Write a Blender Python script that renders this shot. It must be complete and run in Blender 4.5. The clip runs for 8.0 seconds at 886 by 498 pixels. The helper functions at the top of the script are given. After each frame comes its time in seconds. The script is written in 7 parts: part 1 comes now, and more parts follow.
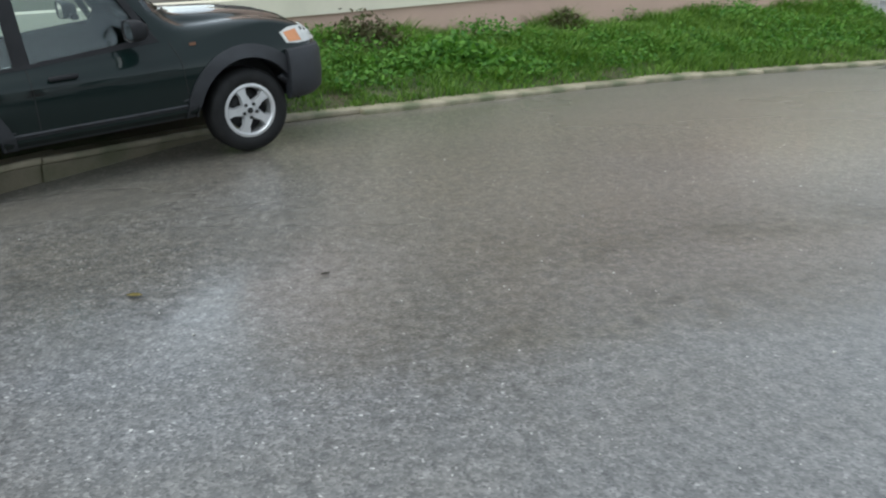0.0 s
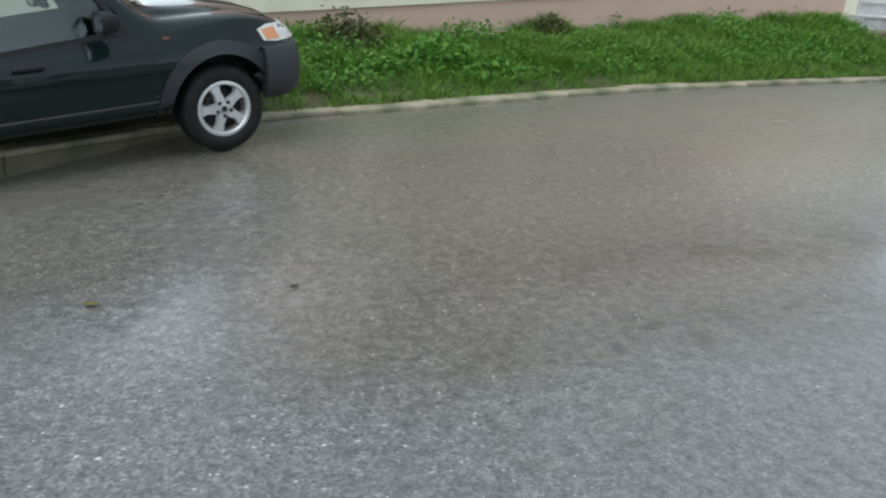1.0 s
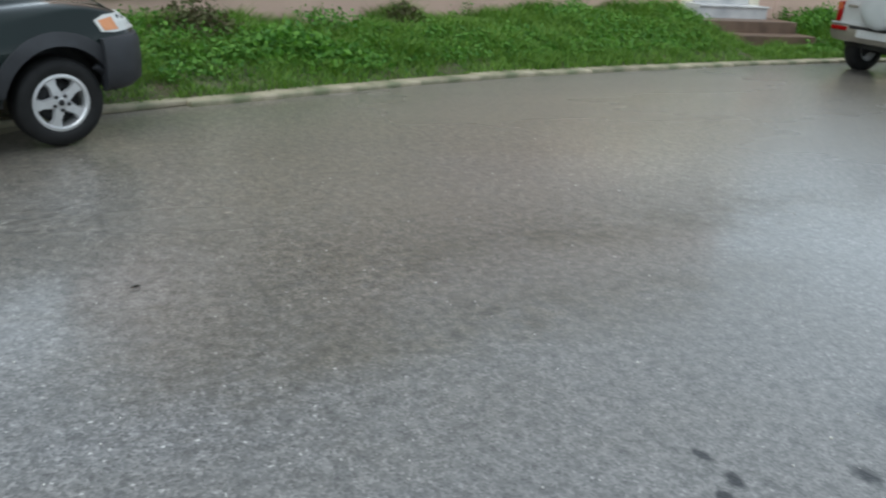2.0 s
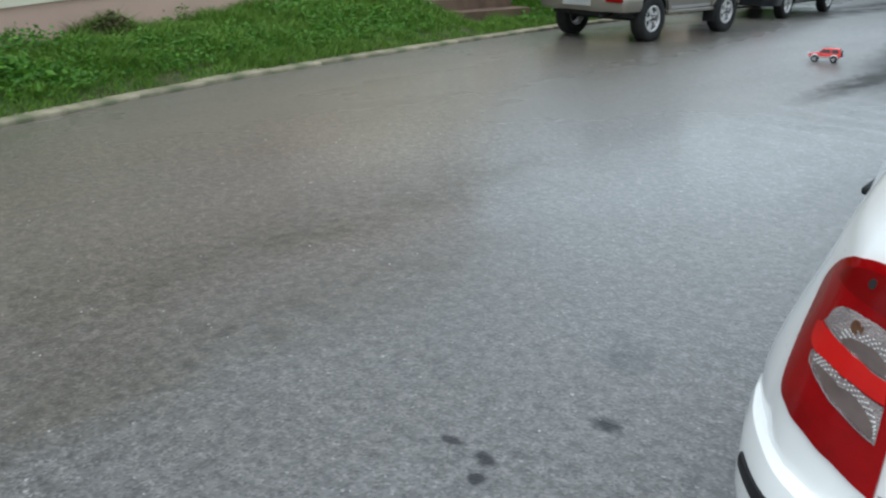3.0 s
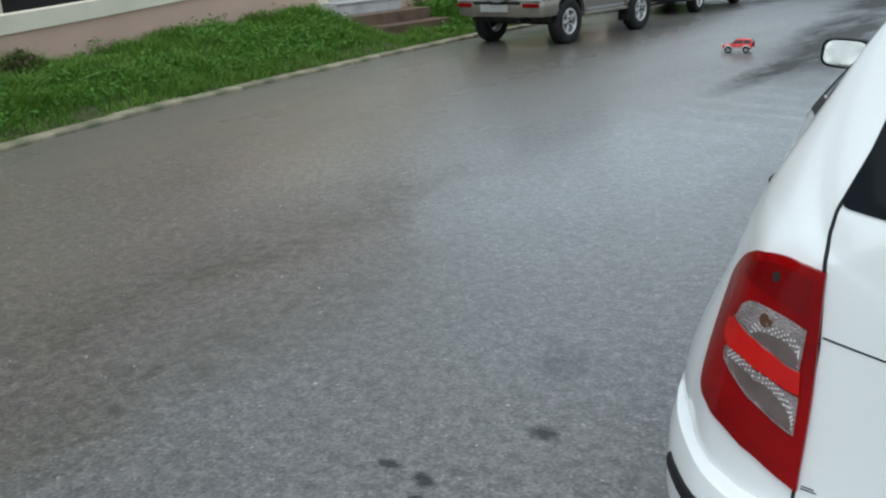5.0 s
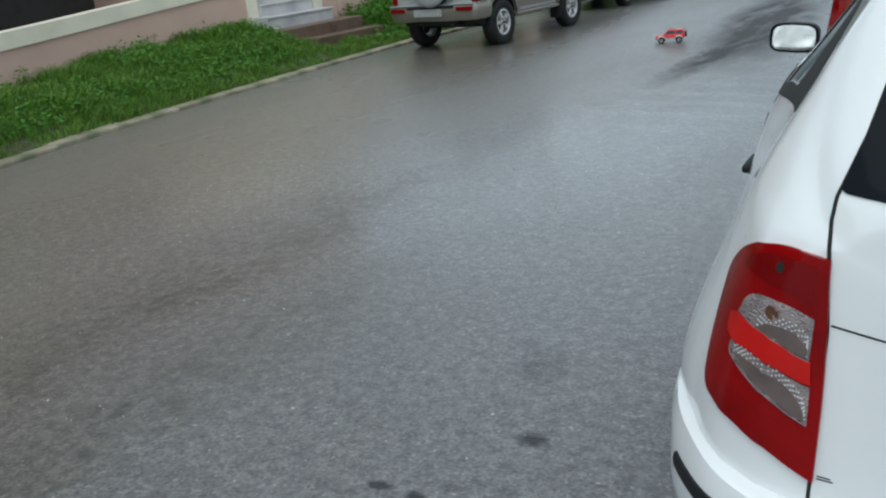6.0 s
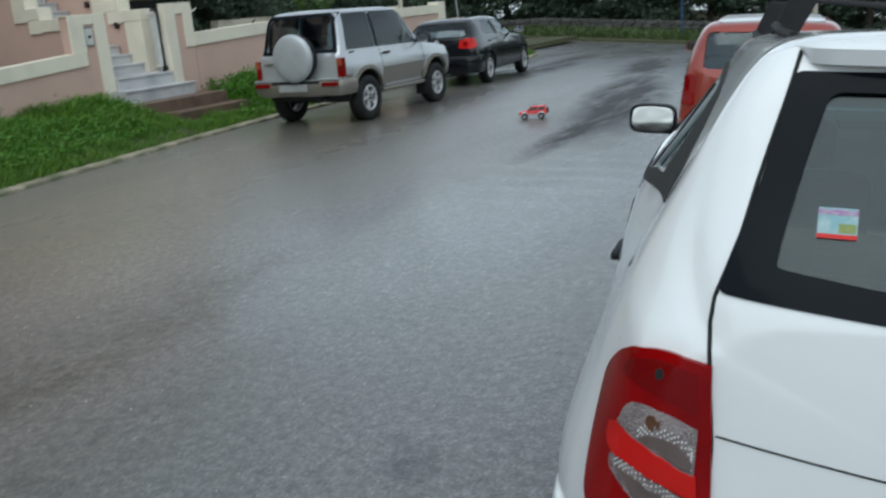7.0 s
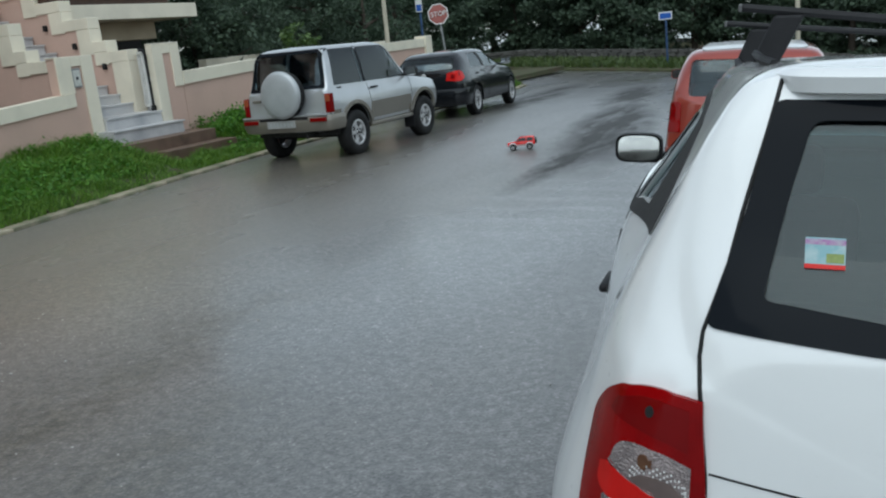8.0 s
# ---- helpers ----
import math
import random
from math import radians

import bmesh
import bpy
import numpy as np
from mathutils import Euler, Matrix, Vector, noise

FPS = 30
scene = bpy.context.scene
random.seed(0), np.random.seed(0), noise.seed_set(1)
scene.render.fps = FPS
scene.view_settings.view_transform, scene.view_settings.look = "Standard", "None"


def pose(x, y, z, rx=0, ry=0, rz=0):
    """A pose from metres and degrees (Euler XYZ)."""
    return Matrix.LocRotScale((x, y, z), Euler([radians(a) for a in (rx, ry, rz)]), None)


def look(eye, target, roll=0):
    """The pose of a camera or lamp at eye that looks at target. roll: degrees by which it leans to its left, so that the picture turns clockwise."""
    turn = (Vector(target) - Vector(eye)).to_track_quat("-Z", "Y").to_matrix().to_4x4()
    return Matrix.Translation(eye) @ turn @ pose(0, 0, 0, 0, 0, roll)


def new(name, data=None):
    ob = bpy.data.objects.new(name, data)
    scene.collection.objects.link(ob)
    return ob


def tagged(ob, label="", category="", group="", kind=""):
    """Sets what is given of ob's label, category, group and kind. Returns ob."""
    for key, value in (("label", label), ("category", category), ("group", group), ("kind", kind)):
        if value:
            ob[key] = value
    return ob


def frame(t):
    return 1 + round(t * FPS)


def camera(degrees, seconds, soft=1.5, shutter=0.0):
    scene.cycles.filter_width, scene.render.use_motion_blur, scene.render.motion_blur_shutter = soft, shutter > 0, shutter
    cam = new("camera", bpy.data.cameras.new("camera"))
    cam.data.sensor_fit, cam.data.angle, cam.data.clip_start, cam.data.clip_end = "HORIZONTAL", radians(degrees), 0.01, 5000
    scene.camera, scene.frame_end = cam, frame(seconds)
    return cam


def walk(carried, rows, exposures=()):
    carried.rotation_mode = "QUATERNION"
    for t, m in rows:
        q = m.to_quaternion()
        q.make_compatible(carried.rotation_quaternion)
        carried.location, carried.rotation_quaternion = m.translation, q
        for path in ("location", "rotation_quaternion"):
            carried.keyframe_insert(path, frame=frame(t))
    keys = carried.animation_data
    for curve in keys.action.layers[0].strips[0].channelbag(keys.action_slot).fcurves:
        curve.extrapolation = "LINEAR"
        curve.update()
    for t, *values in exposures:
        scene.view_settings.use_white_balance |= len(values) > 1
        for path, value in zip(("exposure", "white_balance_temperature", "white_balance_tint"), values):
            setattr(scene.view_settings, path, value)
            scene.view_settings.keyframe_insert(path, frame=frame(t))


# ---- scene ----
cam = camera(53.0, 8.0, soft=2.1, shutter=0.3)
PATH = [
    (0, (0.006, 0.002, 1.512), (-1.7845, 0.5942, 0.8449), 1.16),
    (0.5, (-0.142, 0.072, 1.512), (-1.9336, 0.6040, 0.7999), 1.01),
    (1, (-0.157, 0.066, 1.537), (-1.9297, 0.7056, 0.8669), 3.47),
    (1.2, (-0.151, 0.068, 1.548), (-1.9052, 0.7705, 0.8948), 4.83),
    (2.3, (-0.006, 0.203, 1.641), (-1.5792, 1.2157, 0.9330), 3.52),
    (2.5, (-0.019, 0.257, 1.632), (-1.5256, 1.3622, 0.9192), 2.74),
    (3, (-0.043, 0.404, 1.616), (-1.3952, 1.7110, 0.9357), 0.36),
    (3.5, (-0.035, 0.420, 1.613), (-1.3522, 1.7599, 0.9283), -0.68),
    (4, (-0.028, 0.439, 1.631), (-1.3344, 1.8076, 0.9823), -2.59),
    (4.5, (0.003, 0.433, 1.636), (-1.3030, 1.8046, 0.9924), -3.22),
    (4.7, (0.002, 0.449, 1.629), (-1.2956, 1.8272, 0.9845), -3.30),
    (5.8, (-0.116, 0.523, 1.624), (-1.2499, 2.0212, 0.9384), -3.41),
    (6, (-0.133, 0.469, 1.631), (-1.3029, 1.9525, 0.9746), -6.02),
    (6.5, (-0.189, 0.535, 1.627), (-1.3287, 2.0516, 0.9932), -4.20),
    (7, (-0.212, 0.658, 1.633), (-1.1561, 2.3393, 1.1028), -4.72),
    (7.5, (-0.210, 0.721, 1.630), (-1.113, 2.447, 1.174), -5.4),
    (8, (-0.210, 0.697, 1.636), (-1.1427, 2.4039, 1.1726), -5.95),
]
walk(cam, [(t, look(eye, target, roll)) for t, eye, target, roll in PATH],
     [(0, 1.07, 6270, 2), (1, 1.03, 6260, 2), (2.5, 0.97, 6150, 1), (3.5, 0.79, 6150, 1), (4.5, 0.69, 6150, 1), (6, 0.54, 6090, 0), (8, 0.44, 6030, 0)])

# ---- light: an overcast, rainy day ----
world = bpy.data.worlds.new("overcast_sky")
scene.world = world
world.use_nodes = True
wn, wl = world.node_tree.nodes, world.node_tree.links
sky = wn.new("ShaderNodeTexSky")
sky.sky_type, sky.sun_disc = "NISHITA", False
sky.sun_elevation, sky.sun_rotation = radians(62), radians(158)
sky.air_density, sky.dust_density, sky.ozone_density = 1.0, 1.2, 1.0
grey = wn.new("ShaderNodeHueSaturation")
grey.inputs["Saturation"].default_value = 0.32
wl.new(sky.outputs[0], grey.inputs["Color"])
wl.new(grey.outputs[0], wn["Background"].inputs["Color"])
wn["Background"].inputs["Strength"].default_value = 0.15
sun_data = bpy.data.lights.new("sun", "SUN")
sun_data.energy, sun_data.angle, sun_data.color = 0.6, radians(60), (1.0, 0.99, 0.97)
sun = new("sun", sun_data)
sun.matrix_world = look((0, 0, 40), (-8, 20, 0))
scene.view_settings.exposure = 0.0


# ---- materials ----
def nodes_of(name):
    m = bpy.data.materials.new(name)
    m.use_nodes = True
    return m, m.node_tree.nodes, m.node_tree.links, m.node_tree.nodes["Principled BSDF"]


def paint(name, color, rough=0.5, metal=0.0, vary=0.15, scale=6.0, bump=0.0, bump_scale=60.0, coat=0.0, ramp=None, per_object=0.0, coat_rough=0.06):
    """A surface with grain and stains at two scales. ramp: a second colour for the stains."""
    m, n, l, b = nodes_of(name)
    tc = n.new("ShaderNodeTexCoord")
    big, fine = n.new("ShaderNodeTexNoise"), n.new("ShaderNodeTexNoise")
    big.inputs["Scale"].default_value, big.inputs["Detail"].default_value = scale, 6
    fine.inputs["Scale"].default_value, fine.inputs["Detail"].default_value = scale * 14, 4
    for x in (big, fine):
        l.new(tc.outputs["Object"], x.inputs["Vector"])
    mix = n.new("ShaderNodeMix")
    mix.data_type = "RGBA"
    other = ramp or tuple(c * 0.55 for c in color)
    mix.inputs[6].default_value, mix.inputs[7].default_value = (*color, 1), (*other, 1)
    f1 = n.new("ShaderNodeMapRange")
    f1.inputs["From Min"].default_value, f1.inputs["From Max"].default_value = 0.42, 0.75
    f1.inputs["To Max"].default_value = min(1.0, vary * 3)
    l.new(big.outputs["Fac"], f1.inputs["Value"])
    add = n.new("ShaderNodeMath")
    add.operation = "MULTIPLY_ADD"
    add.inputs[1].default_value = vary * 0.9
    l.new(fine.outputs["Fac"], add.inputs[0])
    l.new(f1.outputs[0], add.inputs[2])
    add.use_clamp = True
    l.new(add.outputs[0], mix.inputs[0])
    out = mix.outputs[2]
    if per_object:
        info, hs = n.new("ShaderNodeObjectInfo"), n.new("ShaderNodeHueSaturation")
        mr = n.new("ShaderNodeMapRange")
        mr.inputs["To Min"].default_value, mr.inputs["To Max"].default_value = 1 - per_object, 1 + per_object
        l.new(info.outputs["Random"], mr.inputs["Value"])
        l.new(mr.outputs[0], hs.inputs["Value"])
        l.new(out, hs.inputs["Color"])
        out = hs.outputs[0]
    l.new(out, b.inputs["Base Color"])
    rr = n.new("ShaderNodeMapRange")
    rr.inputs["To Min"].default_value, rr.inputs["To Max"].default_value = max(0.02, rough - 0.12 * rough), min(1, rough + 0.2 * rough)
    l.new(fine.outputs["Fac"], rr.inputs["Value"])
    l.new(rr.outputs[0], b.inputs["Roughness"])
    b.inputs["Metallic"].default_value = metal
    b.inputs["Coat Weight"].default_value, b.inputs["Coat Roughness"].default_value = coat, coat_rough
    if coat > 0.9 and not metal:
        b.inputs["Specular IOR Level"].default_value = 0.12
    if bump:
        bn, bt = n.new("ShaderNodeBump"), n.new("ShaderNodeTexNoise")
        bt.inputs["Scale"].default_value, bt.inputs["Detail"].default_value = bump_scale, 5
        l.new(tc.outputs["Object"], bt.inputs["Vector"])
        bn.inputs["Strength"].default_value, bn.inputs["Distance"].default_value = bump, 0.01
        l.new(bt.outputs["Fac"], bn.inputs["Height"])
        l.new(bn.outputs[0], b.inputs["Normal"])
    return m


def clear_glass(name, tint=(0.75, 0.8, 0.8)):
    """A thin pane: clear, with a gloss that grows towards grazing."""
    m, n, l, b = nodes_of(name)
    tr, gl, mx, fr = n.new("ShaderNodeBsdfTransparent"), n.new("ShaderNodeBsdfGlossy"), n.new("ShaderNodeMixShader"), n.new("ShaderNodeFresnel")
    tr.inputs["Color"].default_value = (*tint, 1)
    gl.inputs["Color"].default_value, gl.inputs["Roughness"].default_value = (0.9, 0.95, 0.97, 1), 0.03
    fr.inputs["IOR"].default_value = 1.5
    l.new(fr.outputs[0], mx.inputs[0])
    l.new(tr.outputs[0], mx.inputs[1])
    l.new(gl.outputs[0], mx.inputs[2])
    l.new(mx.outputs[0], n["Material Output"].inputs["Surface"])
    n.remove(b)
    return m


def wet_asphalt():
    """Worn grey asphalt with pale stones, under an uneven film of rain."""
    m, n, l, b = nodes_of("wet_asphalt")
    tc = n.new("ShaderNodeTexCoord")

    def tex(scale, detail=5, rough=0.55, stretch=None):
        x = n.new("ShaderNodeTexNoise")
        x.inputs["Scale"].default_value, x.inputs["Detail"].default_value, x.inputs["Roughness"].default_value = scale, detail, rough
        if stretch:
            mp = n.new("ShaderNodeMapping")
            mp.inputs["Scale"].default_value = stretch
            mp.inputs["Rotation"].default_value = (0, 0, radians(-8))
            l.new(tc.outputs["Object"], mp.inputs["Vector"])
            l.new(mp.outputs[0], x.inputs["Vector"])
        else:
            l.new(tc.outputs["Object"], x.inputs["Vector"])
        return x.outputs["Fac"]

    def rng(v, a, c, lo=0.0, hi=1.0):
        x = n.new("ShaderNodeMapRange")
        for k, w in zip(("From Min", "From Max", "To Min", "To Max"), (a, c, lo, hi)):
            x.inputs[k].default_value = w
        l.new(v, x.inputs["Value"])
        return x.outputs[0]

    def blend(fac, a, c):
        x = n.new("ShaderNodeMix")
        x.data_type = "RGBA"
        l.new(fac, x.inputs[0])
        for k, w in ((6, a), (7, c)):
            if isinstance(w, tuple):
                x.inputs[k].default_value = (*w, 1)
            else:
                l.new(w, x.inputs[k])
        return x.outputs[2]

    stones = n.new("ShaderNodeTexVoronoi")
    stones.inputs["Scale"].default_value = 84
    l.new(tc.outputs["Object"], stones.inputs["Vector"])
    tone = n.new("ShaderNodeSeparateColor")
    l.new(stones.outputs["Color"], tone.inputs[0])
    base = blend(rng(tone.outputs[0], 0.2, 0.9), (0.09, 0.09, 0.093), (0.2, 0.198, 0.198))
    base = blend(rng(tone.outputs[1], 0.986, 0.994), base, (0.44, 0.435, 0.42))
    base = blend(rng(tex(0.55, 5, 0.6, (1.0, 0.28, 1.0)), 0.42, 0.68, 0, 0.6), base, (0.125, 0.113, 0.09))
    base = blend(rng(tex(2.1, 6), 0.52, 0.8, 0, 0.55), base, (0.085, 0.085, 0.083))
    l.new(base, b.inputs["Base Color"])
    b.inputs["Roughness"].default_value = 0.42
    film = rng(tex(0.30, 5, 0.55, (1.0, 0.35, 1.0)), 0.34, 0.64)

    def blot(x, y, rx, ry, edge, turn=0.0, fray=1.0):
        """A soft-edged pool of about that size, frayed by noise."""
        mp = n.new("ShaderNodeMapping")
        mp.vector_type = "TEXTURE"
        mp.inputs["Location"].default_value, mp.inputs["Scale"].default_value = (x, y, 0), (rx, ry, 50)
        mp.inputs["Rotation"].default_value = (0, 0, radians(turn))
        warp, add = n.new("ShaderNodeTexNoise"), n.new("ShaderNodeVectorMath")
        warp.inputs["Scale"].default_value, warp.inputs["Detail"].default_value = 1.6 if fray > 0.3 else 14, 5
        l.new(tc.outputs["Object"], warp.inputs["Vector"])
        add.operation = "MULTIPLY_ADD"
        add.inputs[1].default_value, add.inputs[2].default_value = (1.1 * fray, 1.6 * fray, 0), (-0.55 * fray, -0.8 * fray, 0)
        l.new(warp.outputs["Color"], add.inputs[0])
        sm, ln = n.new("ShaderNodeVectorMath"), n.new("ShaderNodeVectorMath")
        l.new(tc.outputs["Object"], sm.inputs[0])
        l.new(add.outputs[0], sm.inputs[1])
        l.new(sm.outputs[0], mp.inputs["Vector"])
        ln.operation = "LENGTH"
        l.new(mp.outputs[0], ln.inputs[0])
        return rng(ln.outputs["Value"], 1.0 + edge, 1.0 - edge)

    def either(a, c):
        x = n.new("ShaderNodeMath")
        x.operation = "MAXIMUM"
        l.new(a, x.inputs[0])
        l.new(c, x.inputs[1])
        return x.outputs[0]

    def less(v, mask, k):
        x, y = n.new("ShaderNodeMath"), n.new("ShaderNodeMath")
        x.operation, y.operation = "MULTIPLY_ADD", "MULTIPLY"
        l.new(mask, x.inputs[0])
        x.inputs[1].default_value, x.inputs[2].default_value = -k, 1.0
        l.new(v, y.inputs[0])
        l.new(x.outputs[0], y.inputs[1])
        return y.outputs[0]

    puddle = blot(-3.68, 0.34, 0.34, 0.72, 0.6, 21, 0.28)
    pools = either(puddle, either(rng(blot(-2.9, 5.6, 0.55, 3.2, 0.8), 0, 1, 0, 0.45), rng(blot(-3.2, 9.6, 0.7, 1.2, 0.7), 0, 1, 0, 0.5)))
    # bright sheen of the far road, put into a paler base and roughness
    far_sheen = blot(-6.0, 14.5, 0.9, 6.5, 0.7, 6)
    base = blend(rng(far_sheen, 0, 1, 0, 0.6), base, (0.27, 0.27, 0.275))
    ruts = either(either(blot(-4.12, 11.7, 0.22, 2.0, 0.42, 3, 0.28), blot(-4.55, 14.9, 0.58, 4.0, 0.35, 11, 0.4)), either(blot(-8.7, 22.5, 0.5, 4.8, 0.4, 7, 0.5), blot(-6.0, 21.5, 0.55, 3.6, 0.45, 10, 0.6)))
    ruts = less(ruts, rng(tex(2.6, 6, 0.65, (1.0, 0.2, 1.0)), 0.50, 0.62), 0.5)
    mud = either(blot(-7.0, 6.0, 2.3, 8.0, 0.7, 5), blot(-5.2, 2.2, 2.2, 1.6, 0.7, 20))
    base = blend(rng(mud, 0, 1, 0, 0.68), base, (0.165, 0.138, 0.096))
    # dark blot that puts the lens vignette into the near road's colour
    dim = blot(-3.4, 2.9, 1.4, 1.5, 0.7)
    # paler blot beside the parked car: sky sheen put into the base colour
    near_sheen = blot(-1.75, 3.4, 0.7, 2.2, 0.7, 4, 0.6)
    base = blend(rng(near_sheen, 0, 1, 0, 0.5), base, (0.19, 0.188, 0.19))
    # pale wavy bands across the road, blended into the base colour
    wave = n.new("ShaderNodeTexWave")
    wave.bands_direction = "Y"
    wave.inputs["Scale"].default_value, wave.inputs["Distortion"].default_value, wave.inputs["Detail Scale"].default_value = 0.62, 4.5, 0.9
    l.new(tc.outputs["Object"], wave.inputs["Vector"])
    pale_bands = less(blot(-3.3, 8.7, 0.65, 1.1, 0.8, 0, 0.5), rng(wave.outputs["Fac"], 0.95, 0.5), 1.0)
    # the puddle's pale sky reflection is mixed into the base colour
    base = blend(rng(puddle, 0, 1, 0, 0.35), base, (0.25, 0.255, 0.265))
    base = blend(rng(pale_bands, 0, 1, 0, 0.34), base, (0.33, 0.33, 0.335))
    grit = either(blot(-3.95, 3.0, 0.26, 2.3, 0.8, 4, 0.45), blot(-3.05, 2.2, 0.2, 1.3, 0.8, 4, 0.45))
    grit = less(grit, rng(tex(3.2, 6, 0.65), 0.40, 0.58), 0.9)
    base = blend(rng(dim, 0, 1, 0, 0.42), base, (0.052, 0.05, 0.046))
    base = blend(rng(grit, 0, 1, 0, 0.5), base, (0.095, 0.082, 0.056))
    base = blend(rng(tex(11, 4, 0.6), 0.5, 0.72, 0, 0.5), base, (0.075, 0.075, 0.075))
    scab = less(rng(either(blot(-4.0, 3.0, 0.5, 2.6, 0.9, 4, 0.5), blot(-3.1, 2.2, 0.5, 1.6, 0.9, 4, 0.5)), 0, 1, 0, 1), rng(tex(14, 6, 0.7, (1.0, 0.5, 1.0)), 0.62, 0.46), 1.0)
    base = blend(rng(scab, 0, 1, 0, 0.75), base, (0.05, 0.045, 0.034))
    spots = either(either(blot(-1.72, 2.22, 0.05, 0.035, 0.35, 0, 0.07), blot(-1.88, 2.22, 0.04, 0.03, 0.3, 0, 0.05)), either(blot(-1.58, 2.68, 0.045, 0.04, 0.5, 0, 0.06), blot(-1.67, 2.12, 0.035, 0.025, 0.3, 0, 0.05)))
    base = blend(rng(either(either(blot(-1.81, 3.16, 0.10, 0.10, 0.7, 0, 0.2), blot(-1.66, 2.33, 0.03, 0.02, 0.6, 0, 0.06)), blot(-1.96, 3.30, 0.05, 0.045, 0.7, 0, 0.12)), 0, 1, 0, 0.6), base, (0.045, 0.045, 0.046))
    base = blend(rng(spots, 0, 1, 0, 1.0), base, (0.018, 0.018, 0.02))
    base = blend(rng(ruts, 0, 1, 0, 0.9), base, (0.03, 0.029, 0.027))
    fleck = n.new("ShaderNodeMix")
    fleck.data_type, fleck.blend_type = "RGBA", "MULTIPLY"
    fleck.inputs[0].default_value = 1.0
    l.new(base, fleck.inputs[6])
    clots = n.new("ShaderNodeMath")
    clots.operation = "MULTIPLY"
    l.new(rng(tone.outputs[2], 0.1, 0.95, 0.74, 1.26), clots.inputs[0])
    l.new(rng(tex(17, 5, 0.7), 0.36, 0.64, 0.66, 1.3), clots.inputs[1])
    l.new(clots.outputs[0], fleck.inputs[7])
    fleck.clamp_result = False
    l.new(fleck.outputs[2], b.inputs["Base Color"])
    wet = either(film, pools)

    l.new(less(less(less(rng(wet, 0, 1, 0.75, 1.0), ruts, 0.88), grit, 0.6), spots, 0.6), b.inputs["Coat Weight"])
    l.new(less(rng(ruts, 0, 1, 0.5, 0.5), ruts, 0.85), b.inputs["Specular IOR Level"])
    rough = n.new("ShaderNodeMath")
    rough.operation = "MULTIPLY_ADD"
    rough.inputs[1].default_value = 0.16
    l.new(ruts, rough.inputs[0])
    rough2 = n.new("ShaderNodeMath")
    rough2.operation = "MULTIPLY_ADD"
    rough2.inputs[1].default_value = 0.14
    l.new(far_sheen, rough2.inputs[0])
    l.new(less(rng(wet, 0, 1, 0.36, 0.17), puddle, 0.45), rough2.inputs[2])
    l.new(rough2.outputs[0], rough.inputs[2])
    l.new(rough.outputs[0], b.inputs["Coat Roughness"])
    b.inputs["Coat IOR"].default_value = 1.4
    bump = n.new("ShaderNodeBump")
    bump.inputs["Distance"].default_value = 0.006
    l.new(rng(wet, 0, 1, 0.65, 0.2), bump.inputs["Strength"])
    l.new(stones.outputs["Distance"], bump.inputs["Height"])
    l.new(bump.outputs[0], b.inputs["Normal"])
    soft = n.new("ShaderNodeBump")
    soft.inputs["Distance"].default_value, soft.inputs["Strength"].default_value = 0.010, 0.10
    l.new(tex(24, 3), soft.inputs["Height"])
    l.new(soft.outputs[0], b.inputs["Coat Normal"])
    return m


ASPHALT = wet_asphalt()
KERB = paint("weathered_kerb_concrete", (0.36, 0.31, 0.225), 0.6, vary=0.35, scale=3.0, bump=0.5, bump_scale=70, ramp=(0.12, 0.13, 0.07), per_object=0.12)
MUDKERB = paint("mossy_muddy_kerb", (0.17, 0.14, 0.095), 0.6, vary=0.4, scale=3.0, bump=0.5, bump_scale=60, ramp=(0.06, 0.07, 0.03))
SOIL = paint("mossy_soil", (0.06, 0.075, 0.03), 0.9, vary=0.4, scale=2.5, bump=0.8, bump_scale=30, ramp=(0.07, 0.05, 0.03))
PINK = paint("pink_render", (0.56, 0.385, 0.315), 0.8, vary=0.14, scale=1.6, bump=0.25, bump_scale=220, ramp=(0.43, 0.31, 0.25))
CREAM = paint("cream_render", (0.74, 0.68, 0.55), 0.7, vary=0.14, scale=1.8, bump=0.2, bump_scale=200, ramp=(0.48, 0.45, 0.37))
MARBLE = paint("white_marble", (0.56, 0.55, 0.54), 0.3, vary=0.3, scale=2.5, ramp=(0.36, 0.36, 0.375))
BROWNSTEP = paint("wet_brown_step", (0.16, 0.105, 0.075), 0.45, vary=0.3, scale=4, bump=0.4, bump_scale=60)
# wall colour that carries the shade under the house's upper floor
SHADEWALL = paint("shade_dark_wall", (0.03, 0.028, 0.027), 0.7, vary=0.3)


# ---- helpers for meshes ----
def link(name, bm, material, parent=None, label="", smooth=False):
    me = bpy.data.meshes.new(name)
    bmesh.ops.recalc_face_normals(bm, faces=bm.faces)
    bm.to_mesh(me)
    bm.free()
    if smooth:
        me.polygons.foreach_set("use_smooth", [True] * len(me.polygons))
    for mm in material if isinstance(material, (list, tuple)) else [material]:
        me.materials.append(mm)
    ob = new(name, me)
    if parent:
        ob.parent = parent
    if label:
        ob["label"] = label
    return ob


def part(name, bm, material, parent, label="", smooth=False):
    return link(name, bm, material, parent, label, smooth)


def thing(name, m, label, category, group="", kind=""):
    ob = new(name)
    ob.empty_display_size = 0.2
    ob.matrix_world = m
    return tagged(ob, label, category, group, kind)


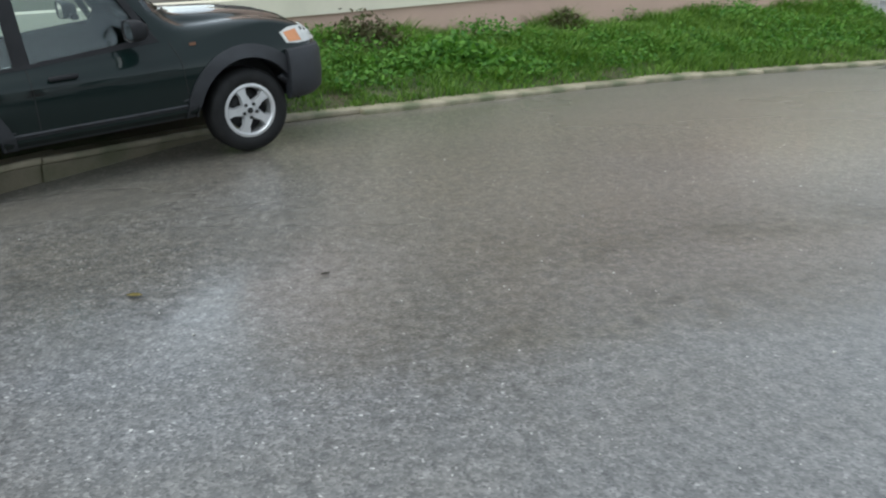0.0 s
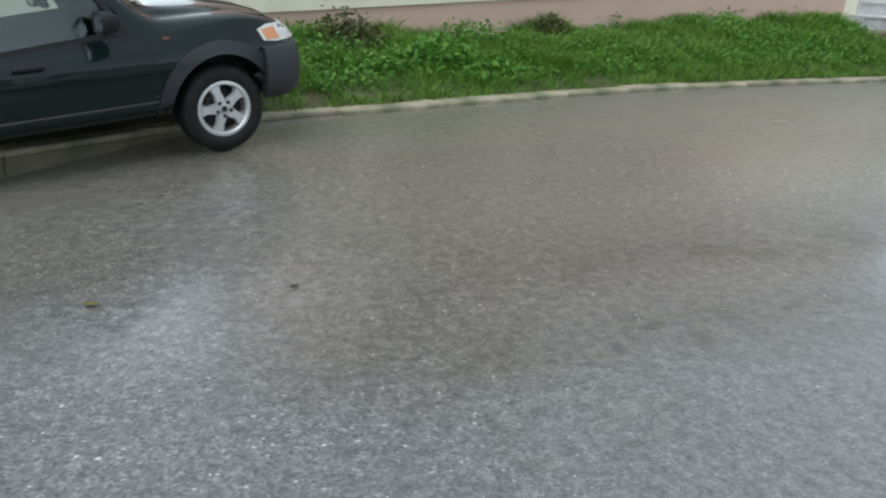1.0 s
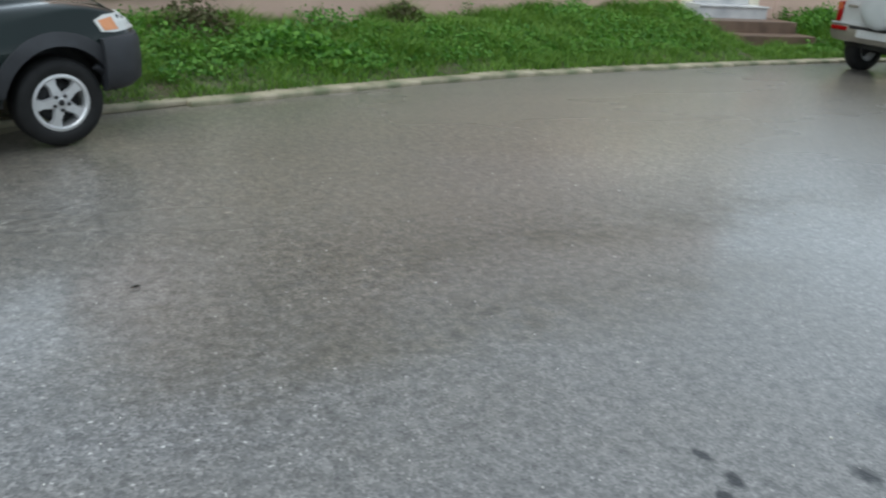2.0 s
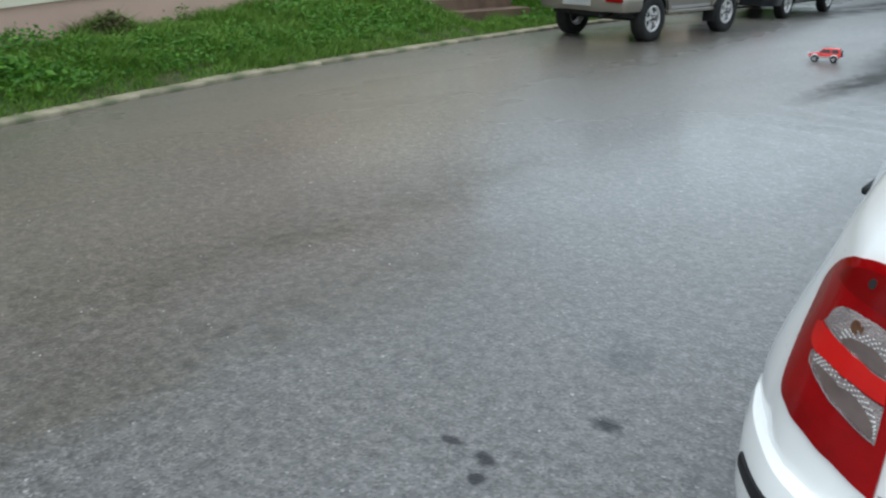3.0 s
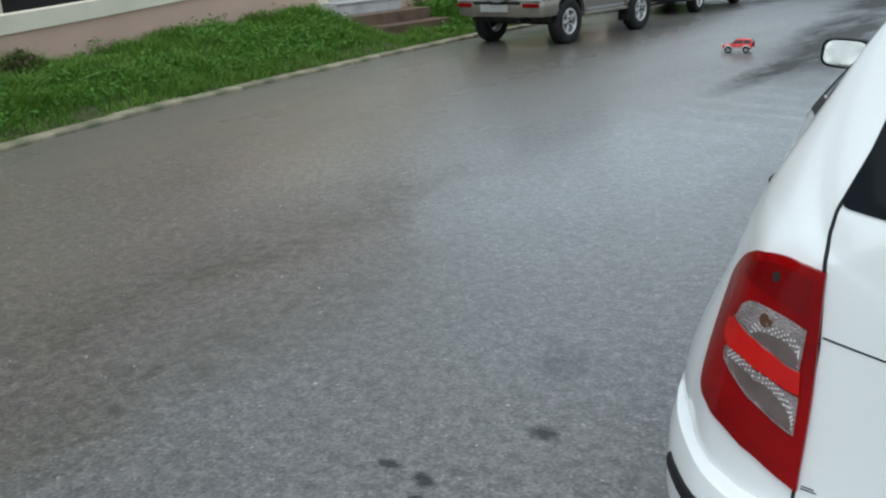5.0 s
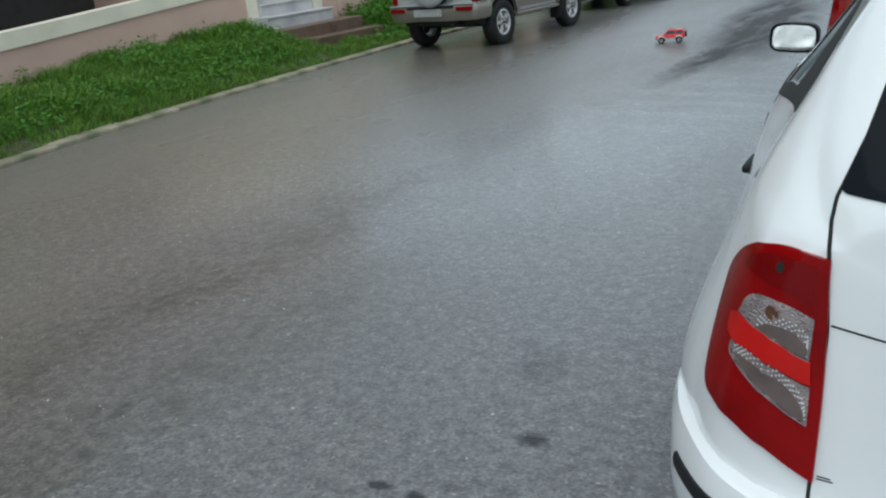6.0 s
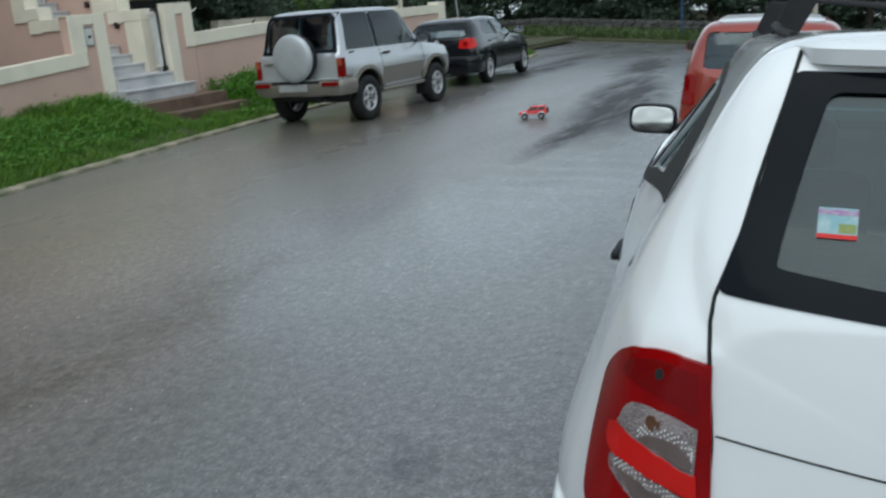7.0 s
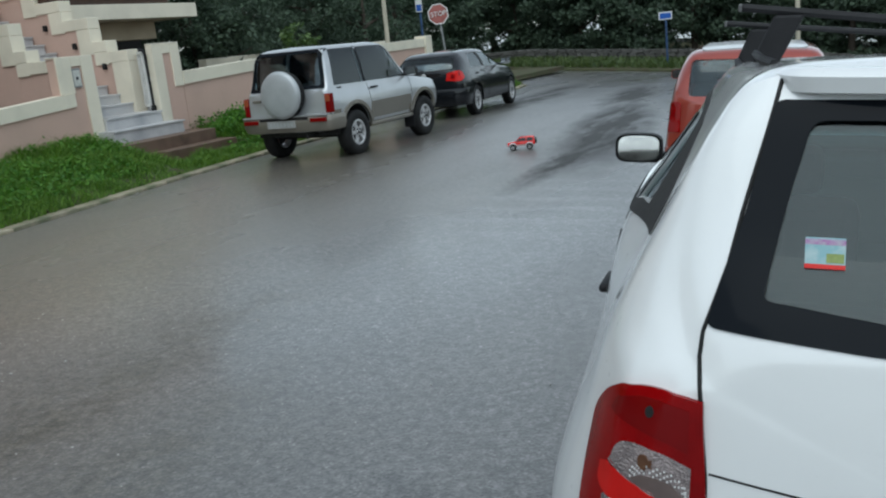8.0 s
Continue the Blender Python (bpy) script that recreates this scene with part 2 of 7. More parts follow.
def box(x0, x1, y0, y1, z0, z1, bevel=0.0, bm=None, m=None):
    bm = bm or bmesh.new()
    made = bmesh.ops.create_cube(bm, size=1)["verts"]
    for v in made:
        v.co = Vector((x0 + (v.co.x + 0.5) * (x1 - x0), y0 + (v.co.y + 0.5) * (y1 - y0), z0 + (v.co.z + 0.5) * (z1 - z0)))
    if bevel:
        ed = list({e for v in made for e in v.link_edges})
        got = bmesh.ops.bevel(bm, geom=ed, offset=bevel, segments=2, affect="EDGES", profile=0.5)
        made = list({v for f in got["faces"] for v in f.verts} | {v for v in made if v.is_valid})
    if m:
        bmesh.ops.transform(bm, matrix=m, verts=[v for v in made if v.is_valid])
    return bm


def prism(outline, depth, m, bevel=0.0):
    """A flat outline (x, z) pushed along y by depth, then posed by m."""
    bm = bmesh.new()
    a = [bm.verts.new((x, 0, z)) for x, z in outline]
    c = [bm.verts.new((x, depth, z)) for x, z in outline]
    bm.faces.new(a)
    bm.faces.new(c[::-1])
    k = len(a)
    for i in range(k):
        bm.faces.new((a[i], c[i], c[(i + 1) % k], a[(i + 1) % k]))
    if bevel:
        bmesh.ops.bevel(bm, geom=list(bm.edges), offset=bevel, segments=2, affect="EDGES", profile=0.5)
    bmesh.ops.transform(bm, matrix=m, verts=bm.verts)
    return bm


def tube(points, radius, sides=8, bm=None):
    """A round bar through points; radius may be a list."""
    bm = bm or bmesh.new()
    pts = [Vector(p) for p in points]
    rad = radius if isinstance(radius, (list, tuple)) else [radius] * len(pts)
    rings = []
    for i, p in enumerate(pts):
        d = (pts[min(i + 1, len(pts) - 1)] - pts[max(i - 1, 0)]).normalized()
        q = d.to_track_quat("Z", "Y")
        rings.append([bm.verts.new(p + q @ Vector((rad[i] * math.cos(2 * math.pi * k / sides), rad[i] * math.sin(2 * math.pi * k / sides), 0))) for k in range(sides)])
    for a, c in zip(rings, rings[1:]):
        for k in range(sides):
            bm.faces.new((a[k], a[(k + 1) % sides], c[(k + 1) % sides], c[k]))
    bm.faces.new(rings[0][::-1])
    bm.faces.new(rings[-1])
    return bm


def lathe(profile, sides=32, bm=None, axis="X"):
    """A closed profile of (radius, along) turned round the axis."""
    bm = bm or bmesh.new()
    rings = []
    for k in range(sides):
        a = 2 * math.pi * k / sides
        c, s = math.cos(a), math.sin(a)
        rings.append([bm.verts.new((h, r * c, r * s) if axis == "X" else (r * c, r * s, h)) for r, h in profile])
    for k in range(sides):
        a, c = rings[k], rings[(k + 1) % sides]
        for i in range(len(profile)):
            j = (i + 1) % len(profile)
            bm.faces.new((a[i], a[j], c[j], c[i]))
    return bm


def spline(keys, t):
    """Values of key rows (t, a, b, ...) at t, on a smooth curve that does not overshoot."""
    if t <= keys[0][0]:
        return keys[0][1:]
    if t >= keys[-1][0]:
        return keys[-1][1:]
    i = max(k for k in range(len(keys) - 1) if keys[k][0] <= t)
    out = []
    for c in range(1, len(keys[0])):
        def slope(k):
            if k == 0 or k == len(keys) - 1:
                a, z = (0, 1) if k == 0 else (k - 1, k)
                return (keys[z][c] - keys[a][c]) / (keys[z][0] - keys[a][0])
            s0 = (keys[k][c] - keys[k - 1][c]) / (keys[k][0] - keys[k - 1][0])
            s1 = (keys[k + 1][c] - keys[k][c]) / (keys[k + 1][0] - keys[k][0])
            return 0.0 if s0 * s1 <= 0 else 2 * s0 * s1 / (s0 + s1)
        h = keys[i + 1][0] - keys[i][0]
        u = (t - keys[i][0]) / h
        m0, m1 = slope(i) * h, slope(i + 1) * h
        out.append((2 * u**3 - 3 * u**2 + 1) * keys[i][c] + (u**3 - 2 * u**2 + u) * m0 + (-2 * u**3 + 3 * u**2) * keys[i + 1][c] + (u**3 - u**2) * m1)
    return out


# ---- the plan ----
# y, x: the kerb's road side
KERB_LINE = [(-40, 16.0), (-20, 4.0), (-8, -2.6), (-3.0, -5.1), (-0.83, -6.27), (-0.3, -6.66), (0.3, -7.0), (1.0, -7.42), (2.3, -7.86), (3.5, -8.27), (4.8, -8.68), (6.3, -9.02), (8.3, -9.4), (10.6, -9.75), (12.5, -9.98), (16, -10.2), (22, -10.4), (27.5, -11.2), (30, -13.5), (31.5, -18), (33, -30)]
# y, x of the garden wall's street face, height of the coping's underside
WALL_LINE = [(-9, -5.0, 0.40), (-4.5, -7.4, 0.46), (-1.2, -8.95, 0.55), (1.5, -9.85, 0.65), (4.3, -10.65, 0.79), (6.5, -11.3, 0.88), (9.2, -11.9, 1.04), (10.66, -12.0, 1.14)]


def kerb_rise(y):
    """How far the kerb stands up where the street falls away beside it."""
    return 0.16 * max(0.0, min(1.0, (0.8 - y) / 1.9))


def kerb_x(y):
    return spline(KERB_LINE, y)[0]


def wall_x(y):
    return spline(WALL_LINE, y)[0] if y < 10.66 else -12.0


def ground_z(x, y):
    """The street falls gently towards the far, right-hand side."""
    v = max(0.0, min(24.0, y - 12.0))
    side = max(0.0, min(1.3, (x + 15.0) / 13.0))
    near = max(0.0, min(1.0, (x + 5.0) / 3.0))
    crown = -1.1 - 0.12 * (max(-2.0, min(20.0, y)) - 2.2)
    camber = 0.07 * max(0.0, min(4.0, x - crown)) * max(0.0, min(1.0, (y + 8.0) / 6.0)) * max(0.0, min(1.0, (26.0 - y) / 6.0))
    downhill = 0.088 * max(0.0, min(9.0, 0.6 - y)) * max(0.0, min(1.0, (-3.4 - x) / 2.2))
    return -0.002 * v * v * side - 0.02 * max(0.0, min(12.0, y - 5.0)) * near - camber - downhill


# ground: one sheet to the horizon
def axis_steps(parts):
    out = []
    for a, c, s in parts:
        k = max(1, round((c - a) / s))
        out += [a + (c - a) * i / k for i in range(k)]
    return out + [parts[-1][1]]


def ground():
    xs = axis_steps([(-2000, -200, 450), (-200, -40, 40), (-40, -20, 4), (-20, 10, 0.75), (10, 60, 10), (60, 2000, 480)])
    ys = axis_steps([(-2000, -100, 480), (-100, -20, 20), (-20, 45, 0.75), (45, 120, 15), (120, 2000, 470)])
    bm = bmesh.new()
    grid = [[bm.verts.new((x, y, ground_z(x, y) if abs(x) < 60 and -20 < y < 120 else ground_z(max(-60, min(60, x)), max(-20, min(120, y))))) for y in ys] for x in xs]
    for a, c in zip(grid, grid[1:]):
        for i in range(len(ys) - 1):
            bm.faces.new((a[i], c[i], c[i + 1], a[i + 1]))
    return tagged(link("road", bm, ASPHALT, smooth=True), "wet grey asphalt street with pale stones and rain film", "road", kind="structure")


ground()


# ---- kerb, bank, garden wall ----
def kerb():
    root = tagged(new("kerb"), "low weathered concrete kerb with moss along the grass bank", "kerb", kind="structure")
    rnd = random.Random(4)
    y = -7.5
    while y < 27:
        ln = rnd.uniform(0.85, 1.1)
        a, c = (Vector((kerb_x(q), q, ground_z(kerb_x(q), q) + kerb_rise(q))) for q in (y, y + ln))
        d = (c - a).normalized()
        ang = math.atan2(d.y, d.x)
        tip = -math.asin(d.z)
        h = 0.045 + rnd.uniform(-0.006, 0.006)
        L = (c - a).length
        soiled = y < 0.9
        bm = box(0.002, L - 0.002, 0.0 if soiled else -0.085, 0.14, -0.3, h - (0.05 if soiled else 0), 0.012 if soiled else 0.018)
        for v in bm.verts:
            v.co.z += noise.noise(Vector((v.co.x * 5 + y * 3, v.co.y * 9, v.co.z * 6))) * 0.008
        ob = part("kerb_stone", bm, MUDKERB if soiled else KERB, root)
        ob.matrix_world = Matrix.Translation(a + Vector((0, 0, 0))) @ Matrix.Rotation(ang, 4, "Z") @ Matrix.Rotation(tip, 4, "Y") @ pose(0, rnd.uniform(-0.012, 0.012), 0, rnd.uniform(-1, 1), 0, rnd.uniform(-0.4, 0.4))
        if soiled:
            cap = part("kerb_top", box(0.004, L - 0.004, -0.012, 0.15, h - 0.048, h, 0.014), KERB, ob)
        y += ln * d.y
    return root


def bank_z(x, y):
    """The grass bank between kerb and wall."""
    k = kerb_x(y) - 0.13
    w = wall_x(y)
    u = max(0.0, min(1.25, (k - x) / max(0.4, k - w)))
    top = spline([(-9, 0.3), (0, 0.34), (4, 0.36), (8, 0.46), (10.6, 0.5), (10.9, 0.3), (11.3, 0.08), (12.9, 0.06), (13.35, 0.46), (14.9, 0.5), (20, 0.3), (28, 0.12)], y)[0]
    return ground_z(k, y) + 0.055 + kerb_rise(y) * max(0.0, 1 - u) + (top - 0.055) * (u if u < 1 else 1) ** 0.8 + 0.035 * noise.noise(Vector((x * 1.1, y * 1.1, 0))) * min(1, u * 4)


def bank():
    ys = axis_steps([(-8, 30, 0.3)])
    bm = bmesh.new()
    rows = []
    for y in ys:
        k, w = kerb_x(y) - 0.12, wall_x(y) - 0.1
        rows.append([bm.verts.new((k + (w - k) * i / 12, y, bank_z(k + (w - k) * i / 12, y) if i else ground_z(k, y) + 0.02 + kerb_rise(y))) for i in range(13)])
    for a, c in zip(rows, rows[1:]):
        for i in range(12):
            bm.faces.new((a[i], a[i + 1], c[i + 1], c[i]))
    return tagged(link("grass_bank", bm, SOIL, smooth=True), "damp mossy soil bank between kerb and garden wall", "bank", kind="structure")


def strip_wall(name, pts, thick, z0, z1s, material, parent, label="", over=0.0):
    """A wall along plan points (x, y); z1s: its top at each point; over: how far it stands proud."""
    bm = bmesh.new()
    rings = []
    for i, (x, y) in enumerate(pts):
        a, c = Vector(pts[max(i - 1, 0)]), Vector(pts[min(i + 1, len(pts) - 1)])
        d = (c - a).normalized()
        nx, ny = d.y, -d.x
        lo = z0[i] if isinstance(z0, (list, tuple)) else z0
        rings.append([bm.verts.new(p) for p in ((x + nx * over, y + ny * over, lo), (x + nx * over, y + ny * over, z1s[i]), (x - nx * (thick + over), y - ny * (thick + over), z1s[i]), (x - nx * (thick + over), y - ny * (thick + over), lo))])
    for a, c in zip(rings, rings[1:]):
        for k in range(4):
            bm.faces.new((a[k], a[(k + 1) % 4], c[(k + 1) % 4], c[k]))
    bm.faces.new(rings[0])
    bm.faces.new(rings[-1][::-1])
    ed = [e for e in bm.edges if e.calc_length() > 0.1 and len(e.link_faces) == 2]
    bmesh.ops.recalc_face_normals(bm, faces=bm.faces)
    return part(name, bm, material, parent, label)


def garden_wall():
    root = tagged(new("garden_wall"), "pink rendered garden wall with a thick cream coping", "wall", kind="structure")
    ys = axis_steps([(-9, 10.66, 0.8)])
    pts = [(spline(WALL_LINE, y)[0], y) for y in ys]
    low = [spline(WALL_LINE, y)[1] for y in ys]
    strip_wall("wall_face", pts, 0.2, -0.1, low, PINK, root)
    strip_wall("coping", pts, 0.2, low, [z + 0.21 for z in low], CREAM, root, over=0.035)
    ys = [13.12, 15.3, 18, 22.4]
    low = [1.27, 1.36, 1.38, 1.41]
    strip_wall("wall_face", [(-12.0, y) for y in ys], 0.2, -0.1, low, PINK, root)
    strip_wall("coping", [(-12.0, y) for y in ys], 0.2, low, [z + 0.22 for z in low], CREAM, root, over=0.035)
    part("end_pillar", box(-12.28, -11.93, 22.4, 22.75, -0.1, 1.7, 0.015), CREAM, root)
    return root


kerb()
bank()
garden_wall()


# ---- vehicles ----
from mathutils.bvhtree import BVHTree

TYRE = paint("wet_tyre_rubber", (0.018, 0.018, 0.018), 0.55, vary=0.3, scale=9, bump=0.3, bump_scale=120)
ALLOY = paint("silver_alloy", (0.62, 0.62, 0.62), 0.33, metal=0.5, vary=0.12, scale=12)
TYRE.node_tree.nodes["Principled BSDF"].inputs["Specular IOR Level"].default_value = 0.2
DISC = paint("dark_wheel_inside", (0.03, 0.03, 0.03), 0.5, metal=0.4, vary=0.3)
BLACKPLASTIC = paint("black_plastic", (0.016, 0.016, 0.018), 0.55, vary=0.25, scale=8, bump=0.15, bump_scale=300)
BLACKPLASTIC.node_tree.nodes["Principled BSDF"].inputs["Specular IOR Level"].default_value = 0.25
GREYPLASTIC = paint("dark_grey_plastic_cladding", (0.026, 0.028, 0.033), 0.55, vary=0.25, scale=6, bump=0.2, bump_scale=300)
SEATCLOTH = paint("grey_seat_cloth", (0.05, 0.055, 0.06), 0.9, vary=0.15, scale=3)
GLASS = clear_glass("car_glass", (0.9, 0.94, 0.93))
PALEGLASS = clear_glass("pale_car_glass", (0.75, 0.82, 0.84))
TINTED = clear_glass("tinted_car_glass", (0.34, 0.45, 0.46))
BLACKGLASS = paint("black_glass_border", (0.007, 0.009, 0.012), 0.1, vary=0.05)
BLACKGLASS.node_tree.nodes["Principled BSDF"].inputs["Specular IOR Level"].default_value = 0.07
SEAM = paint("dark_panel_gap", (0.01, 0.01, 0.01), 0.8, vary=0.1)
CHROME = paint("mirror_chrome", (0.85, 0.85, 0.86), 0.03, metal=1.0, vary=0.03)
PLATE = paint("number_plate_white", (0.36, 0.36, 0.35), 0.35, vary=0.1)
BARINK = paint("plate_bar_ink", (0.02, 0.02, 0.025), 0.5, vary=0.1)


def lens_plastic(name, color, rough=0.12, vary=0.12, scale=14):
    m = paint(name, color, rough, vary=vary, scale=scale, coat=0.2)
    m.node_tree.nodes["Principled BSDF"].inputs["Specular IOR Level"].default_value = 0.12
    return m


REDLENS = lens_plastic("red_lamp_lens", (0.27, 0.0015, 0.003), 0.12, 0.33, 7)
BRIGHTRED = lens_plastic("bright_red_lamp_lens", (0.55, 0.012, 0.01))
WHITELENS = lens_plastic("clear_lamp_lens", (0.62, 0.62, 0.6))
RIBBED = paint("ribbed_reflector", (0.46, 0.39, 0.385), 0.24, metal=0.55, vary=0.4, scale=22, coat=0.3, bump=0.9, bump_scale=230)


def section(p, dense=False):
    """Half outline of a car body, from the sill to the roof's middle: (x, z)."""
    zb, zm, zt, zr, wm, wt, wr = p
    keys = [(0, 0.0, zb), (1, wm * 0.86, zb), (1.6, wm * 0.965, zb + 0.05), (2.4, wm, zm), (3.2, wm * 0.4 + wt * 0.6, zm + (zt - zm) * 0.66), (4, wt, zt), (5, wr * (0.57 if dense else 0.45) + wt * (0.43 if dense else 0.55), zt + (zr - zt) * 0.5), (6, wr, zr - 0.075 * min(1, (zr - zt) / 0.2 + 0.15)), (6.5, wr - (0.04 if dense else 0.06), zr - (0.026 if dense else 0.02)), (7, wr - (0.12 if dense else 0.16), zr), (8, 0.0, zr + 0.015)]
    steps = [0, 0.6, 1, 1.3, 1.6, 2, 2.4, 2.8, 3.2, 3.6, 3.85, 4, 4.15, 4.5, 5, 5.5, 6, 6.25, 6.5, 6.75, 7, 7.3, 7.65, 8]
    if dense:
        steps = [a + (c - a) * k / 3 for a, c in zip(steps, steps[1:]) for k in range(3)] + [8]
    return [spline(keys, t) for t in steps]


def car_body(stations, step=0.07):
    """A closed body through stations (y, sill, waist, belt, roof height, half widths at waist, belt and roof)."""
    dense = step < 0.05
    y0, y1 = stations[0][0], stations[-1][0]
    ys = sorted(set([s[0] for s in stations] + axis_steps([(y0, y1, step)])))
    ys = [y for i, y in enumerate(ys) if i == 0 or y - ys[i - 1] > 0.012 or y in (y0, y1)]
    bm = bmesh.new()
    rings = []
    for y in ys:
        half = section(spline(stations, y), dense)
        ring = [bm.verts.new((x, y, z)) for x, z in half] + [bm.verts.new((-x, y, z)) for x, z in half[-2:0:-1]]
        rings.append(ring)
    k = len(rings[0])
    for a, c in zip(rings, rings[1:]):
        for i in range(k):
            bm.faces.new((a[i], a[(i + 1) % k], c[(i + 1) % k], c[i]))
    for ring, flip, out in ((rings[0], False, -1), (rings[-1], True, 1)):
        mid = sum((v.co for v in ring), Vector()) / k
        last = ring
        for s in (0.94, 0.86, 0.75, 0.6, 0.4, 0.2) if dense else (0.8, 0.5, 0.2):
            nxt = [bm.verts.new((mid + (v.co - mid) * s + Vector((0, out * 0.02 * (1 - s * s), 0)))) for v in ring]
            for i in range(k):
                bm.faces.new((last[i], last[(i + 1) % k], nxt[(i + 1) % k], nxt[i]))
            last = nxt
        bm.faces.new(last)
    bmesh.ops.recalc_face_normals(bm, faces=bm.faces)
    bmesh.ops.remove_doubles(bm, verts=bm.verts, dist=0.0005)
    return bm


def hollow(bm, t=0.03):
    """The body as a shell of thickness t."""
    bm.normal_update()
    at = {v: bm.verts.new(v.co - v.normal * t) for v in list(bm.verts)}
    for f in list(bm.faces):
        bm.faces.new([at[v] for v in reversed(f.verts)])
    return bm


def mesh_of(bm):
    me = bpy.data.meshes.new("tmp")
    bm.to_mesh(me)
    bm.free()
    return me


def cut(bm, cutters):
    """The body bm less the cutters."""
    ob = new("tmp_body", mesh_of(bm))
    extra = []
    for c in cutters:
        bmesh.ops.recalc_face_normals(c, faces=c.faces)
        k = new("tmp_cutter", mesh_of(c))
        extra.append(k)
        md = ob.modifiers.new("cut", "BOOLEAN")
        md.operation, md.solver, md.object = "DIFFERENCE", "EXACT", k
    dg = bpy.context.evaluated_depsgraph_get()
    dg.update()
    me = bpy.data.meshes.new_from_object(ob.evaluated_get(dg))
    out = bmesh.new()
    out.from_mesh(me)
    for o in (ob, *extra):
        d = o.data
        bpy.data.objects.remove(o)
        bpy.data.meshes.remove(d)
    bpy.data.meshes.remove(me)
    return out


def prism_x(outline, x0, x1):
    """A block with outline (y, z) between x0 and x1."""
    bm = bmesh.new()
    a = [bm.verts.new((x0, y, z)) for y, z in outline]
    c = [bm.verts.new((x1, y, z)) for y, z in outline]
    k = len(a)
    bm.faces.new(a)
    bm.faces.new(c[::-1])
    for i in range(k):
        bm.faces.new((a[i], c[i], c[(i + 1) % k], a[(i + 1) % k]))
    return bm


def prism_y(outline, y0, y1):
    bm = prism_x(outline, y0, y1)
    for v in bm.verts:
        v.co = Vector((v.co.y, v.co.x, v.co.z))
    return bm


def cylinder_x(y, z, r, x0, x1, sides=36):
    return prism_x([(y + r * math.cos(2 * math.pi * k / sides), z + r * math.sin(2 * math.pi * k / sides)) for k in range(sides)], x0, x1)


def round_outline(pts, r=0.03, n=4):
    """Corners of an outline rounded off."""
    out = []
    k = len(pts)
    for i in range(k):
        p, a, c = Vector(pts[i]), Vector(pts[i - 1]), Vector(pts[(i + 1) % k])
        ra = min(r, (a - p).length * 0.45)
        rc = min(r, (c - p).length * 0.45)
        s, e = p + (a - p).normalized() * ra, p + (c - p).normalized() * rc
        for j in range(n + 1):
            u = j / n
            q = s * (1 - u) ** 2 + p * 2 * u * (1 - u) + e * u * u
            out.append((q.x, q.y))
    return out


def shrink(pts, d):
    """An outline moved inwards by about d."""
    k = len(pts)
    area = sum(pts[i][0] * pts[(i + 1) % k][1] - pts[(i + 1) % k][0] * pts[i][1] for i in range(k))
    sg = 1 if area > 0 else -1
    out = []
    for i in range(k):
        a, c = Vector(pts[i - 1]), Vector(pts[(i + 1) % k])
        t = (c - a).normalized()
        out.append((pts[i][0] - sg * t.y * d, pts[i][1] + sg * t.x * d))
    return out


def soft_outline(pts, n=4, corner=55):
    """An outline made smooth through its points, but for sharp corners."""
    k = len(pts)
    p = [Vector((q[0], q[1])) for q in pts]

    def sharp(i):
        u, w = p[i] - p[i - 1], p[(i + 1) % k] - p[i]
        return u.angle(w, 0.0) > radians(corner)

    out = []
    for i in range(k):
        j = (i + 1) % k
        a, c = p[i], p[j]
        ma = (c - a) if sharp(i) else (c - p[i - 1]) * 0.5
        mc = (c - a) if sharp(j) else (p[(j + 1) % k] - a) * 0.5
        for s in range(n):
            u = s / n
            q = a * (2 * u ** 3 - 3 * u * u + 1) + ma * (u ** 3 - 2 * u * u + u) + c * (3 * u * u - 2 * u ** 3) + mc * (u ** 3 - u * u)
            out.append((q.x, q.y))
    return out


def press(tree, bm, d, offset, thick):
    """A flat sheet pressed on to the body along -d, then raised by offset and given its thickness."""
    for v in bm.verts:
        hit, nor, _, _ = tree.ray_cast(v.co, -d)
        if hit is None:
            hit, nor, _, _ = tree.find_nearest(v.co)
        v.co = hit
    bm.normal_update()
    fs = list(bm.faces)
    sgn = 1 if sum((f.normal * f.calc_area() for f in fs), Vector()).dot(d) > 0 else -1
    nor = {v: v.normal * sgn if v.normal.length > 0.5 else d for v in bm.verts}
    border = [tuple(e.verts) for e in bm.edges if len(e.link_faces) == 1]
    top = list(bm.verts)
    low = {v: bm.verts.new(v.co + nor[v] * (offset - thick)) for v in top}
    for v in top:
        v.co = v.co + nor[v] * offset
    for f in fs:
        under = [low[v] for v in reversed(f.verts)]
        if bm.faces.get(under) is None:
            bm.faces.new(under)
    for a, c in border:
        quad = (a, c, low[c], low[a])
        if bm.faces.get(quad) is None:
            bm.faces.new(quad)
    bmesh.ops.recalc_face_normals(bm, faces=bm.faces)
    return bm


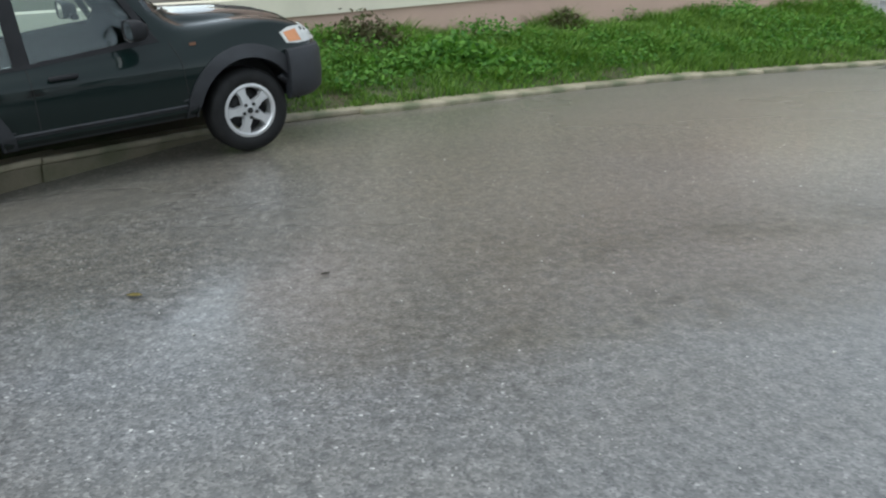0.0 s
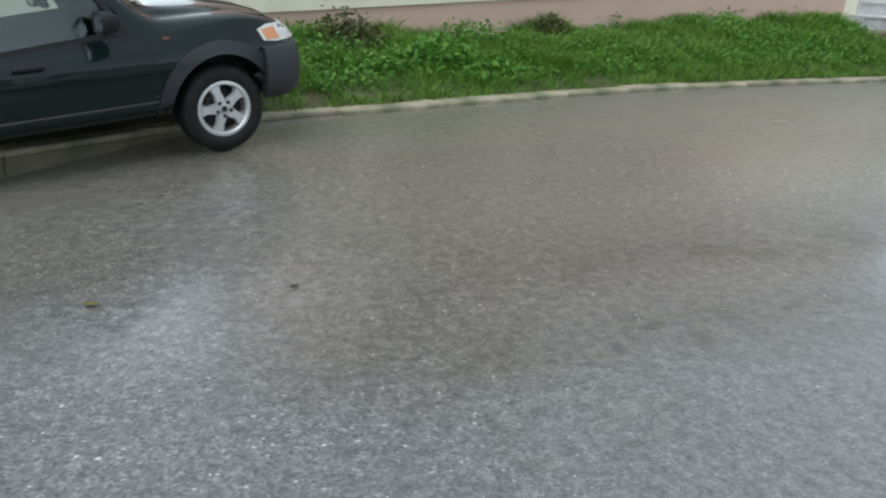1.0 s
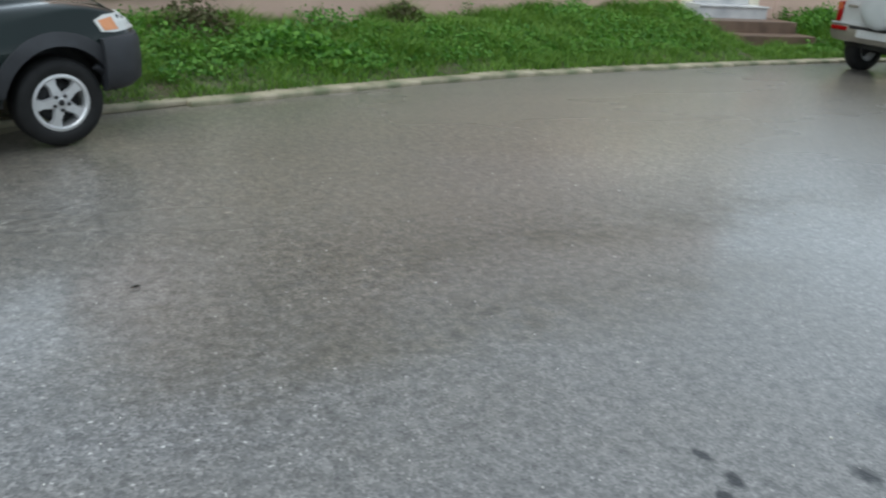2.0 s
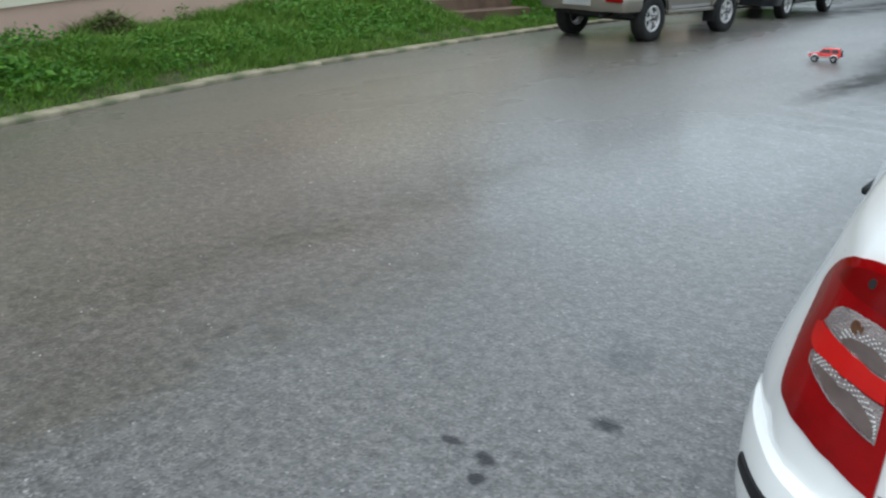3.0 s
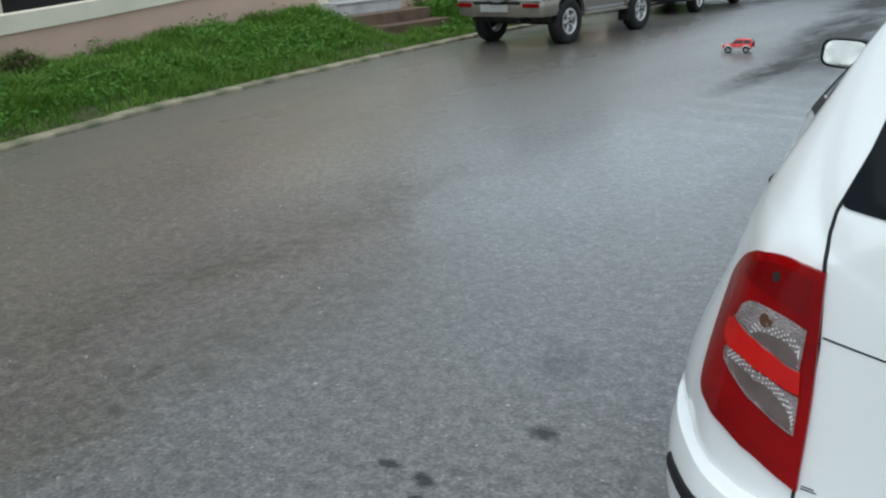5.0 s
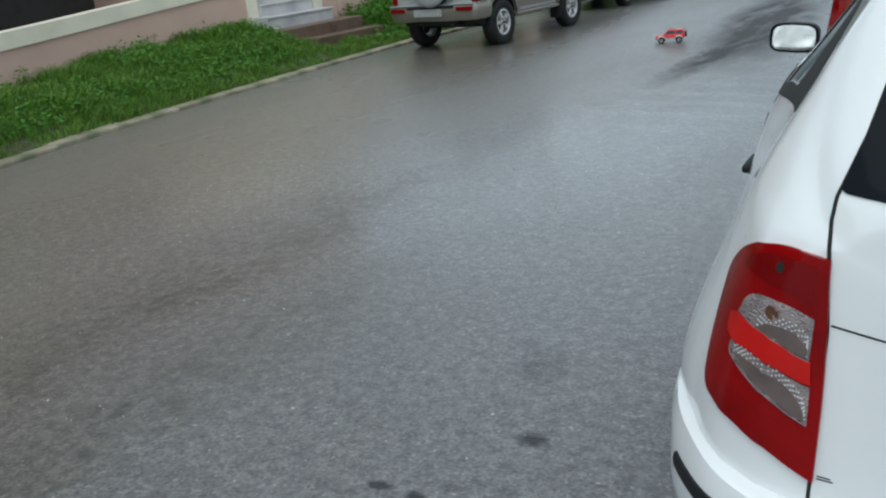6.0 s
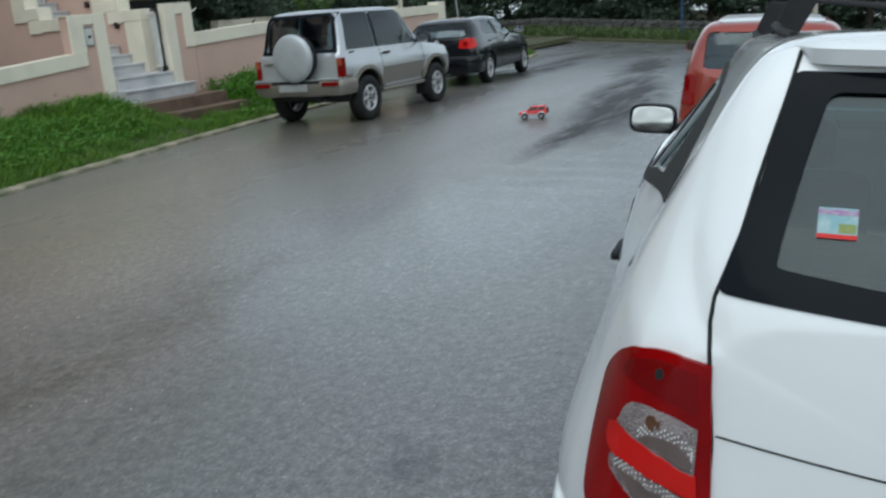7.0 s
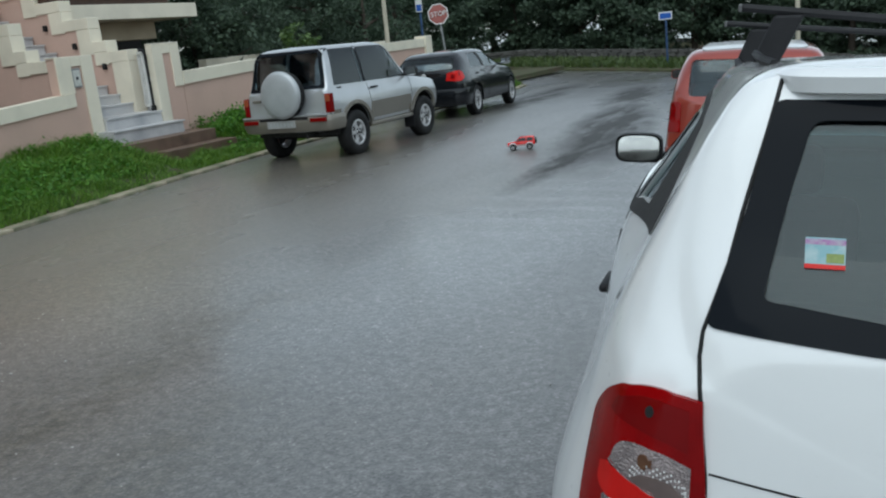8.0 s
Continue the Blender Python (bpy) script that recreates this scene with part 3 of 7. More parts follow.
def patch(tree, outline, origin, ax, ay, offset=0.003, thick=0.004, fine=0.05):
    """A sheet with that outline in the plane of ax and ay, pressed on to the body along the plane's normal."""
    origin, ax, ay = Vector(origin), Vector(ax).normalized(), Vector(ay).normalized()
    d = ax.cross(ay).normalized()
    bm = bmesh.new()
    bm.faces.new([bm.verts.new(origin + ax * u + ay * v) for u, v in outline])
    for axis, k in ((ax, 0), (ay, 1)):
        lo, hi = min(p[k] for p in outline), max(p[k] for p in outline)
        steps = max(1, int((hi - lo) / fine))
        for i in range(1, steps):
            at = lo + (hi - lo) * i / steps
            bmesh.ops.bisect_plane(bm, geom=[*bm.verts, *bm.edges, *bm.faces], dist=0.0002, plane_co=origin + axis * at, plane_no=axis)
    bmesh.ops.remove_doubles(bm, verts=bm.verts, dist=0.0006)
    bmesh.ops.triangulate(bm, faces=bm.faces)
    return press(tree, bm, d, offset, thick)


def side_patch(tree, outline, right, **kw):
    """outline in (y, z), on the car's right or left side."""
    if right:
        return patch(tree, outline, (2.5, 0, 0), (0, 1, 0), (0, 0, 1), **kw)
    return patch(tree, [(-y, z) for y, z in outline], (-2.5, 0, 0), (0, -1, 0), (0, 0, 1), **kw)


def rear_patch(tree, outline, **kw):
    return patch(tree, outline, (0, -2.5, 0), (1, 0, 0), (0, 0, 1), **kw)


def front_patch(tree, outline, y=8.0, **kw):
    return patch(tree, [(-x, z) for x, z in outline], (0, y, 0), (-1, 0, 0), (0, 0, 1), **kw)


WHEELS = {}


def wheel(parent, x, y, r, width, rim_r, spokes, style, steer=0.0):
    """A wheel whose outer side looks away from the car's middle."""
    side = 1 if x > 0 else -1
    key = (r, width, rim_r, spokes, style)
    if key not in WHEELS:
        h = width / 2
        prof = [(rim_r, -h * 0.86), (rim_r + 0.02, -h * 0.97), (r - 0.06, -h), (r - 0.02, -h * 0.9), (r, -h * 0.66), (r, h * 0.66), (r - 0.02, h * 0.9), (r - 0.06, h), (rim_r + 0.02, h * 0.97), (rim_r, h * 0.86)]
        tyre = lathe(prof, 40)
        rim = lathe([(rim_r - 0.005, -h * 0.8), (rim_r + 0.004, -h * 0.86), (rim_r + 0.004, h * 0.86), (rim_r - 0.018, h * 0.9), (rim_r - 0.03, h * 0.8), (rim_r - 0.035, -h * 0.7)], 40)
        out = h * 0.72
        lathe([(0.0001, out - 0.03), (0.055, out - 0.03), (0.062, out), (0.035, out + 0.012), (0.0001, out + 0.014)], 24, rim)
        for k in range(spokes):
            a = 2 * math.pi * (k + 0.25) / spokes
            if style == "star":
                w0, w1, w2 = 0.05, 0.034, 0.062
            elif style == "twin":
                w0, w1, w2 = 0.022, 0.02, 0.026
            else:
                w0, w1, w2 = 0.034, 0.028, 0.036
            tw = (-0.1, 0.1) if style == "twin" else (0.0,)
            for o in tw:
                rot = Matrix.Rotation(a + o, 4, "X")
                vs = []
                for rr, ww, dz in ((0.04, w0, 0.012), (rim_r * 0.6, w1, 0.008), (rim_r - 0.02, w2, 0.0)):
                    vs.append([rim.verts.new(rot @ Vector((out + dz + e, s * ww, rr))) for e, s in ((-0.03, -1), (0.0, -0.72), (0.0, 0.72), (-0.03, 1))])
                for p, q in zip(vs, vs[1:]):
                    for i in range(4):
                        rim.faces.new((p[i], p[(i + 1) % 4], q[(i + 1) % 4], q[i]))
        nuts = bmesh.new()
        for k in range(5):
            a = 2 * math.pi * (k + 0.75) / 5
            c = bmesh.ops.create_cone(nuts, cap_ends=True, segments=8, radius1=0.014, radius2=0.013, depth=0.012)["verts"]
            bmesh.ops.transform(nuts, matrix=Matrix.Translation((out + 0.019, 0.056 * math.cos(a), 0.056 * math.sin(a))) @ Matrix.Rotation(math.pi / 2, 4, "Y"), verts=c)
        lathe([(0.0001, out + 0.010), (0.024, out + 0.010), (0.022, out + 0.02), (0.0001, out + 0.022)], 16, nuts)
        disc = lathe([(0.0001, 0.0), (rim_r * 0.75, 0.0), (rim_r * 0.75, 0.02), (0.0001, 0.02)], 32)
        lathe([(rim_r - 0.03, -h * 0.7), (rim_r - 0.028, -h * 0.7), (rim_r - 0.028, h * 0.3), (rim_r - 0.03, h * 0.3)], 32, disc)
        WHEELS[key] = [mesh_of(b) for b in (disc, tyre, rim, nuts)]
        for me, mt in zip(WHEELS[key], (DISC, TYRE, ALLOY, DISC)):
            me.materials.append(mt)
            me.polygons.foreach_set("use_smooth", [True] * len(me.polygons))
    d, t, rm, nt = WHEELS[key]
    hub = new("wheel", d)
    hub.parent = parent
    hub.matrix_basis = pose(x - side * width / 2, y, r, 0, 0, steer + (0 if side > 0 else 180))
    for nm, me in (("tyre", t), ("rim", rm), ("wheel_nuts", nt)):
        o = new(nm, me)
        o.parent = hub
        md = o.modifiers.new("sharp", "EDGE_SPLIT")
        md.split_angle = radians(38)
    return hub


def arch_liner(parent, y, z, r, x_in, x_out):
    """A dark half tunnel over a wheel."""
    s = 1 if x_out > 0 else -1
    bm = bmesh.new()
    rows = []
    for k in range(17):
        a = math.pi * (0.02 + 0.96 * k / 16)
        rows.append([bm.verts.new((x, y + q * math.cos(a), z + q * math.sin(a))) for x, q in ((x_in, 0.02), (x_in, r), (x_out, r), (x_out, r - 0.012), (x_in + s * 0.012, r - 0.012), (x_in + s * 0.012, 0.02))])
    for a, c in zip(rows, rows[1:]):
        for i in range(6):
            bm.faces.new((a[i], a[(i + 1) % 6], c[(i + 1) % 6], c[i]))
    return part("wheel_arch_liner", bm, DISC, parent)


def seat(parent, x, y, z, w=0.48, bench=False):
    bm = box(x - w / 2, x + w / 2, y, y + 0.48, z, z + 0.2, 0.06)
    box(-w / 2, w / 2, -0.08, 0.06, 0, 0.58, 0.05, bm, pose(x, y, z + 0.15, 12))
    for hx in ((-0.4, 0.4) if bench else (0.0,)):
        box(hx * w - 0.12, hx * w + 0.12, -0.06, 0.04, 0.6, 0.76, 0.035, bm, pose(x, y, z + 0.15, 12))
    return part("seat", bm, SEATCLOTH, parent, smooth=False)


def finish_body(bm, paint_mat, root, label=""):
    ob = part("body", bm, paint_mat, root, label, smooth=True)
    md = ob.modifiers.new("sharp", "EDGE_SPLIT")
    md.split_angle = radians(32)
    return ob


def mirror_part(parent, x, y, z, shell_mat, size=1.0, arm=0.08, tilt=0.0):
    """A door mirror; its glass looks back."""
    s = 1 if x > 0 else -1
    bm = bmesh.new()
    n = 20
    out = [(0.115 * size * math.copysign(abs(math.cos(2 * math.pi * k / n)) ** 0.5, math.cos(2 * math.pi * k / n)), 0.072 * size * math.copysign(abs(math.sin(2 * math.pi * k / n)) ** 0.55, math.sin(2 * math.pi * k / n))) for k in range(n)]
    rows = [[bm.verts.new((x + u * f, y + d, z + v * f)) for u, v in out] for d, f in ((0.0, 0.93), (-0.012, 1.0), (0.03, 1.02), (0.08, 0.9), (0.12, 0.55), (0.13, 0.15))]
    for a, c in zip(rows[1:], rows[2:]):
        for i in range(n):
            bm.faces.new((a[i], a[(i + 1) % n], c[(i + 1) % n], c[i]))
    for i in range(n):
        bm.faces.new((rows[0][i], rows[0][(i + 1) % n], rows[1][(i + 1) % n], rows[1][i]))
    bm.faces.new(rows[0])
    bm.faces.new(rows[-1][::-1])
    box(-0.5, 0.5, -0.02, 0.035, -0.025, 0.02, 0.01, bm, pose(x - s * (0.1 * size + arm / 2), y + 0.05, z - 0.045) @ Matrix.Diagonal((arm + 0.08, 1, 1, 1)))
    ob = part("door_mirror", bm, shell_mat, parent, smooth=True)
    ob.modifiers.new("sharp", "EDGE_SPLIT").split_angle = radians(40)
    g = bmesh.new()
    lean = math.tan(radians(tilt))
    g.faces.new([g.verts.new((x + u * 0.88, y - 0.004 - 0.055 * lean + v * 0.86 * lean, z + v * 0.86)) for u, v in out])
    bmesh.ops.solidify(g, geom=g.faces[:], thickness=0.003)
    part("mirror_glass", g, CHROME, ob)
    return ob


def handle(parent, x, y, z, material, size=1.0):
    s = 1 if x > 0 else -1
    bm = box(-0.012, 0.022, -0.1, 0.1, -0.016, 0.016, 0.01)
    bmesh.ops.transform(bm, matrix=pose(x + s * 0.015 * size, y, z) @ Matrix.Diagonal((s * size, size, size, 1)), verts=bm.verts)
    return part("door_handle", bm, material, parent, smooth=True)


body_bm_hook = []


def car_shell(root, stations, paint_mat, windows, rear_win, front_win, axles, arch_r, wheel_r, half, label="", liner_x=0.42, step=0.07):
    """Body with openings and glass; gives the tree of its outer skin. windows: side outlines (y, z); rear_win, front_win: (x, z)."""
    bm = car_body(stations, step)
    while body_bm_hook:
        body_bm_hook.pop()(bm)
    tree = BVHTree.FromBMesh(bm)
    hollow(bm, 0.028)
    ymid = (stations[0][0] + stations[-1][0]) / 2
    cutters = []
    for o in windows:
        cutters.append(prism_x(o, -2, 2))
    if rear_win:
        cutters.append(prism_y(rear_win, -1.0, 0.75))
    if front_win:
        cutters.append(prism_y(front_win, ymid, 6))
    for y in axles:
        cutters.append(cylinder_x(y, wheel_r, arch_r, liner_x, 2))
        cutters.append(cylinder_x(y, wheel_r, arch_r, -2, -liner_x))
    body = finish_body(cut(bm, cutters), paint_mat, root, label)
    for y in axles:
        for s in (1, -1):
            arch_liner(root, y, wheel_r, arch_r + 0.012, s * liner_x, s * (half - 0.05))
    return tree, body


def windows_glass(root, tree, windows, rear_win, front_win, material, y_front=7.0):
    for o in windows:
        for right in (True, False):
            part("side_window", side_patch(tree, o, right, offset=-0.010, thick=0.004, fine=0.12), material, root).visible_shadow = False
    if rear_win:
        part("rear_window", rear_patch(tree, rear_win, offset=-0.008, thick=0.004, fine=0.1), material, root).visible_shadow = False
    if front_win:
        part("windscreen", front_patch(tree, front_win, y_front, offset=-0.008, thick=0.004, fine=0.1), material, root).visible_shadow = False


def sweep(path, profile, closed=False):
    """A profile of (outwards, z) carried along plan points (x, y)."""
    bm = bmesh.new()
    rows = []
    for i, p in enumerate(path):
        a, c = Vector(path[max(i - 1, 0)]), Vector(path[min(i + 1, len(path) - 1)])
        t = (c - a).normalized()
        nx, ny = t.y, -t.x
        rows.append([bm.verts.new((p[0] + nx * u, p[1] + ny * u, z)) for u, z in profile])
    k = len(profile)
    for a, c in zip(rows, rows[1:]):
        for i in range(k):
            bm.faces.new((a[i], a[(i + 1) % k], c[(i + 1) % k], c[i]))
    bm.faces.new(rows[0][::-1])
    bm.faces.new(rows[-1])
    bmesh.ops.recalc_face_normals(bm, faces=bm.faces)
    return bm


def smooth_path(pts, n=6):
    out = []
    keys = [(i, *p) for i, p in enumerate(pts)]
    for i in range((len(pts) - 1) * n + 1):
        out.append(tuple(spline(keys, i / n)))
    return out


def arc(cy, cz, r, a0, a1, n=18):
    return [(cy + r * math.cos(radians(a0 + (a1 - a0) * k / n)), cz + r * math.sin(radians(a0 + (a1 - a0) * k / n))) for k in range(n + 1)]


def smooth_shade(ob, angle=35):
    ob.data.polygons.foreach_set("use_smooth", [True] * len(ob.data.polygons))
    ob.modifiers.new("sharp", "EDGE_SPLIT").split_angle = radians(angle)
    return ob


# ---- white estate car ----
WHITE = paint("wet_white_car_paint", (0.80, 0.81, 0.81), 0.28, vary=0.05, scale=3, coat=1.0, ramp=(0.68, 0.68, 0.64))
HEAD = 7.0
SHELF = paint("grey_parcel_shelf", (0.03, 0.034, 0.038), 0.9, vary=0.1, scale=2)
GALVDARK = paint("grey_plastic_cap", (0.12, 0.12, 0.12), 0.5, vary=0.2)
DISH = paint("grey_lamp_dish", (0.17, 0.125, 0.115), 0.35, metal=0.2, vary=0.2, scale=20, coat=0.3)
BEAD = paint("bright_lens_bead", (0.62, 0.62, 0.61), 0.15, vary=0.1, scale=20)
AMBERDARK = lens_plastic("brown_bulb_shade", (0.12, 0.06, 0.035))
STICKERBLUE = paint("pale_blue_sticker", (0.16, 0.34, 0.38), 0.5, vary=0.35, scale=40, ramp=(0.42, 0.5, 0.5))
STICKERWHITE = paint("white_sticker_bar", (0.36, 0.36, 0.4), 0.5, vary=0.4, scale=120, ramp=(0.3, 0.1, 0.3))
DIMRED = lens_plastic("dim_red_lens", (0.17, 0.003, 0.004))
PALEAMBER = lens_plastic("pale_amber_lens", (0.62, 0.28, 0.14))
DULLAMBER = lens_plastic("dull_amber_lens", (0.30, 0.07, 0.03))
STICKERGREEN = paint("green_sticker_patch", (0.25, 0.32, 0.08), 0.5, vary=0.3, scale=60)


def surface_line(tree, pts, origin, ax, ay, r=0.0035):
    """A thin dark joint along plane points, pressed on to the body."""
    origin, ax, ay = Vector(origin), Vector(ax), Vector(ay)
    d = ax.cross(ay).normalized()
    out = []
    for i in range(len(pts) - 1):
        a, c = Vector(pts[i]), Vector(pts[i + 1])
        k = max(1, int((c - a).length / 0.01))
        for j in range(k + (i == len(pts) - 2)):
            q = a + (c - a) * j / k
            hit, nor, _, _ = tree.ray_cast(origin + ax * q.x + ay * q.y, -d)
            if hit is not None:
                out.append(hit)
    return tube(out, r, 6)


def side_line(tree, pts, right, r=0.0035):
    return surface_line(tree, pts, (2.5 if right else -2.5, 0, 0), (0, 1, 0) if right else (0, -1, 0), (0, 0, 1), r) if right else surface_line(tree, [(-y, z) for y, z in pts], (-2.5, 0, 0), (0, -1, 0), (0, 0, 1), r)


def rear_line(tree, pts, r=0.0035):
    return surface_line(tree, pts, (0, -2.5, 0), (1, 0, 0), (0, 0, 1), r)


def corner_patch(tree, pts, right, **kw):
    """A sheet on a rear corner; pts: points (x, y, z) of the left corner."""
    s = 1 if right else -1
    ax = Vector((0.8, 0.6 * s, 0))
    out = soft_outline([(0.8 * x - 0.6 * y, z) for x, y, z in pts], 4)
    if right:
        out = [(-u, z) for u, z in out]
    d = ax.cross(Vector((0, 0, 1)))
    return patch(tree, out, d * 2.0, ax, (0, 0, 1), **kw)


def frame_patch(tree, outer, inner, make, fine=0.04, **kw):
    """A band between two outlines of equally many points, as one sheet. make: rear_patch, or a side as (x, right)."""
    if make is rear_patch:
        origin, ax, ay = Vector((0, -2.5, 0)), Vector((1, 0, 0)), Vector((0, 0, 1))
    else:
        origin, ax, ay = Vector((2.5 * make, 0, 0)), Vector((0, 1, 0)), Vector((0, 0, 1))
    d = Vector((0, -1, 0)) if make is rear_patch else Vector((make, 0, 0))
    k = len(outer)
    o, n = [], []
    for i in range(k):
        a, c, e, f = (Vector(q) for q in (outer[i], outer[(i + 1) % k], inner[i], inner[(i + 1) % k]))
        m = max(1, int((c - a).length / fine))
        o += [a + (c - a) * j / m for j in range(m)]
        n += [e + (f - e) * j / m for j in range(m)]
    bm = bmesh.new()
    cross = max(1, min(5, int(max((p - q).length for p, q in zip(o, n)) / fine + 1)))
    rows = [[bm.verts.new(origin + ax * (p.x + (q.x - p.x) * s / cross) + ay * (p.y + (q.y - p.y) * s / cross)) for p, q in zip(o, n)] for s in range(cross + 1)]
    for r, t in zip(rows, rows[1:]):
        for i in range(len(o)):
            j = (i + 1) % len(o)
            bm.faces.new((r[i], r[j], t[j], t[i]))
    return press(tree, bm, d, kw["offset"], kw["thick"])


def dent(bm, centre, r, depth):
    c = Vector(centre)
    bm.normal_update()
    for v in bm.verts:
        d = (v.co - c).length
        if d < r:
            v.co -= v.normal * depth * (0.5 + 0.5 * math.cos(math.pi * d / r))


def white_estate():
    root = thing("white_estate_car", pose(-0.108, 2.165, 0, 0, 0, HEAD) @ pose(-0.8, 0, 0, 0, 4, 0) @ pose(0.8, 0, 0), "white estate car with dented tail and black roof bars, parked roadside", "car")
    tail_part = [(-0.05, 0.32, 0.6, 1.0, 1.13, 0.58, 0.55, 0.47), (-0.02, 0.3, 0.6, 1.02, 1.18, 0.65, 0.605, 0.51), (0.05, 0.28, 0.6, 1.05, 1.29, 0.71, 0.635, 0.535), (0.1, 0.27, 0.6, 1.07, 1.4, 0.735, 0.652, 0.53), (0.15, 0.26, 0.6, 1.08, 1.505, 0.765, 0.668, 0.505), (0.19, 0.26, 0.59, 1.09, 1.55, 0.783, 0.67, 0.488), (0.26, 0.25, 0.58, 1.09, 1.562, 0.808, 0.676, 0.477), (0.36, 0.25, 0.57, 1.09, 1.558, 0.832, 0.683, 0.475), (0.5, 0.25, 0.56, 1.09, 1.549, 0.85, 0.699, 0.492)]
    front_part = [(0.9, 0.25, 0.55, 1.07, 1.528, 0.862, 0.768, 0.535), (1.3, 0.25, 0.55, 1.05, 1.507, 0.866, 0.808, 0.566), (1.8, 0.25, 0.55, 1.03, 1.477, 0.868, 0.828, 0.58), (2.3, 0.25, 0.55, 1.0, 1.43, 0.855, 0.825, 0.57), (2.7, 0.25, 0.55, 0.97, 1.34, 0.847, 0.81, 0.555), (3.15, 0.25, 0.55, 0.93, 1.01, 0.81, 0.72, 0.52), (3.7, 0.25, 0.55, 0.85, 0.9, 0.79, 0.69, 0.48), (3.98, 0.25, 0.55, 0.74, 0.8, 0.72, 0.62, 0.42), (4.1, 0.27, 0.5, 0.62, 0.68, 0.6, 0.52, 0.36)]
    st = tail_part + front_part
    side = [[(0.68, 1.215), (0.85, 1.192), (1.04, 1.15), (1.02, 1.408), (0.87, 1.405), (0.79, 1.39), (0.72, 1.33)], [(1.12, 1.13), (1.92, 1.105), (1.90, 1.38), (1.10, 1.408)], [(2.02, 1.10), (2.90, 1.065), (2.42, 1.32), (2.0, 1.37)]]
    side = [round_outline(o, 0.03, 3) for o in side]
    rear = round_outline([(-0.412, 1.195), (-0.18, 1.17), (0, 1.165), (0.18, 1.17), (0.412, 1.195), (0.378, 1.36), (0.345, 1.488), (-0.345, 1.488), (-0.378, 1.36)], 0.03, 3)
    front = round_outline([(-0.62, 1.06), (0.62, 1.06), (0.48, 1.34), (-0.48, 1.34)], 0.04, 3)
    axles, r = (0.72, 3.18), 0.30
    body_bm_hook.append(lambda bm: (dent(bm, (-0.56, 0.0, 1.10), 0.055, 0.010), dent(bm, (-0.64, 0.06, 1.085), 0.06, -0.005)))
    tree, body = car_shell(root, st, WHITE, side, rear, front, axles, 0.345, r, 0.82, liner_x=0.5, step=0.035)
    windows_glass(root, tree, side, rear, front, TINTED)
    for y in axles:
        for x in (-0.80, 0.80):
            wheel(root, x, y, r, 0.19, 0.19, 5, "star")
    for x in (-0.36, 0.36):
        seat(root, x, 1.75, 0.33)
    seat(root, 0, 0.95, 0.33, 1.2, True)
    part("parcel_shelf", box(-0.56, 0.56, 0.16, 0.95, 0.94, 0.96, 0.008), SHELF, root)
    mirror_part(root, -0.945, 2.47, 1.07, BLACKPLASTIC, 0.87, tilt=6.4)
    mirror_part(root, 0.945, 2.47, 1.07, BLACKPLASTIC, 0.87, tilt=6.4)
    # glass border, hatch gap and crease
    outer = round_outline([(-0.482, 1.158), (-0.24, 1.142), (0, 1.135), (0.24, 1.142), (0.482, 1.158), (0.431, 1.335), (0.394, 1.508), (-0.394, 1.508), (-0.431, 1.335)], 0.015, 3)
    smooth_shade(part("rear_window_border", frame_patch(tree, outer, shrink(rear, 0.012), rear_patch, offset=0.004, thick=0.008, fine=0.03), BLACKGLASS, root, "glossy black rear window border"), 40)
    for s in (1, -1):
        gap = [(s * x, z) for x, z in [(0.466, 0.50), (0.470, 0.90), (0.484, 1.05), (0.489, 1.11), (0.486, 1.15), (0.470, 1.20), (0.453, 1.255), (0.436, 1.335), (0.424, 1.385), (0.404, 1.465), (0.387, 1.54)]]
        part("tailgate_gap", rear_line(tree, gap, 0.004), SEAM, root)
    crease = [(-0.465 + 0.93 * k / 12, 0.875 + 0.04 * (abs(-1 + k / 6.0)) ** 1.5) for k in range(13)]
    part("tailgate_crease", rear_line(tree, crease, 0.0022), SEAM, root)
    # roof-edge spoiler
    lip = smooth_path([(-0.382, 0.21), (-0.35, 0.15), (-0.2, 0.125), (0, 0.12), (0.2, 0.125), (0.35, 0.15), (0.382, 0.21)], 4)
    bm = sweep(lip, [(-0.12, 1.535), (-0.05, 1.560), (0.0, 1.560), (0.018, 1.548), (0.010, 1.522), (-0.04, 1.512), (-0.12, 1.515)])
    smooth_shade(part("roof_spoiler", bm, WHITE, root))
    # lamps
    lamp = [(-0.477, -0.052, 1.042), (-0.535, -0.044, 1.052), (-0.579, -0.026, 1.050), (-0.611, 0.0, 1.036), (-0.645, 0.034, 1.006), (-0.672, 0.066, 0.96), (-0.683, 0.072, 0.909), (-0.690, 0.070, 0.841), (-0.694, 0.062, 0.769), (-0.694, 0.052, 0.715), (-0.686, 0.036, 0.690), (-0.660, 0.0, 0.674), (-0.62, -0.032, 0.655), (-0.563, -0.051, 0.628), (-0.512, -0.054, 0.600), (-0.460, -0.057, 0.576), (-0.461, -0.056, 0.751), (-0.468, -0.055, 0.9)]
    clear_up = [(-0.627, -0.015, 0.902), (-0.620, -0.02, 0.930), (-0.599, -0.029, 0.947), (-0.551, -0.05, 0.946), (-0.492, -0.054, 0.925), (-0.494, -0.055, 0.841), (-0.52, -0.053, 0.848), (-0.567, -0.048, 0.868), (-0.602, -0.03, 0.885)]
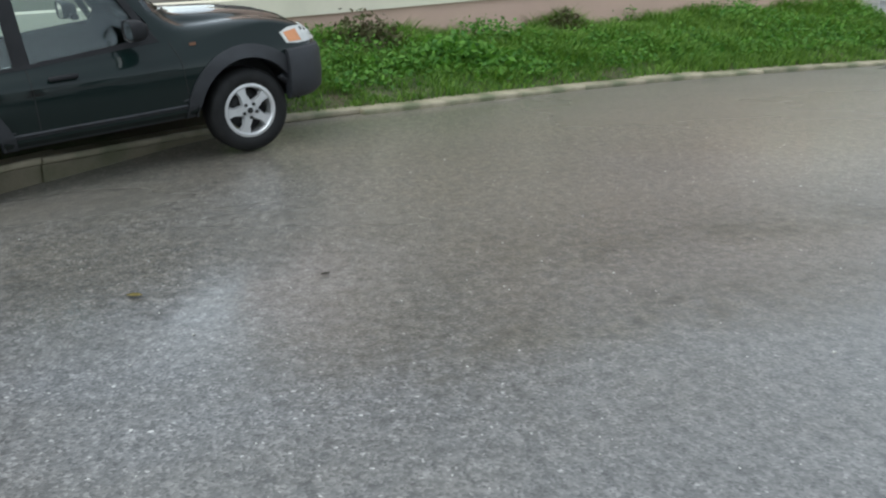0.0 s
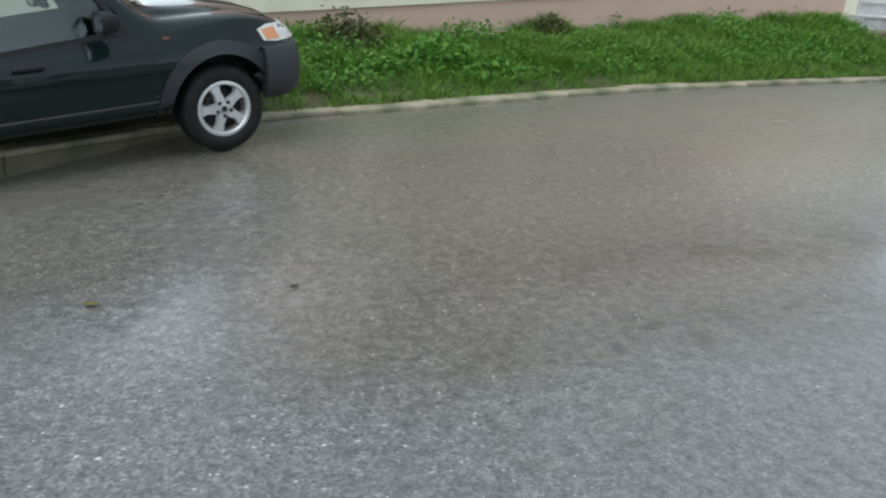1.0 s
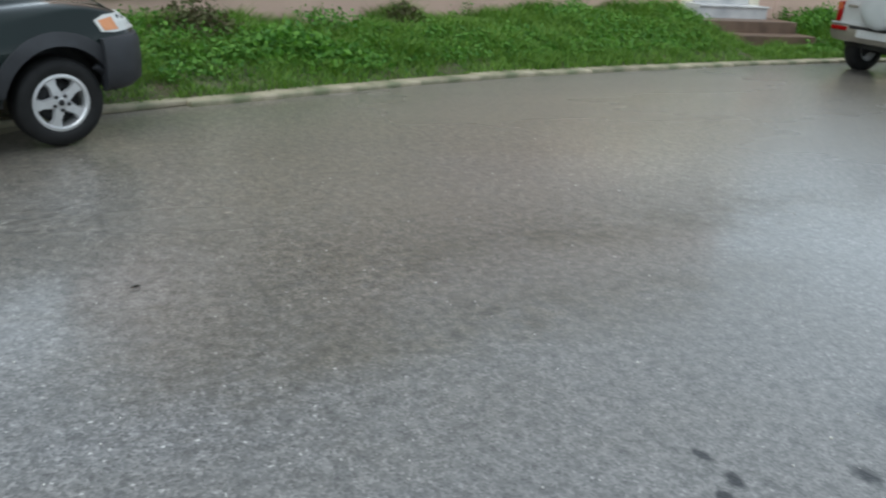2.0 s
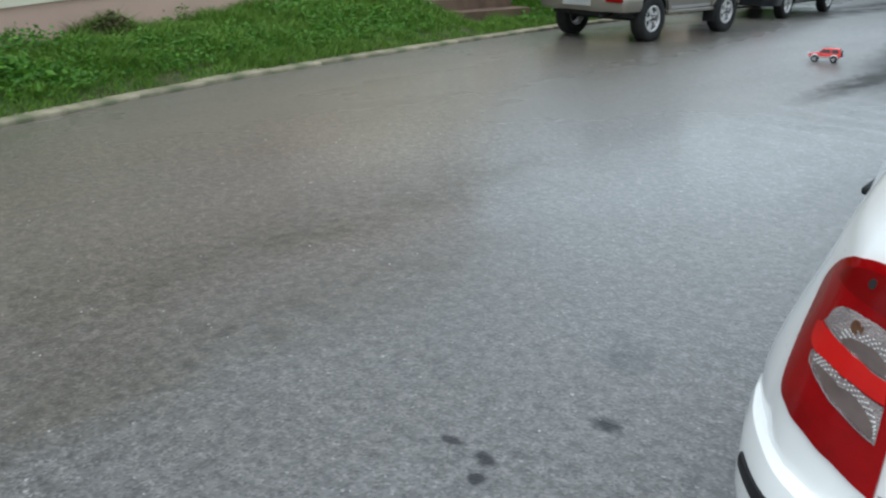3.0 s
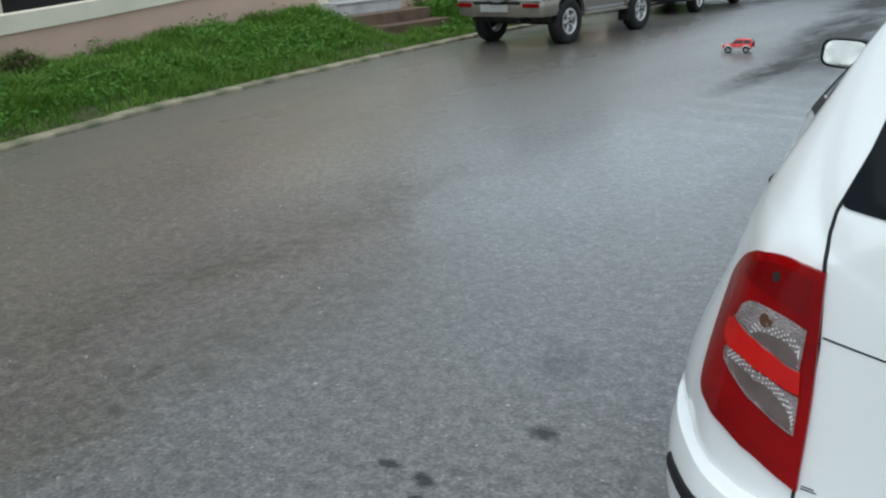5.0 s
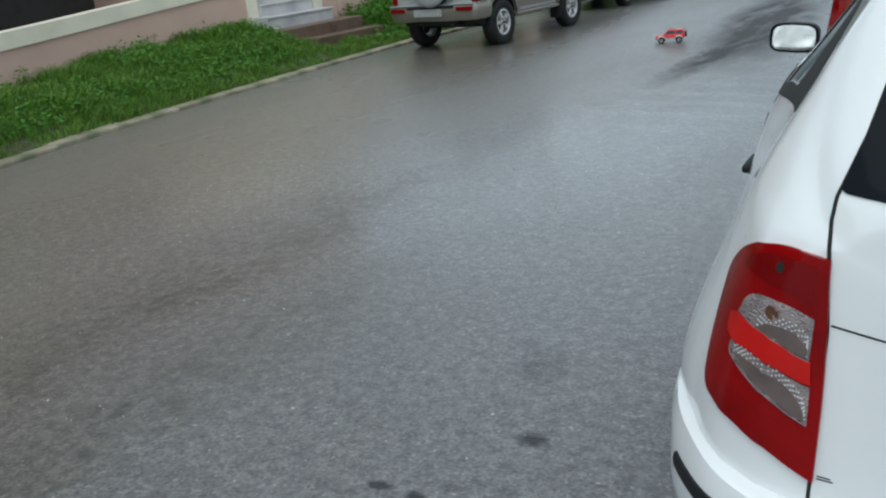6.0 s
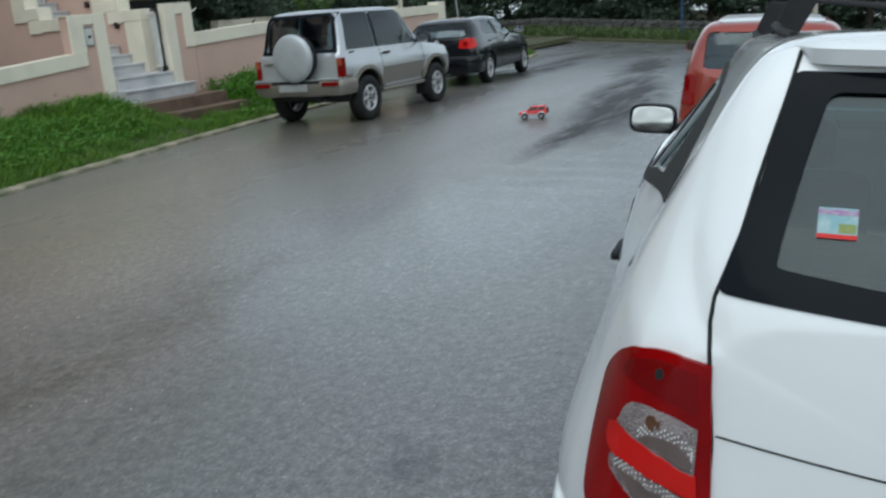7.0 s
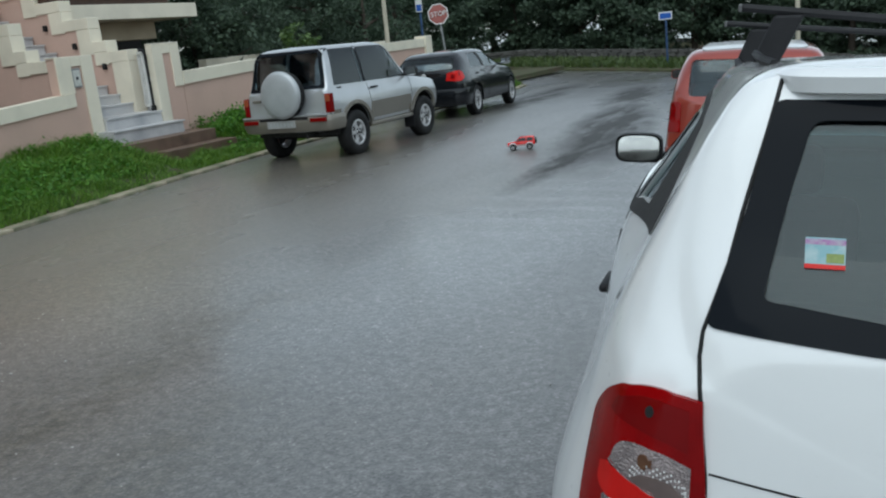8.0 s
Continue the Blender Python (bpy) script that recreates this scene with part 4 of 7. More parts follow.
    band = [(-0.645, 0.003, 0.885), (-0.628, -0.014, 0.893), (-0.602, -0.031, 0.882), (-0.561, -0.05, 0.866), (-0.52, -0.053, 0.846), (-0.490, -0.055, 0.838), (-0.486, -0.056, 0.791), (-0.508, -0.054, 0.795), (-0.555, -0.051, 0.812), (-0.6, -0.034, 0.827), (-0.637, -0.012, 0.836), (-0.648, 0.003, 0.852)]
    clear_low = [(-0.637, -0.012, 0.830), (-0.608, -0.03, 0.824), (-0.555, -0.051, 0.808), (-0.52, -0.053, 0.793), (-0.486, -0.055, 0.784), (-0.484, -0.056, 0.704), (-0.513, -0.054, 0.716), (-0.557, -0.051, 0.742), (-0.599, -0.037, 0.770), (-0.629, -0.022, 0.796), (-0.638, -0.014, 0.815)]
    dish_up = [(-0.592, -0.04, 0.884), (-0.565, -0.05, 0.898), (-0.53, -0.053, 0.892), (-0.500, -0.055, 0.866), (-0.500, -0.055, 0.846), (-0.52, -0.053, 0.852), (-0.56, -0.05, 0.870)]
    dish_low = [(-0.628, -0.018, 0.812), (-0.60, -0.03, 0.806), (-0.555, -0.05, 0.790), (-0.520, -0.053, 0.768), (-0.495, -0.055, 0.735), (-0.490, -0.056, 0.712), (-0.515, -0.054, 0.722), (-0.557, -0.051, 0.748), (-0.597, -0.037, 0.775)]
    shade = [(-0.498, -0.052, 1.026), (-0.535, -0.044, 1.034), (-0.575, -0.026, 1.033), (-0.604, 0.0, 1.018), (-0.622, 0.01, 0.99), (-0.59, -0.02, 0.98), (-0.54, -0.045, 0.968), (-0.498, -0.054, 0.95)]
    bulb = [(-0.566 + 0.016 * math.cos(a), -0.048, 0.922 + 0.014 * math.sin(a)) for a in [k * math.pi / 5 for k in range(10)]]
    dot = [(-0.560 + 0.010 * math.cos(a), -0.045, 1.012 + 0.010 * math.sin(a)) for a in [k * math.pi / 5 for k in range(10)]]
    for right in (False, True):
        unit = part("tail_lamp", corner_patch(tree, lamp, right, offset=0.011, thick=0.016, fine=0.016), REDLENS, root, "large red tail lamp with clear inserts", smooth=False)
        smooth_shade(unit, 50)
        for nm, o, mt, off in (("clear_lens", clear_up, RIBBED, 0.0135), ("clear_lens", clear_low, RIBBED, 0.0135), ("red_band", band, BRIGHTRED, 0.0165), ("reflector", dish_up, DISH, 0.0155), ("reflector", dish_low, DISH, 0.0155), ("dark_segment", shade, DIMRED, 0.0125), ("bulb_shade", bulb, AMBERDARK, 0.0165), ("lamp_mark", dot, SEAM, 0.0128)):
            smooth_shade(part(nm, corner_patch(tree, o, right, offset=off, thick=0.003, fine=0.05 if len(o) == 10 else 0.018), mt, unit), 50)
        for lens_line, rows in ((dish_up[:5], 4), (dish_low[:6], 4)):
            bm = bmesh.new()
            pts = [(0.8 * x - 0.6 * y, z) for x, y, z in lens_line]
            path = smooth_path([(-u, z) if right else (u, z) for u, z in pts], 6)
            ax = Vector((0.8, 0.6 if right else -0.6, 0))
            d = ax.cross(Vector((0, 0, 1)))
            for r in range(rows):
                for i, (u, z) in enumerate(path):
                    hit, nor, _, _ = tree.ray_cast(d * 2.0 + ax * u + Vector((0, 0, z + 0.003 + 0.0052 * r)), -d)
                    if hit is not None and (i + r) % 2 == 0:
                        box(-0.0015, 0.0015, -0.001, 0.001, -0.0015, 0.0015, 0, bm, Matrix.Translation(hit - nor * (-0.0142 if nor.dot(d) > 0 else 0.0142)))
            part("lens_ribs", bm, BEAD, unit)
        for low in (clear_up[5:] + clear_up[:1], clear_low[5:] + clear_low[:1]):
            pts = smooth_path([(x, y, z - 0.002) for x, y, z in low], 5)
            rim = []
            for x, y, z in pts:
                hit, nor, _, _ = tree.find_nearest(Vector((-x if right else x, y, z)))
                out = Vector((0.5 if right else -0.5, -1, 0))
                rim.append(hit + nor * (0.0145 if nor.dot(out) > 0 else -0.0145))
            part("lens_rim", tube(rim, 0.0015, 6), RIBBED, unit)
    # bumper
    plan = [(-0.825, 0.42), (-0.81, 0.28), (-0.775, 0.14), (-0.715, 0.03), (-0.63, -0.06), (-0.50, -0.10), (-0.25, -0.125), (0, -0.13), (0.25, -0.125), (0.50, -0.10), (0.63, -0.06), (0.715, 0.03), (0.775, 0.14), (0.81, 0.28), (0.825, 0.42)]
    bm = sweep(smooth_path(plan, 4), [(-0.10, 1.0), (-0.012, 0.99), (0.006, 0.95), (0.016, 0.80), (0.014, 0.42), (0.0, 0.18), (-0.05, 0.0), (-0.10, 0.0)])
    for v in bm.verts:
        a = min(1.0, abs(v.co.x) / 0.8)
        top = 0.505 + 0.085 * max(0.0, (a - 0.5) * 2) ** 1.3
        v.co.z = 0.24 + (top - 0.24) * v.co.z
    bump = smooth_shade(part("rear_bumper", bm, WHITE, root, "scuffed white rear bumper with black strip"), 45)
    strip = [p for p in smooth_path(plan, 4)[10:-10]]
    smooth_shade(part("rub_strip", sweep(strip, [(0.008, 0.480), (0.022, 0.476), (0.025, 0.460), (0.022, 0.440), (0.008, 0.436)]), BLACKPLASTIC, bump), 45)
    # small dark lettering under the lamp, as bars
    for k, (x0, x1, z) in enumerate(((-0.455, -0.43, 0.588), (-0.455, -0.425, 0.582))):
        part("lettering_bar", rear_patch(tree, [(x0, z), (x1, z), (x1, z + 0.0025), (x0, z + 0.0025)], offset=0.0015, thick=0.001), BARINK, root)
    # sticker inside the rear window
    for nm, z0, z1, mt in (("sticker", 1.257, 1.302, STICKERBLUE), ("sticker_top_bar", 1.291, 1.299, STICKERWHITE), ("sticker_red_bar", 1.257, 1.2635, BRIGHTRED), ("sticker_green_patch", 1.266, 1.279, STICKERGREEN)):
        x0, x1 = (-0.338, -0.278) if "green" not in nm else (-0.306, -0.280)
        part(nm, rear_patch(tree, [(x0, z0), (x1, z0), (x1, z1), (x0, z1)], offset=-0.0045 if nm == "sticker" else -0.0035, thick=0.001), mt, root)
    # side trim: window surround, handles, roof rails and bars
    for s in (1, -1):
        for y, z, x in ((0.98, 0.915, 0.80), (1.66, 0.955, 0.825)):
            handle(root, s * x, y, z, BLACKPLASTIC, 0.75)
        band_o = [(0.35, 1.216), (0.52, 1.197), (0.7, 1.172), (1.1, 1.105), (2.0, 1.07), (2.96, 1.03), (2.46, 1.35), (2.0, 1.405), (1.1, 1.437), (0.82, 1.432), (0.64, 1.405), (0.52, 1.352), (0.43, 1.283)]
        band_i = [(0.67, 1.212), (0.74, 1.202), (0.84, 1.19), (1.1, 1.135), (2.0, 1.10), (2.92, 1.06), (2.42, 1.325), (2.0, 1.38), (1.1, 1.413), (0.86, 1.409), (0.78, 1.395), (0.72, 1.34), (0.68, 1.27)]
        part("window_surround", frame_patch(tree, band_o, band_i, s, offset=0.002, thick=0.004, fine=0.06), SEAM, root)
        for y in (1.07, 1.96):
            part("window_pillar", side_patch(tree, [(y - 0.05, 1.09), (y + 0.05, 1.09), (y + 0.045, 1.38), (y - 0.055, 1.39)], s > 0, offset=0.0015, thick=0.004), BLACKGLASS, root)
        for y in (1.07, 1.97):
            part("door_gap", side_line(tree, [(y, 0.35), (y, 0.7), (y, 1.05)], s > 0), SEAM, root)
    for y, xl, zl, zr, foot_z, thick in ((0.75, -0.478, 1.656, 1.606, 1.535, 0.009), (1.5, -0.548, 1.606, 1.562, 1.475, 0.008)):
        bar = bmesh.new()
        rows = [[bar.verts.new((x, y + dy, z + dz)) for dy, dz in ((-0.02, -thick), (0.02, -thick), (0.024, 0), (0.02, thick), (-0.02, thick), (-0.024, 0))] for x, z in ((xl, zl), (xl + 0.004, zl), (-0.03, zr), (0.25, zr - 0.004), (-xl, zr - 0.01))]
        for p, q in zip(rows, rows[1:]):
            for i in range(6):
                bar.faces.new((p[i], p[(i + 1) % 6], q[(i + 1) % 6], q[i]))
        bar.faces.new(rows[0][::-1])
        bar.faces.new(rows[-1])
        bar = part("roof_bar", bar, BLACKPLASTIC, root, "black steel roof bar")
        part("bar_end_cap", box(xl - 0.008, xl, y - 0.024, y + 0.024, zl - thick, zl + thick, 0.003), GALVDARK, bar)
        for s in (1, -1):
            top = (zl if s < 0 else zr) - 0.012 - 0.006
            base = abs(xl) - 0.055
            foot = prism([(-0.03, 0), (0.03, 0), (0.078, top - foot_z), (0.014, top - foot_z)], 0.06, pose(s * base, y - 0.03, foot_z) @ Matrix.Diagonal((-s, 1, 1, 1)), 0.006)
            foot = part("bar_foot", foot, BLACKPLASTIC, bar)
            part("foot_clamp", tube([(s * (base + 0.02), y - 0.03, foot_z + 0.02), (s * (base + 0.005), y - 0.12, foot_z + 0.012), (s * (base - 0.02), y - 0.2, foot_z + 0.008)], 0.01, 6), BLACKPLASTIC, foot)
    return root, tree


white_estate()

# ---- dark green off-roader ----
GREEN = paint("wet_dark_green_car_paint", (0.003, 0.009, 0.008), 0.3, vary=0.1, scale=2, coat=1.0, ramp=(0.002, 0.005, 0.005), coat_rough=0.03)
GREEN.node_tree.nodes["Principled BSDF"].inputs["Coat IOR"].default_value = 1.32


def green_offroader():
    root = thing("green_offroader", pose(-6.2, -2.67, 0, 0, 0, 17.5) @ pose(0, 3.276, 0, 5.0) @ pose(0, -3.276, 0) @ Matrix.Scale(0.91, 4), "dark green off-road car with grey plastic cladding, parked astride the kerb", "car")
    st = [(0, 0.42, 0.75, 1.05, 1.10, 0.70, 0.66, 0.55), (0.06, 0.40, 0.75, 0.88, 1.45, 0.82, 0.76, 0.60), (0.25, 0.38, 0.75, 0.88, 1.70, 0.87, 0.80, 0.64), (0.6, 0.36, 0.75, 0.88, 1.74, 0.89, 0.81, 0.66), (1.8, 0.36, 0.75, 0.88, 1.75, 0.9, 0.82, 0.66),
          (2.4, 0.36, 0.74, 0.88, 1.70, 0.9, 0.82, 0.65), (2.75, 0.36, 0.74, 0.89, 1.55, 0.9, 0.81, 0.62), (3.25, 0.36, 0.73, 0.93, 1.09, 0.895, 0.80, 0.56), (3.8, 0.38, 0.72, 0.98, 1.04, 0.88, 0.78, 0.52), (4.15, 0.40, 0.70, 0.90, 0.97, 0.82, 0.74, 0.50), (4.3, 0.42, 0.64, 0.80, 0.86, 0.72, 0.66, 0.44), (4.36, 0.45, 0.6, 0.72, 0.76, 0.62, 0.57, 0.38)]
    st = [(0.3 + y * 0.85 if y < 2 else y, *q) for y, *q in st]
    side = [[(0.62, 0.93), (1.05, 0.92), (1.02, 1.60), (0.70, 1.60)], [(1.15, 0.92), (1.98, 0.91), (1.95, 1.62), (1.12, 1.62)], [(2.08, 0.91), (2.88, 0.95), (2.95, 1.06), (2.62, 1.52), (2.36, 1.62), (2.06, 1.62)]]
    side = [round_outline(o, 0.03, 3) for o in side]
    front = round_outline([(-0.68, 1.14), (0.68, 1.14), (0.55, 1.58), (-0.55, 1.58)], 0.04, 3)
    axles, r = (1.38, 3.60), 0.328
    tree, body = car_shell(root, st, GREEN, side, None, front, axles, 0.42, r, 0.9, liner_x=0.52)
    windows_glass(root, tree, side, None, front, GLASS)
    for y in axles:
        for x in (-0.86, 0.86):
            wheel(root, x, y, r, 0.225, 0.212, 5, "star")
    for x in (-0.4, 0.4):
        seat(root, x, 1.9, 0.5)
    seat(root, 0, 1.15, 0.5, 1.15, True)
    for right in (True, False):
        s = 1 if right else -1
        for y in axles:
            outer = arc(y, r, 0.515, 186, -6, 20)
            inner = arc(y, r, 0.415, 186, -6, 20)
            smooth_shade(part("arch_flare", side_patch(tree, outer + inner[::-1], right, offset=0.022, thick=0.03, fine=0.09), GREYPLASTIC, root, "dark grey wheel arch flare"))
        smooth_shade(part("sill_trim", side_patch(tree, [(1.88, 0.365), (3.08, 0.365), (3.10, 0.47), (1.86, 0.47)], right, offset=0.018, thick=0.025, fine=0.2), GREYPLASTIC, root))
        part("door_rub_strip", side_patch(tree, [(1.82, 0.735), (3.06, 0.72), (3.06, 0.745), (1.82, 0.76)], right, offset=0.008, thick=0.012, fine=0.2), GREEN, root)
        for pts in ([(2.05, 0.44), (2.05, 0.7), (2.05, 0.88)], [(3.12, 0.52), (3.10, 0.8), (3.06, 0.93)], [(1.12, 0.86), (1.12, 0.89)]):
            part("door_gap", side_line(tree, pts, right), SEAM, root)
        handle(root, s * 0.886, 2.26, 0.81, BLACKPLASTIC)
        handle(root, s * 0.886, 1.28, 0.81, BLACKPLASTIC)
        mirror_part(root, s * 0.955, 2.74, 1.065, BLACKPLASTIC, 1.0, 0.1)
        part("side_indicator", side_patch(tree, [(3.20, 0.885), (3.25, 0.885), (3.25, 0.905), (3.20, 0.905)], right, offset=0.006, thick=0.008), AMBERDARK, root)
        band_o = [(0.56, 0.895), (1.1, 0.89), (2.0, 0.885), (2.99, 0.94), (2.66, 1.56), (2.36, 1.655), (1.2, 1.66), (0.64, 1.64)]
        band_i = [(0.62, 0.93), (1.1, 0.92), (2.0, 0.91), (2.91, 0.98), (2.62, 1.52), (2.36, 1.62), (1.2, 1.62), (0.70, 1.60)]
        part("window_surround", frame_patch(tree, band_o, band_i, s, offset=0.004, thick=0.006, fine=0.2), BLACKPLASTIC, root)
        for y in (1.10, 2.03):
            part("window_pillar", side_patch(tree, [(y - 0.055, 0.90), (y + 0.055, 0.90), (y + 0.03, 1.63), (y - 0.07, 1.63)], right, offset=0.003, thick=0.005), BLACKPLASTIC, root)
        # lamps at the front corner
        def front_corner(pts, **kw):
            ax = Vector((-0.8, 0.6 * s, 0))
            d = ax.cross(Vector((0, 0, 1)))
            return patch(tree, [(-0.8 * s * x + 0.6 * s * y if s > 0 else 0.8 * x - 0.6 * y, z) for x, y, z in pts], d * 8.0, ax, (0, 0, 1), **kw)
        lamp = [(0.55, 4.28, 0.785), (0.79, 4.05, 0.785), (0.832, 3.97, 0.80), (0.825, 3.965, 0.885), (0.78, 4.03, 0.915), (0.56, 4.24, 0.905)]
        unit = part("headlamp", front_corner(lamp, offset=0.008, thick=0.02, fine=0.05), WHITELENS, root, "clear headlamp with amber indicator")
        part("indicator", front_corner([(0.765, 4.08, 0.80), (0.822, 3.99, 0.805), (0.812, 3.985, 0.88), (0.755, 4.07, 0.892)], offset=0.011, thick=0.004, fine=0.05), PALEAMBER, unit)
    nose = smooth_path([(-0.90, 3.95), (-0.89, 4.08), (-0.82, 4.23), (-0.67, 4.32), (-0.35, 4.38), (0, 4.40), (0.35, 4.38), (0.67, 4.32), (0.82, 4.23), (0.89, 4.08), (0.90, 3.95)], 4)[::-1]
    bm = sweep(nose, [(-0.10, 0.765), (0.0, 0.755), (0.02, 0.71), (0.022, 0.55), (0.01, 0.42), (-0.06, 0.36), (-0.10, 0.36)])
    smooth_shade(part("front_bumper", bm, GREYPLASTIC, root, "dark grey plastic front bumper"), 45)
    tail = smooth_path([(x, y + 0.3) for x, y in [(-0.90, 0.46), (-0.89, 0.2), (-0.80, 0.02), (-0.4, -0.05), (0, -0.06), (0.4, -0.05), (0.80, 0.02), (0.89, 0.2), (0.90, 0.46)]], 4)
    bm = sweep(tail, [(-0.10, 0.74), (0.0, 0.73), (0.02, 0.68), (0.02, 0.5), (-0.06, 0.38), (-0.10, 0.38)])
    smooth_shade(part("rear_bumper", bm, GREYPLASTIC, root, "dark grey plastic rear bumper"), 45)
    for x in (-0.3, 0.25):
        part("wiper", tube([(x, 3.12, 1.16), (x + 0.25, 3.0, 1.25), (x + 0.42, 2.96, 1.28)], 0.008, 6), BLACKPLASTIC, root)
    return root, tree


green_offroader()

# ---- silver short off-roader ----
SPARE = paint("grey_spare_cover", (0.42, 0.44, 0.45), 0.4, metal=0.3, vary=0.1, scale=5, coat=0.5)
SILVER = paint("wet_silver_car_paint", (0.50, 0.515, 0.53), 0.32, metal=0.55, vary=0.06, scale=3, coat=1.0)
WARMGREY = paint("warm_grey_lower_paint", (0.20, 0.182, 0.15), 0.4, metal=0.35, vary=0.12, scale=3, coat=0.6)


def silver_offroader():
    root = thing("silver_offroader", pose(-8.6, 11.62, -0.005, -0.3, 0, 0.3), "silver three-door off-road car with a covered spare wheel on its tail", "car")
    st = [(0, 0.48, 0.80, 1.03, 1.07, 0.72, 0.69, 0.60), (0.05, 0.46, 0.8, 1.04, 1.10, 0.775, 0.735, 0.635), (0.11, 0.44, 0.8, 1.05, 1.34, 0.795, 0.745, 0.63), (0.17, 0.44, 0.8, 1.05, 1.60, 0.80, 0.747, 0.625), (0.22, 0.44, 0.8, 1.05, 1.665, 0.803, 0.748, 0.625), (0.36, 0.43, 0.8, 1.05, 1.69, 0.805, 0.75, 0.63), (1.6, 0.42, 0.8, 1.05, 1.69, 0.805, 0.75, 0.635),
          (1.95, 0.42, 0.8, 1.05, 1.65, 0.805, 0.75, 0.63), (2.25, 0.42, 0.8, 1.04, 1.48, 0.805, 0.75, 0.60), (2.66, 0.42, 0.79, 1.02, 1.10, 0.80, 0.745, 0.56), (3.1, 0.44, 0.78, 0.98, 1.03, 0.795, 0.73, 0.54), (3.4, 0.46, 0.75, 0.93, 0.98, 0.77, 0.71, 0.53), (3.5, 0.5, 0.7, 0.85, 0.9, 0.70, 0.66, 0.48)]
    side = [[(0.22, 1.10), (1.04, 1.09), (1.02, 1.63), (0.32, 1.63)], [(1.10, 1.09), (2.42, 1.075), (2.03, 1.55), (1.90, 1.625), (1.08, 1.63)]]
    side = [round_outline(o, 0.03, 3) for o in side]
    rear = round_outline([(-0.62, 1.12), (0.62, 1.12), (0.56, 1.60), (-0.56, 1.60)], 0.05, 3)
    front = round_outline([(-0.64, 1.12), (0.64, 1.12), (0.54, 1.56), (-0.54, 1.56)], 0.04, 3)
    axles, r = (0.66, 2.86), 0.345
    tree, body = car_shell(root, st, SILVER, side, rear, front, axles, 0.445, r, 0.8, liner_x=0.46)
    windows_glass(root, tree, side[:1], rear, None, PALEGLASS)
    windows_glass(root, tree, side[1:], None, front, GLASS)
    for y in axles:
        for x in (-0.82, 0.82):
            wheel(root, x, y, r, 0.215, 0.195, 5, "plain")
    for x in (-0.36, 0.36):
        seat(root, x, 1.45, 0.42)
    seat(root, 0, 0.55, 0.42, 1.1, True)
    outer = round_outline([(-0.69, 1.075), (0.69, 1.075), (0.612, 1.645), (-0.612, 1.645)], 0.02, 3)
    part("rear_window_border", frame_patch(tree, outer, rear, rear_patch, offset=0.009, thick=0.014, fine=0.06), BLACKGLASS, root, "black rear window border")
    for right in (True, False):
        s = 1 if right else -1
        for y in axles:
            smooth_shade(part("arch_flare", side_patch(tree, arc(y, r, 0.495, 196, -16, 20) + arc(y, r, 0.44, -16, 196, 20), right, offset=0.028, thick=0.034, fine=0.08), WARMGREY, root))
        smooth_shade(part("lower_cladding", side_patch(tree, [(1.09, 0.44), (2.44, 0.44), (2.40, 0.77), (1.13, 0.77)], right, offset=0.012, thick=0.016, fine=0.15), WARMGREY, root, "warm grey lower door cladding"))
        smooth_shade(part("rear_quarter_cladding", side_patch(tree, [(0.03, 0.50), (0.20, 0.50), (0.24, 0.75), (0.03, 0.75)], right, offset=0.012, thick=0.016, fine=0.1), WARMGREY, root))
        smooth_shade(part("sill_step", box(s * 0.74 - 0.07, s * 0.74 + 0.07, 1.08, 2.44, 0.39, 0.45, 0.02), WARMGREY, root))
        part("mud_flap", box(s * 0.72 - 0.1, s * 0.72 + 0.1, 2.42, 2.435, 0.20, 0.5, 0.004), BLACKPLASTIC, root)
        part("door_gap", side_line(tree, [(1.14, 0.5), (1.13, 0.8), (1.12, 1.07)], right), SEAM, root)
        part("door_gap", side_line(tree, [(2.44, 0.55), (2.46, 0.8), (2.48, 1.05)], right), SEAM, root)
        part("window_pillar", side_patch(tree, [(1.035, 1.085), (1.11, 1.085), (1.09, 1.635), (1.015, 1.635)], right, offset=0.003, thick=0.005), BLACKGLASS, root)
        handle(root, s * 0.775, 1.27, 0.985, BLACKPLASTIC)
        part("fuel_mark", side_patch(tree, [(0.28, 1.045), (0.40, 1.045), (0.40, 1.07), (0.28, 1.07)], right, offset=0.004, thick=0.004), SEAM, root)
        mirror_part(root, s * 0.88, 2.32, 1.14, BLACKPLASTIC, 1.1)
        lampbox = part("tail_lamp", box(-0.045, 0.045, -0.02, 0.10, 0.72, 1.0, 0.012, None, pose(s * 0.752, 0.0, 0)), DIMRED, root, "tall red tail lamp with amber top")
        part("indicator", box(-0.041, 0.041, -0.026, 0.09, 0.885, 0.985, 0.008, None, pose(s * 0.755, 0.0, 0)), DULLAMBER, lampbox)
    # back bumper, plate, spare wheel
    tail = smooth_path([(-0.84, 0.28), (-0.835, 0.1), (-0.79, -0.06), (-0.4, -0.11), (0, -0.12), (0.4, -0.11), (0.79, -0.06), (0.835, 0.1), (0.84, 0.28)], 4)
    bm = sweep(tail, [(-0.10, 0.70), (0.0, 0.695), (0.018, 0.67), (0.02, 0.56), (-0.02, 0.47), (-0.10, 0.45)])
    bump = smooth_shade(part("rear_bumper", bm, WARMGREY, root, "warm grey rear bumper with lamps"), 45)
    for x in (-0.62, 0.62):
        part("bumper_lamp", box(x - 0.14, x + 0.14, -0.135, -0.06, 0.605, 0.665, 0.008), DIMRED, bump)
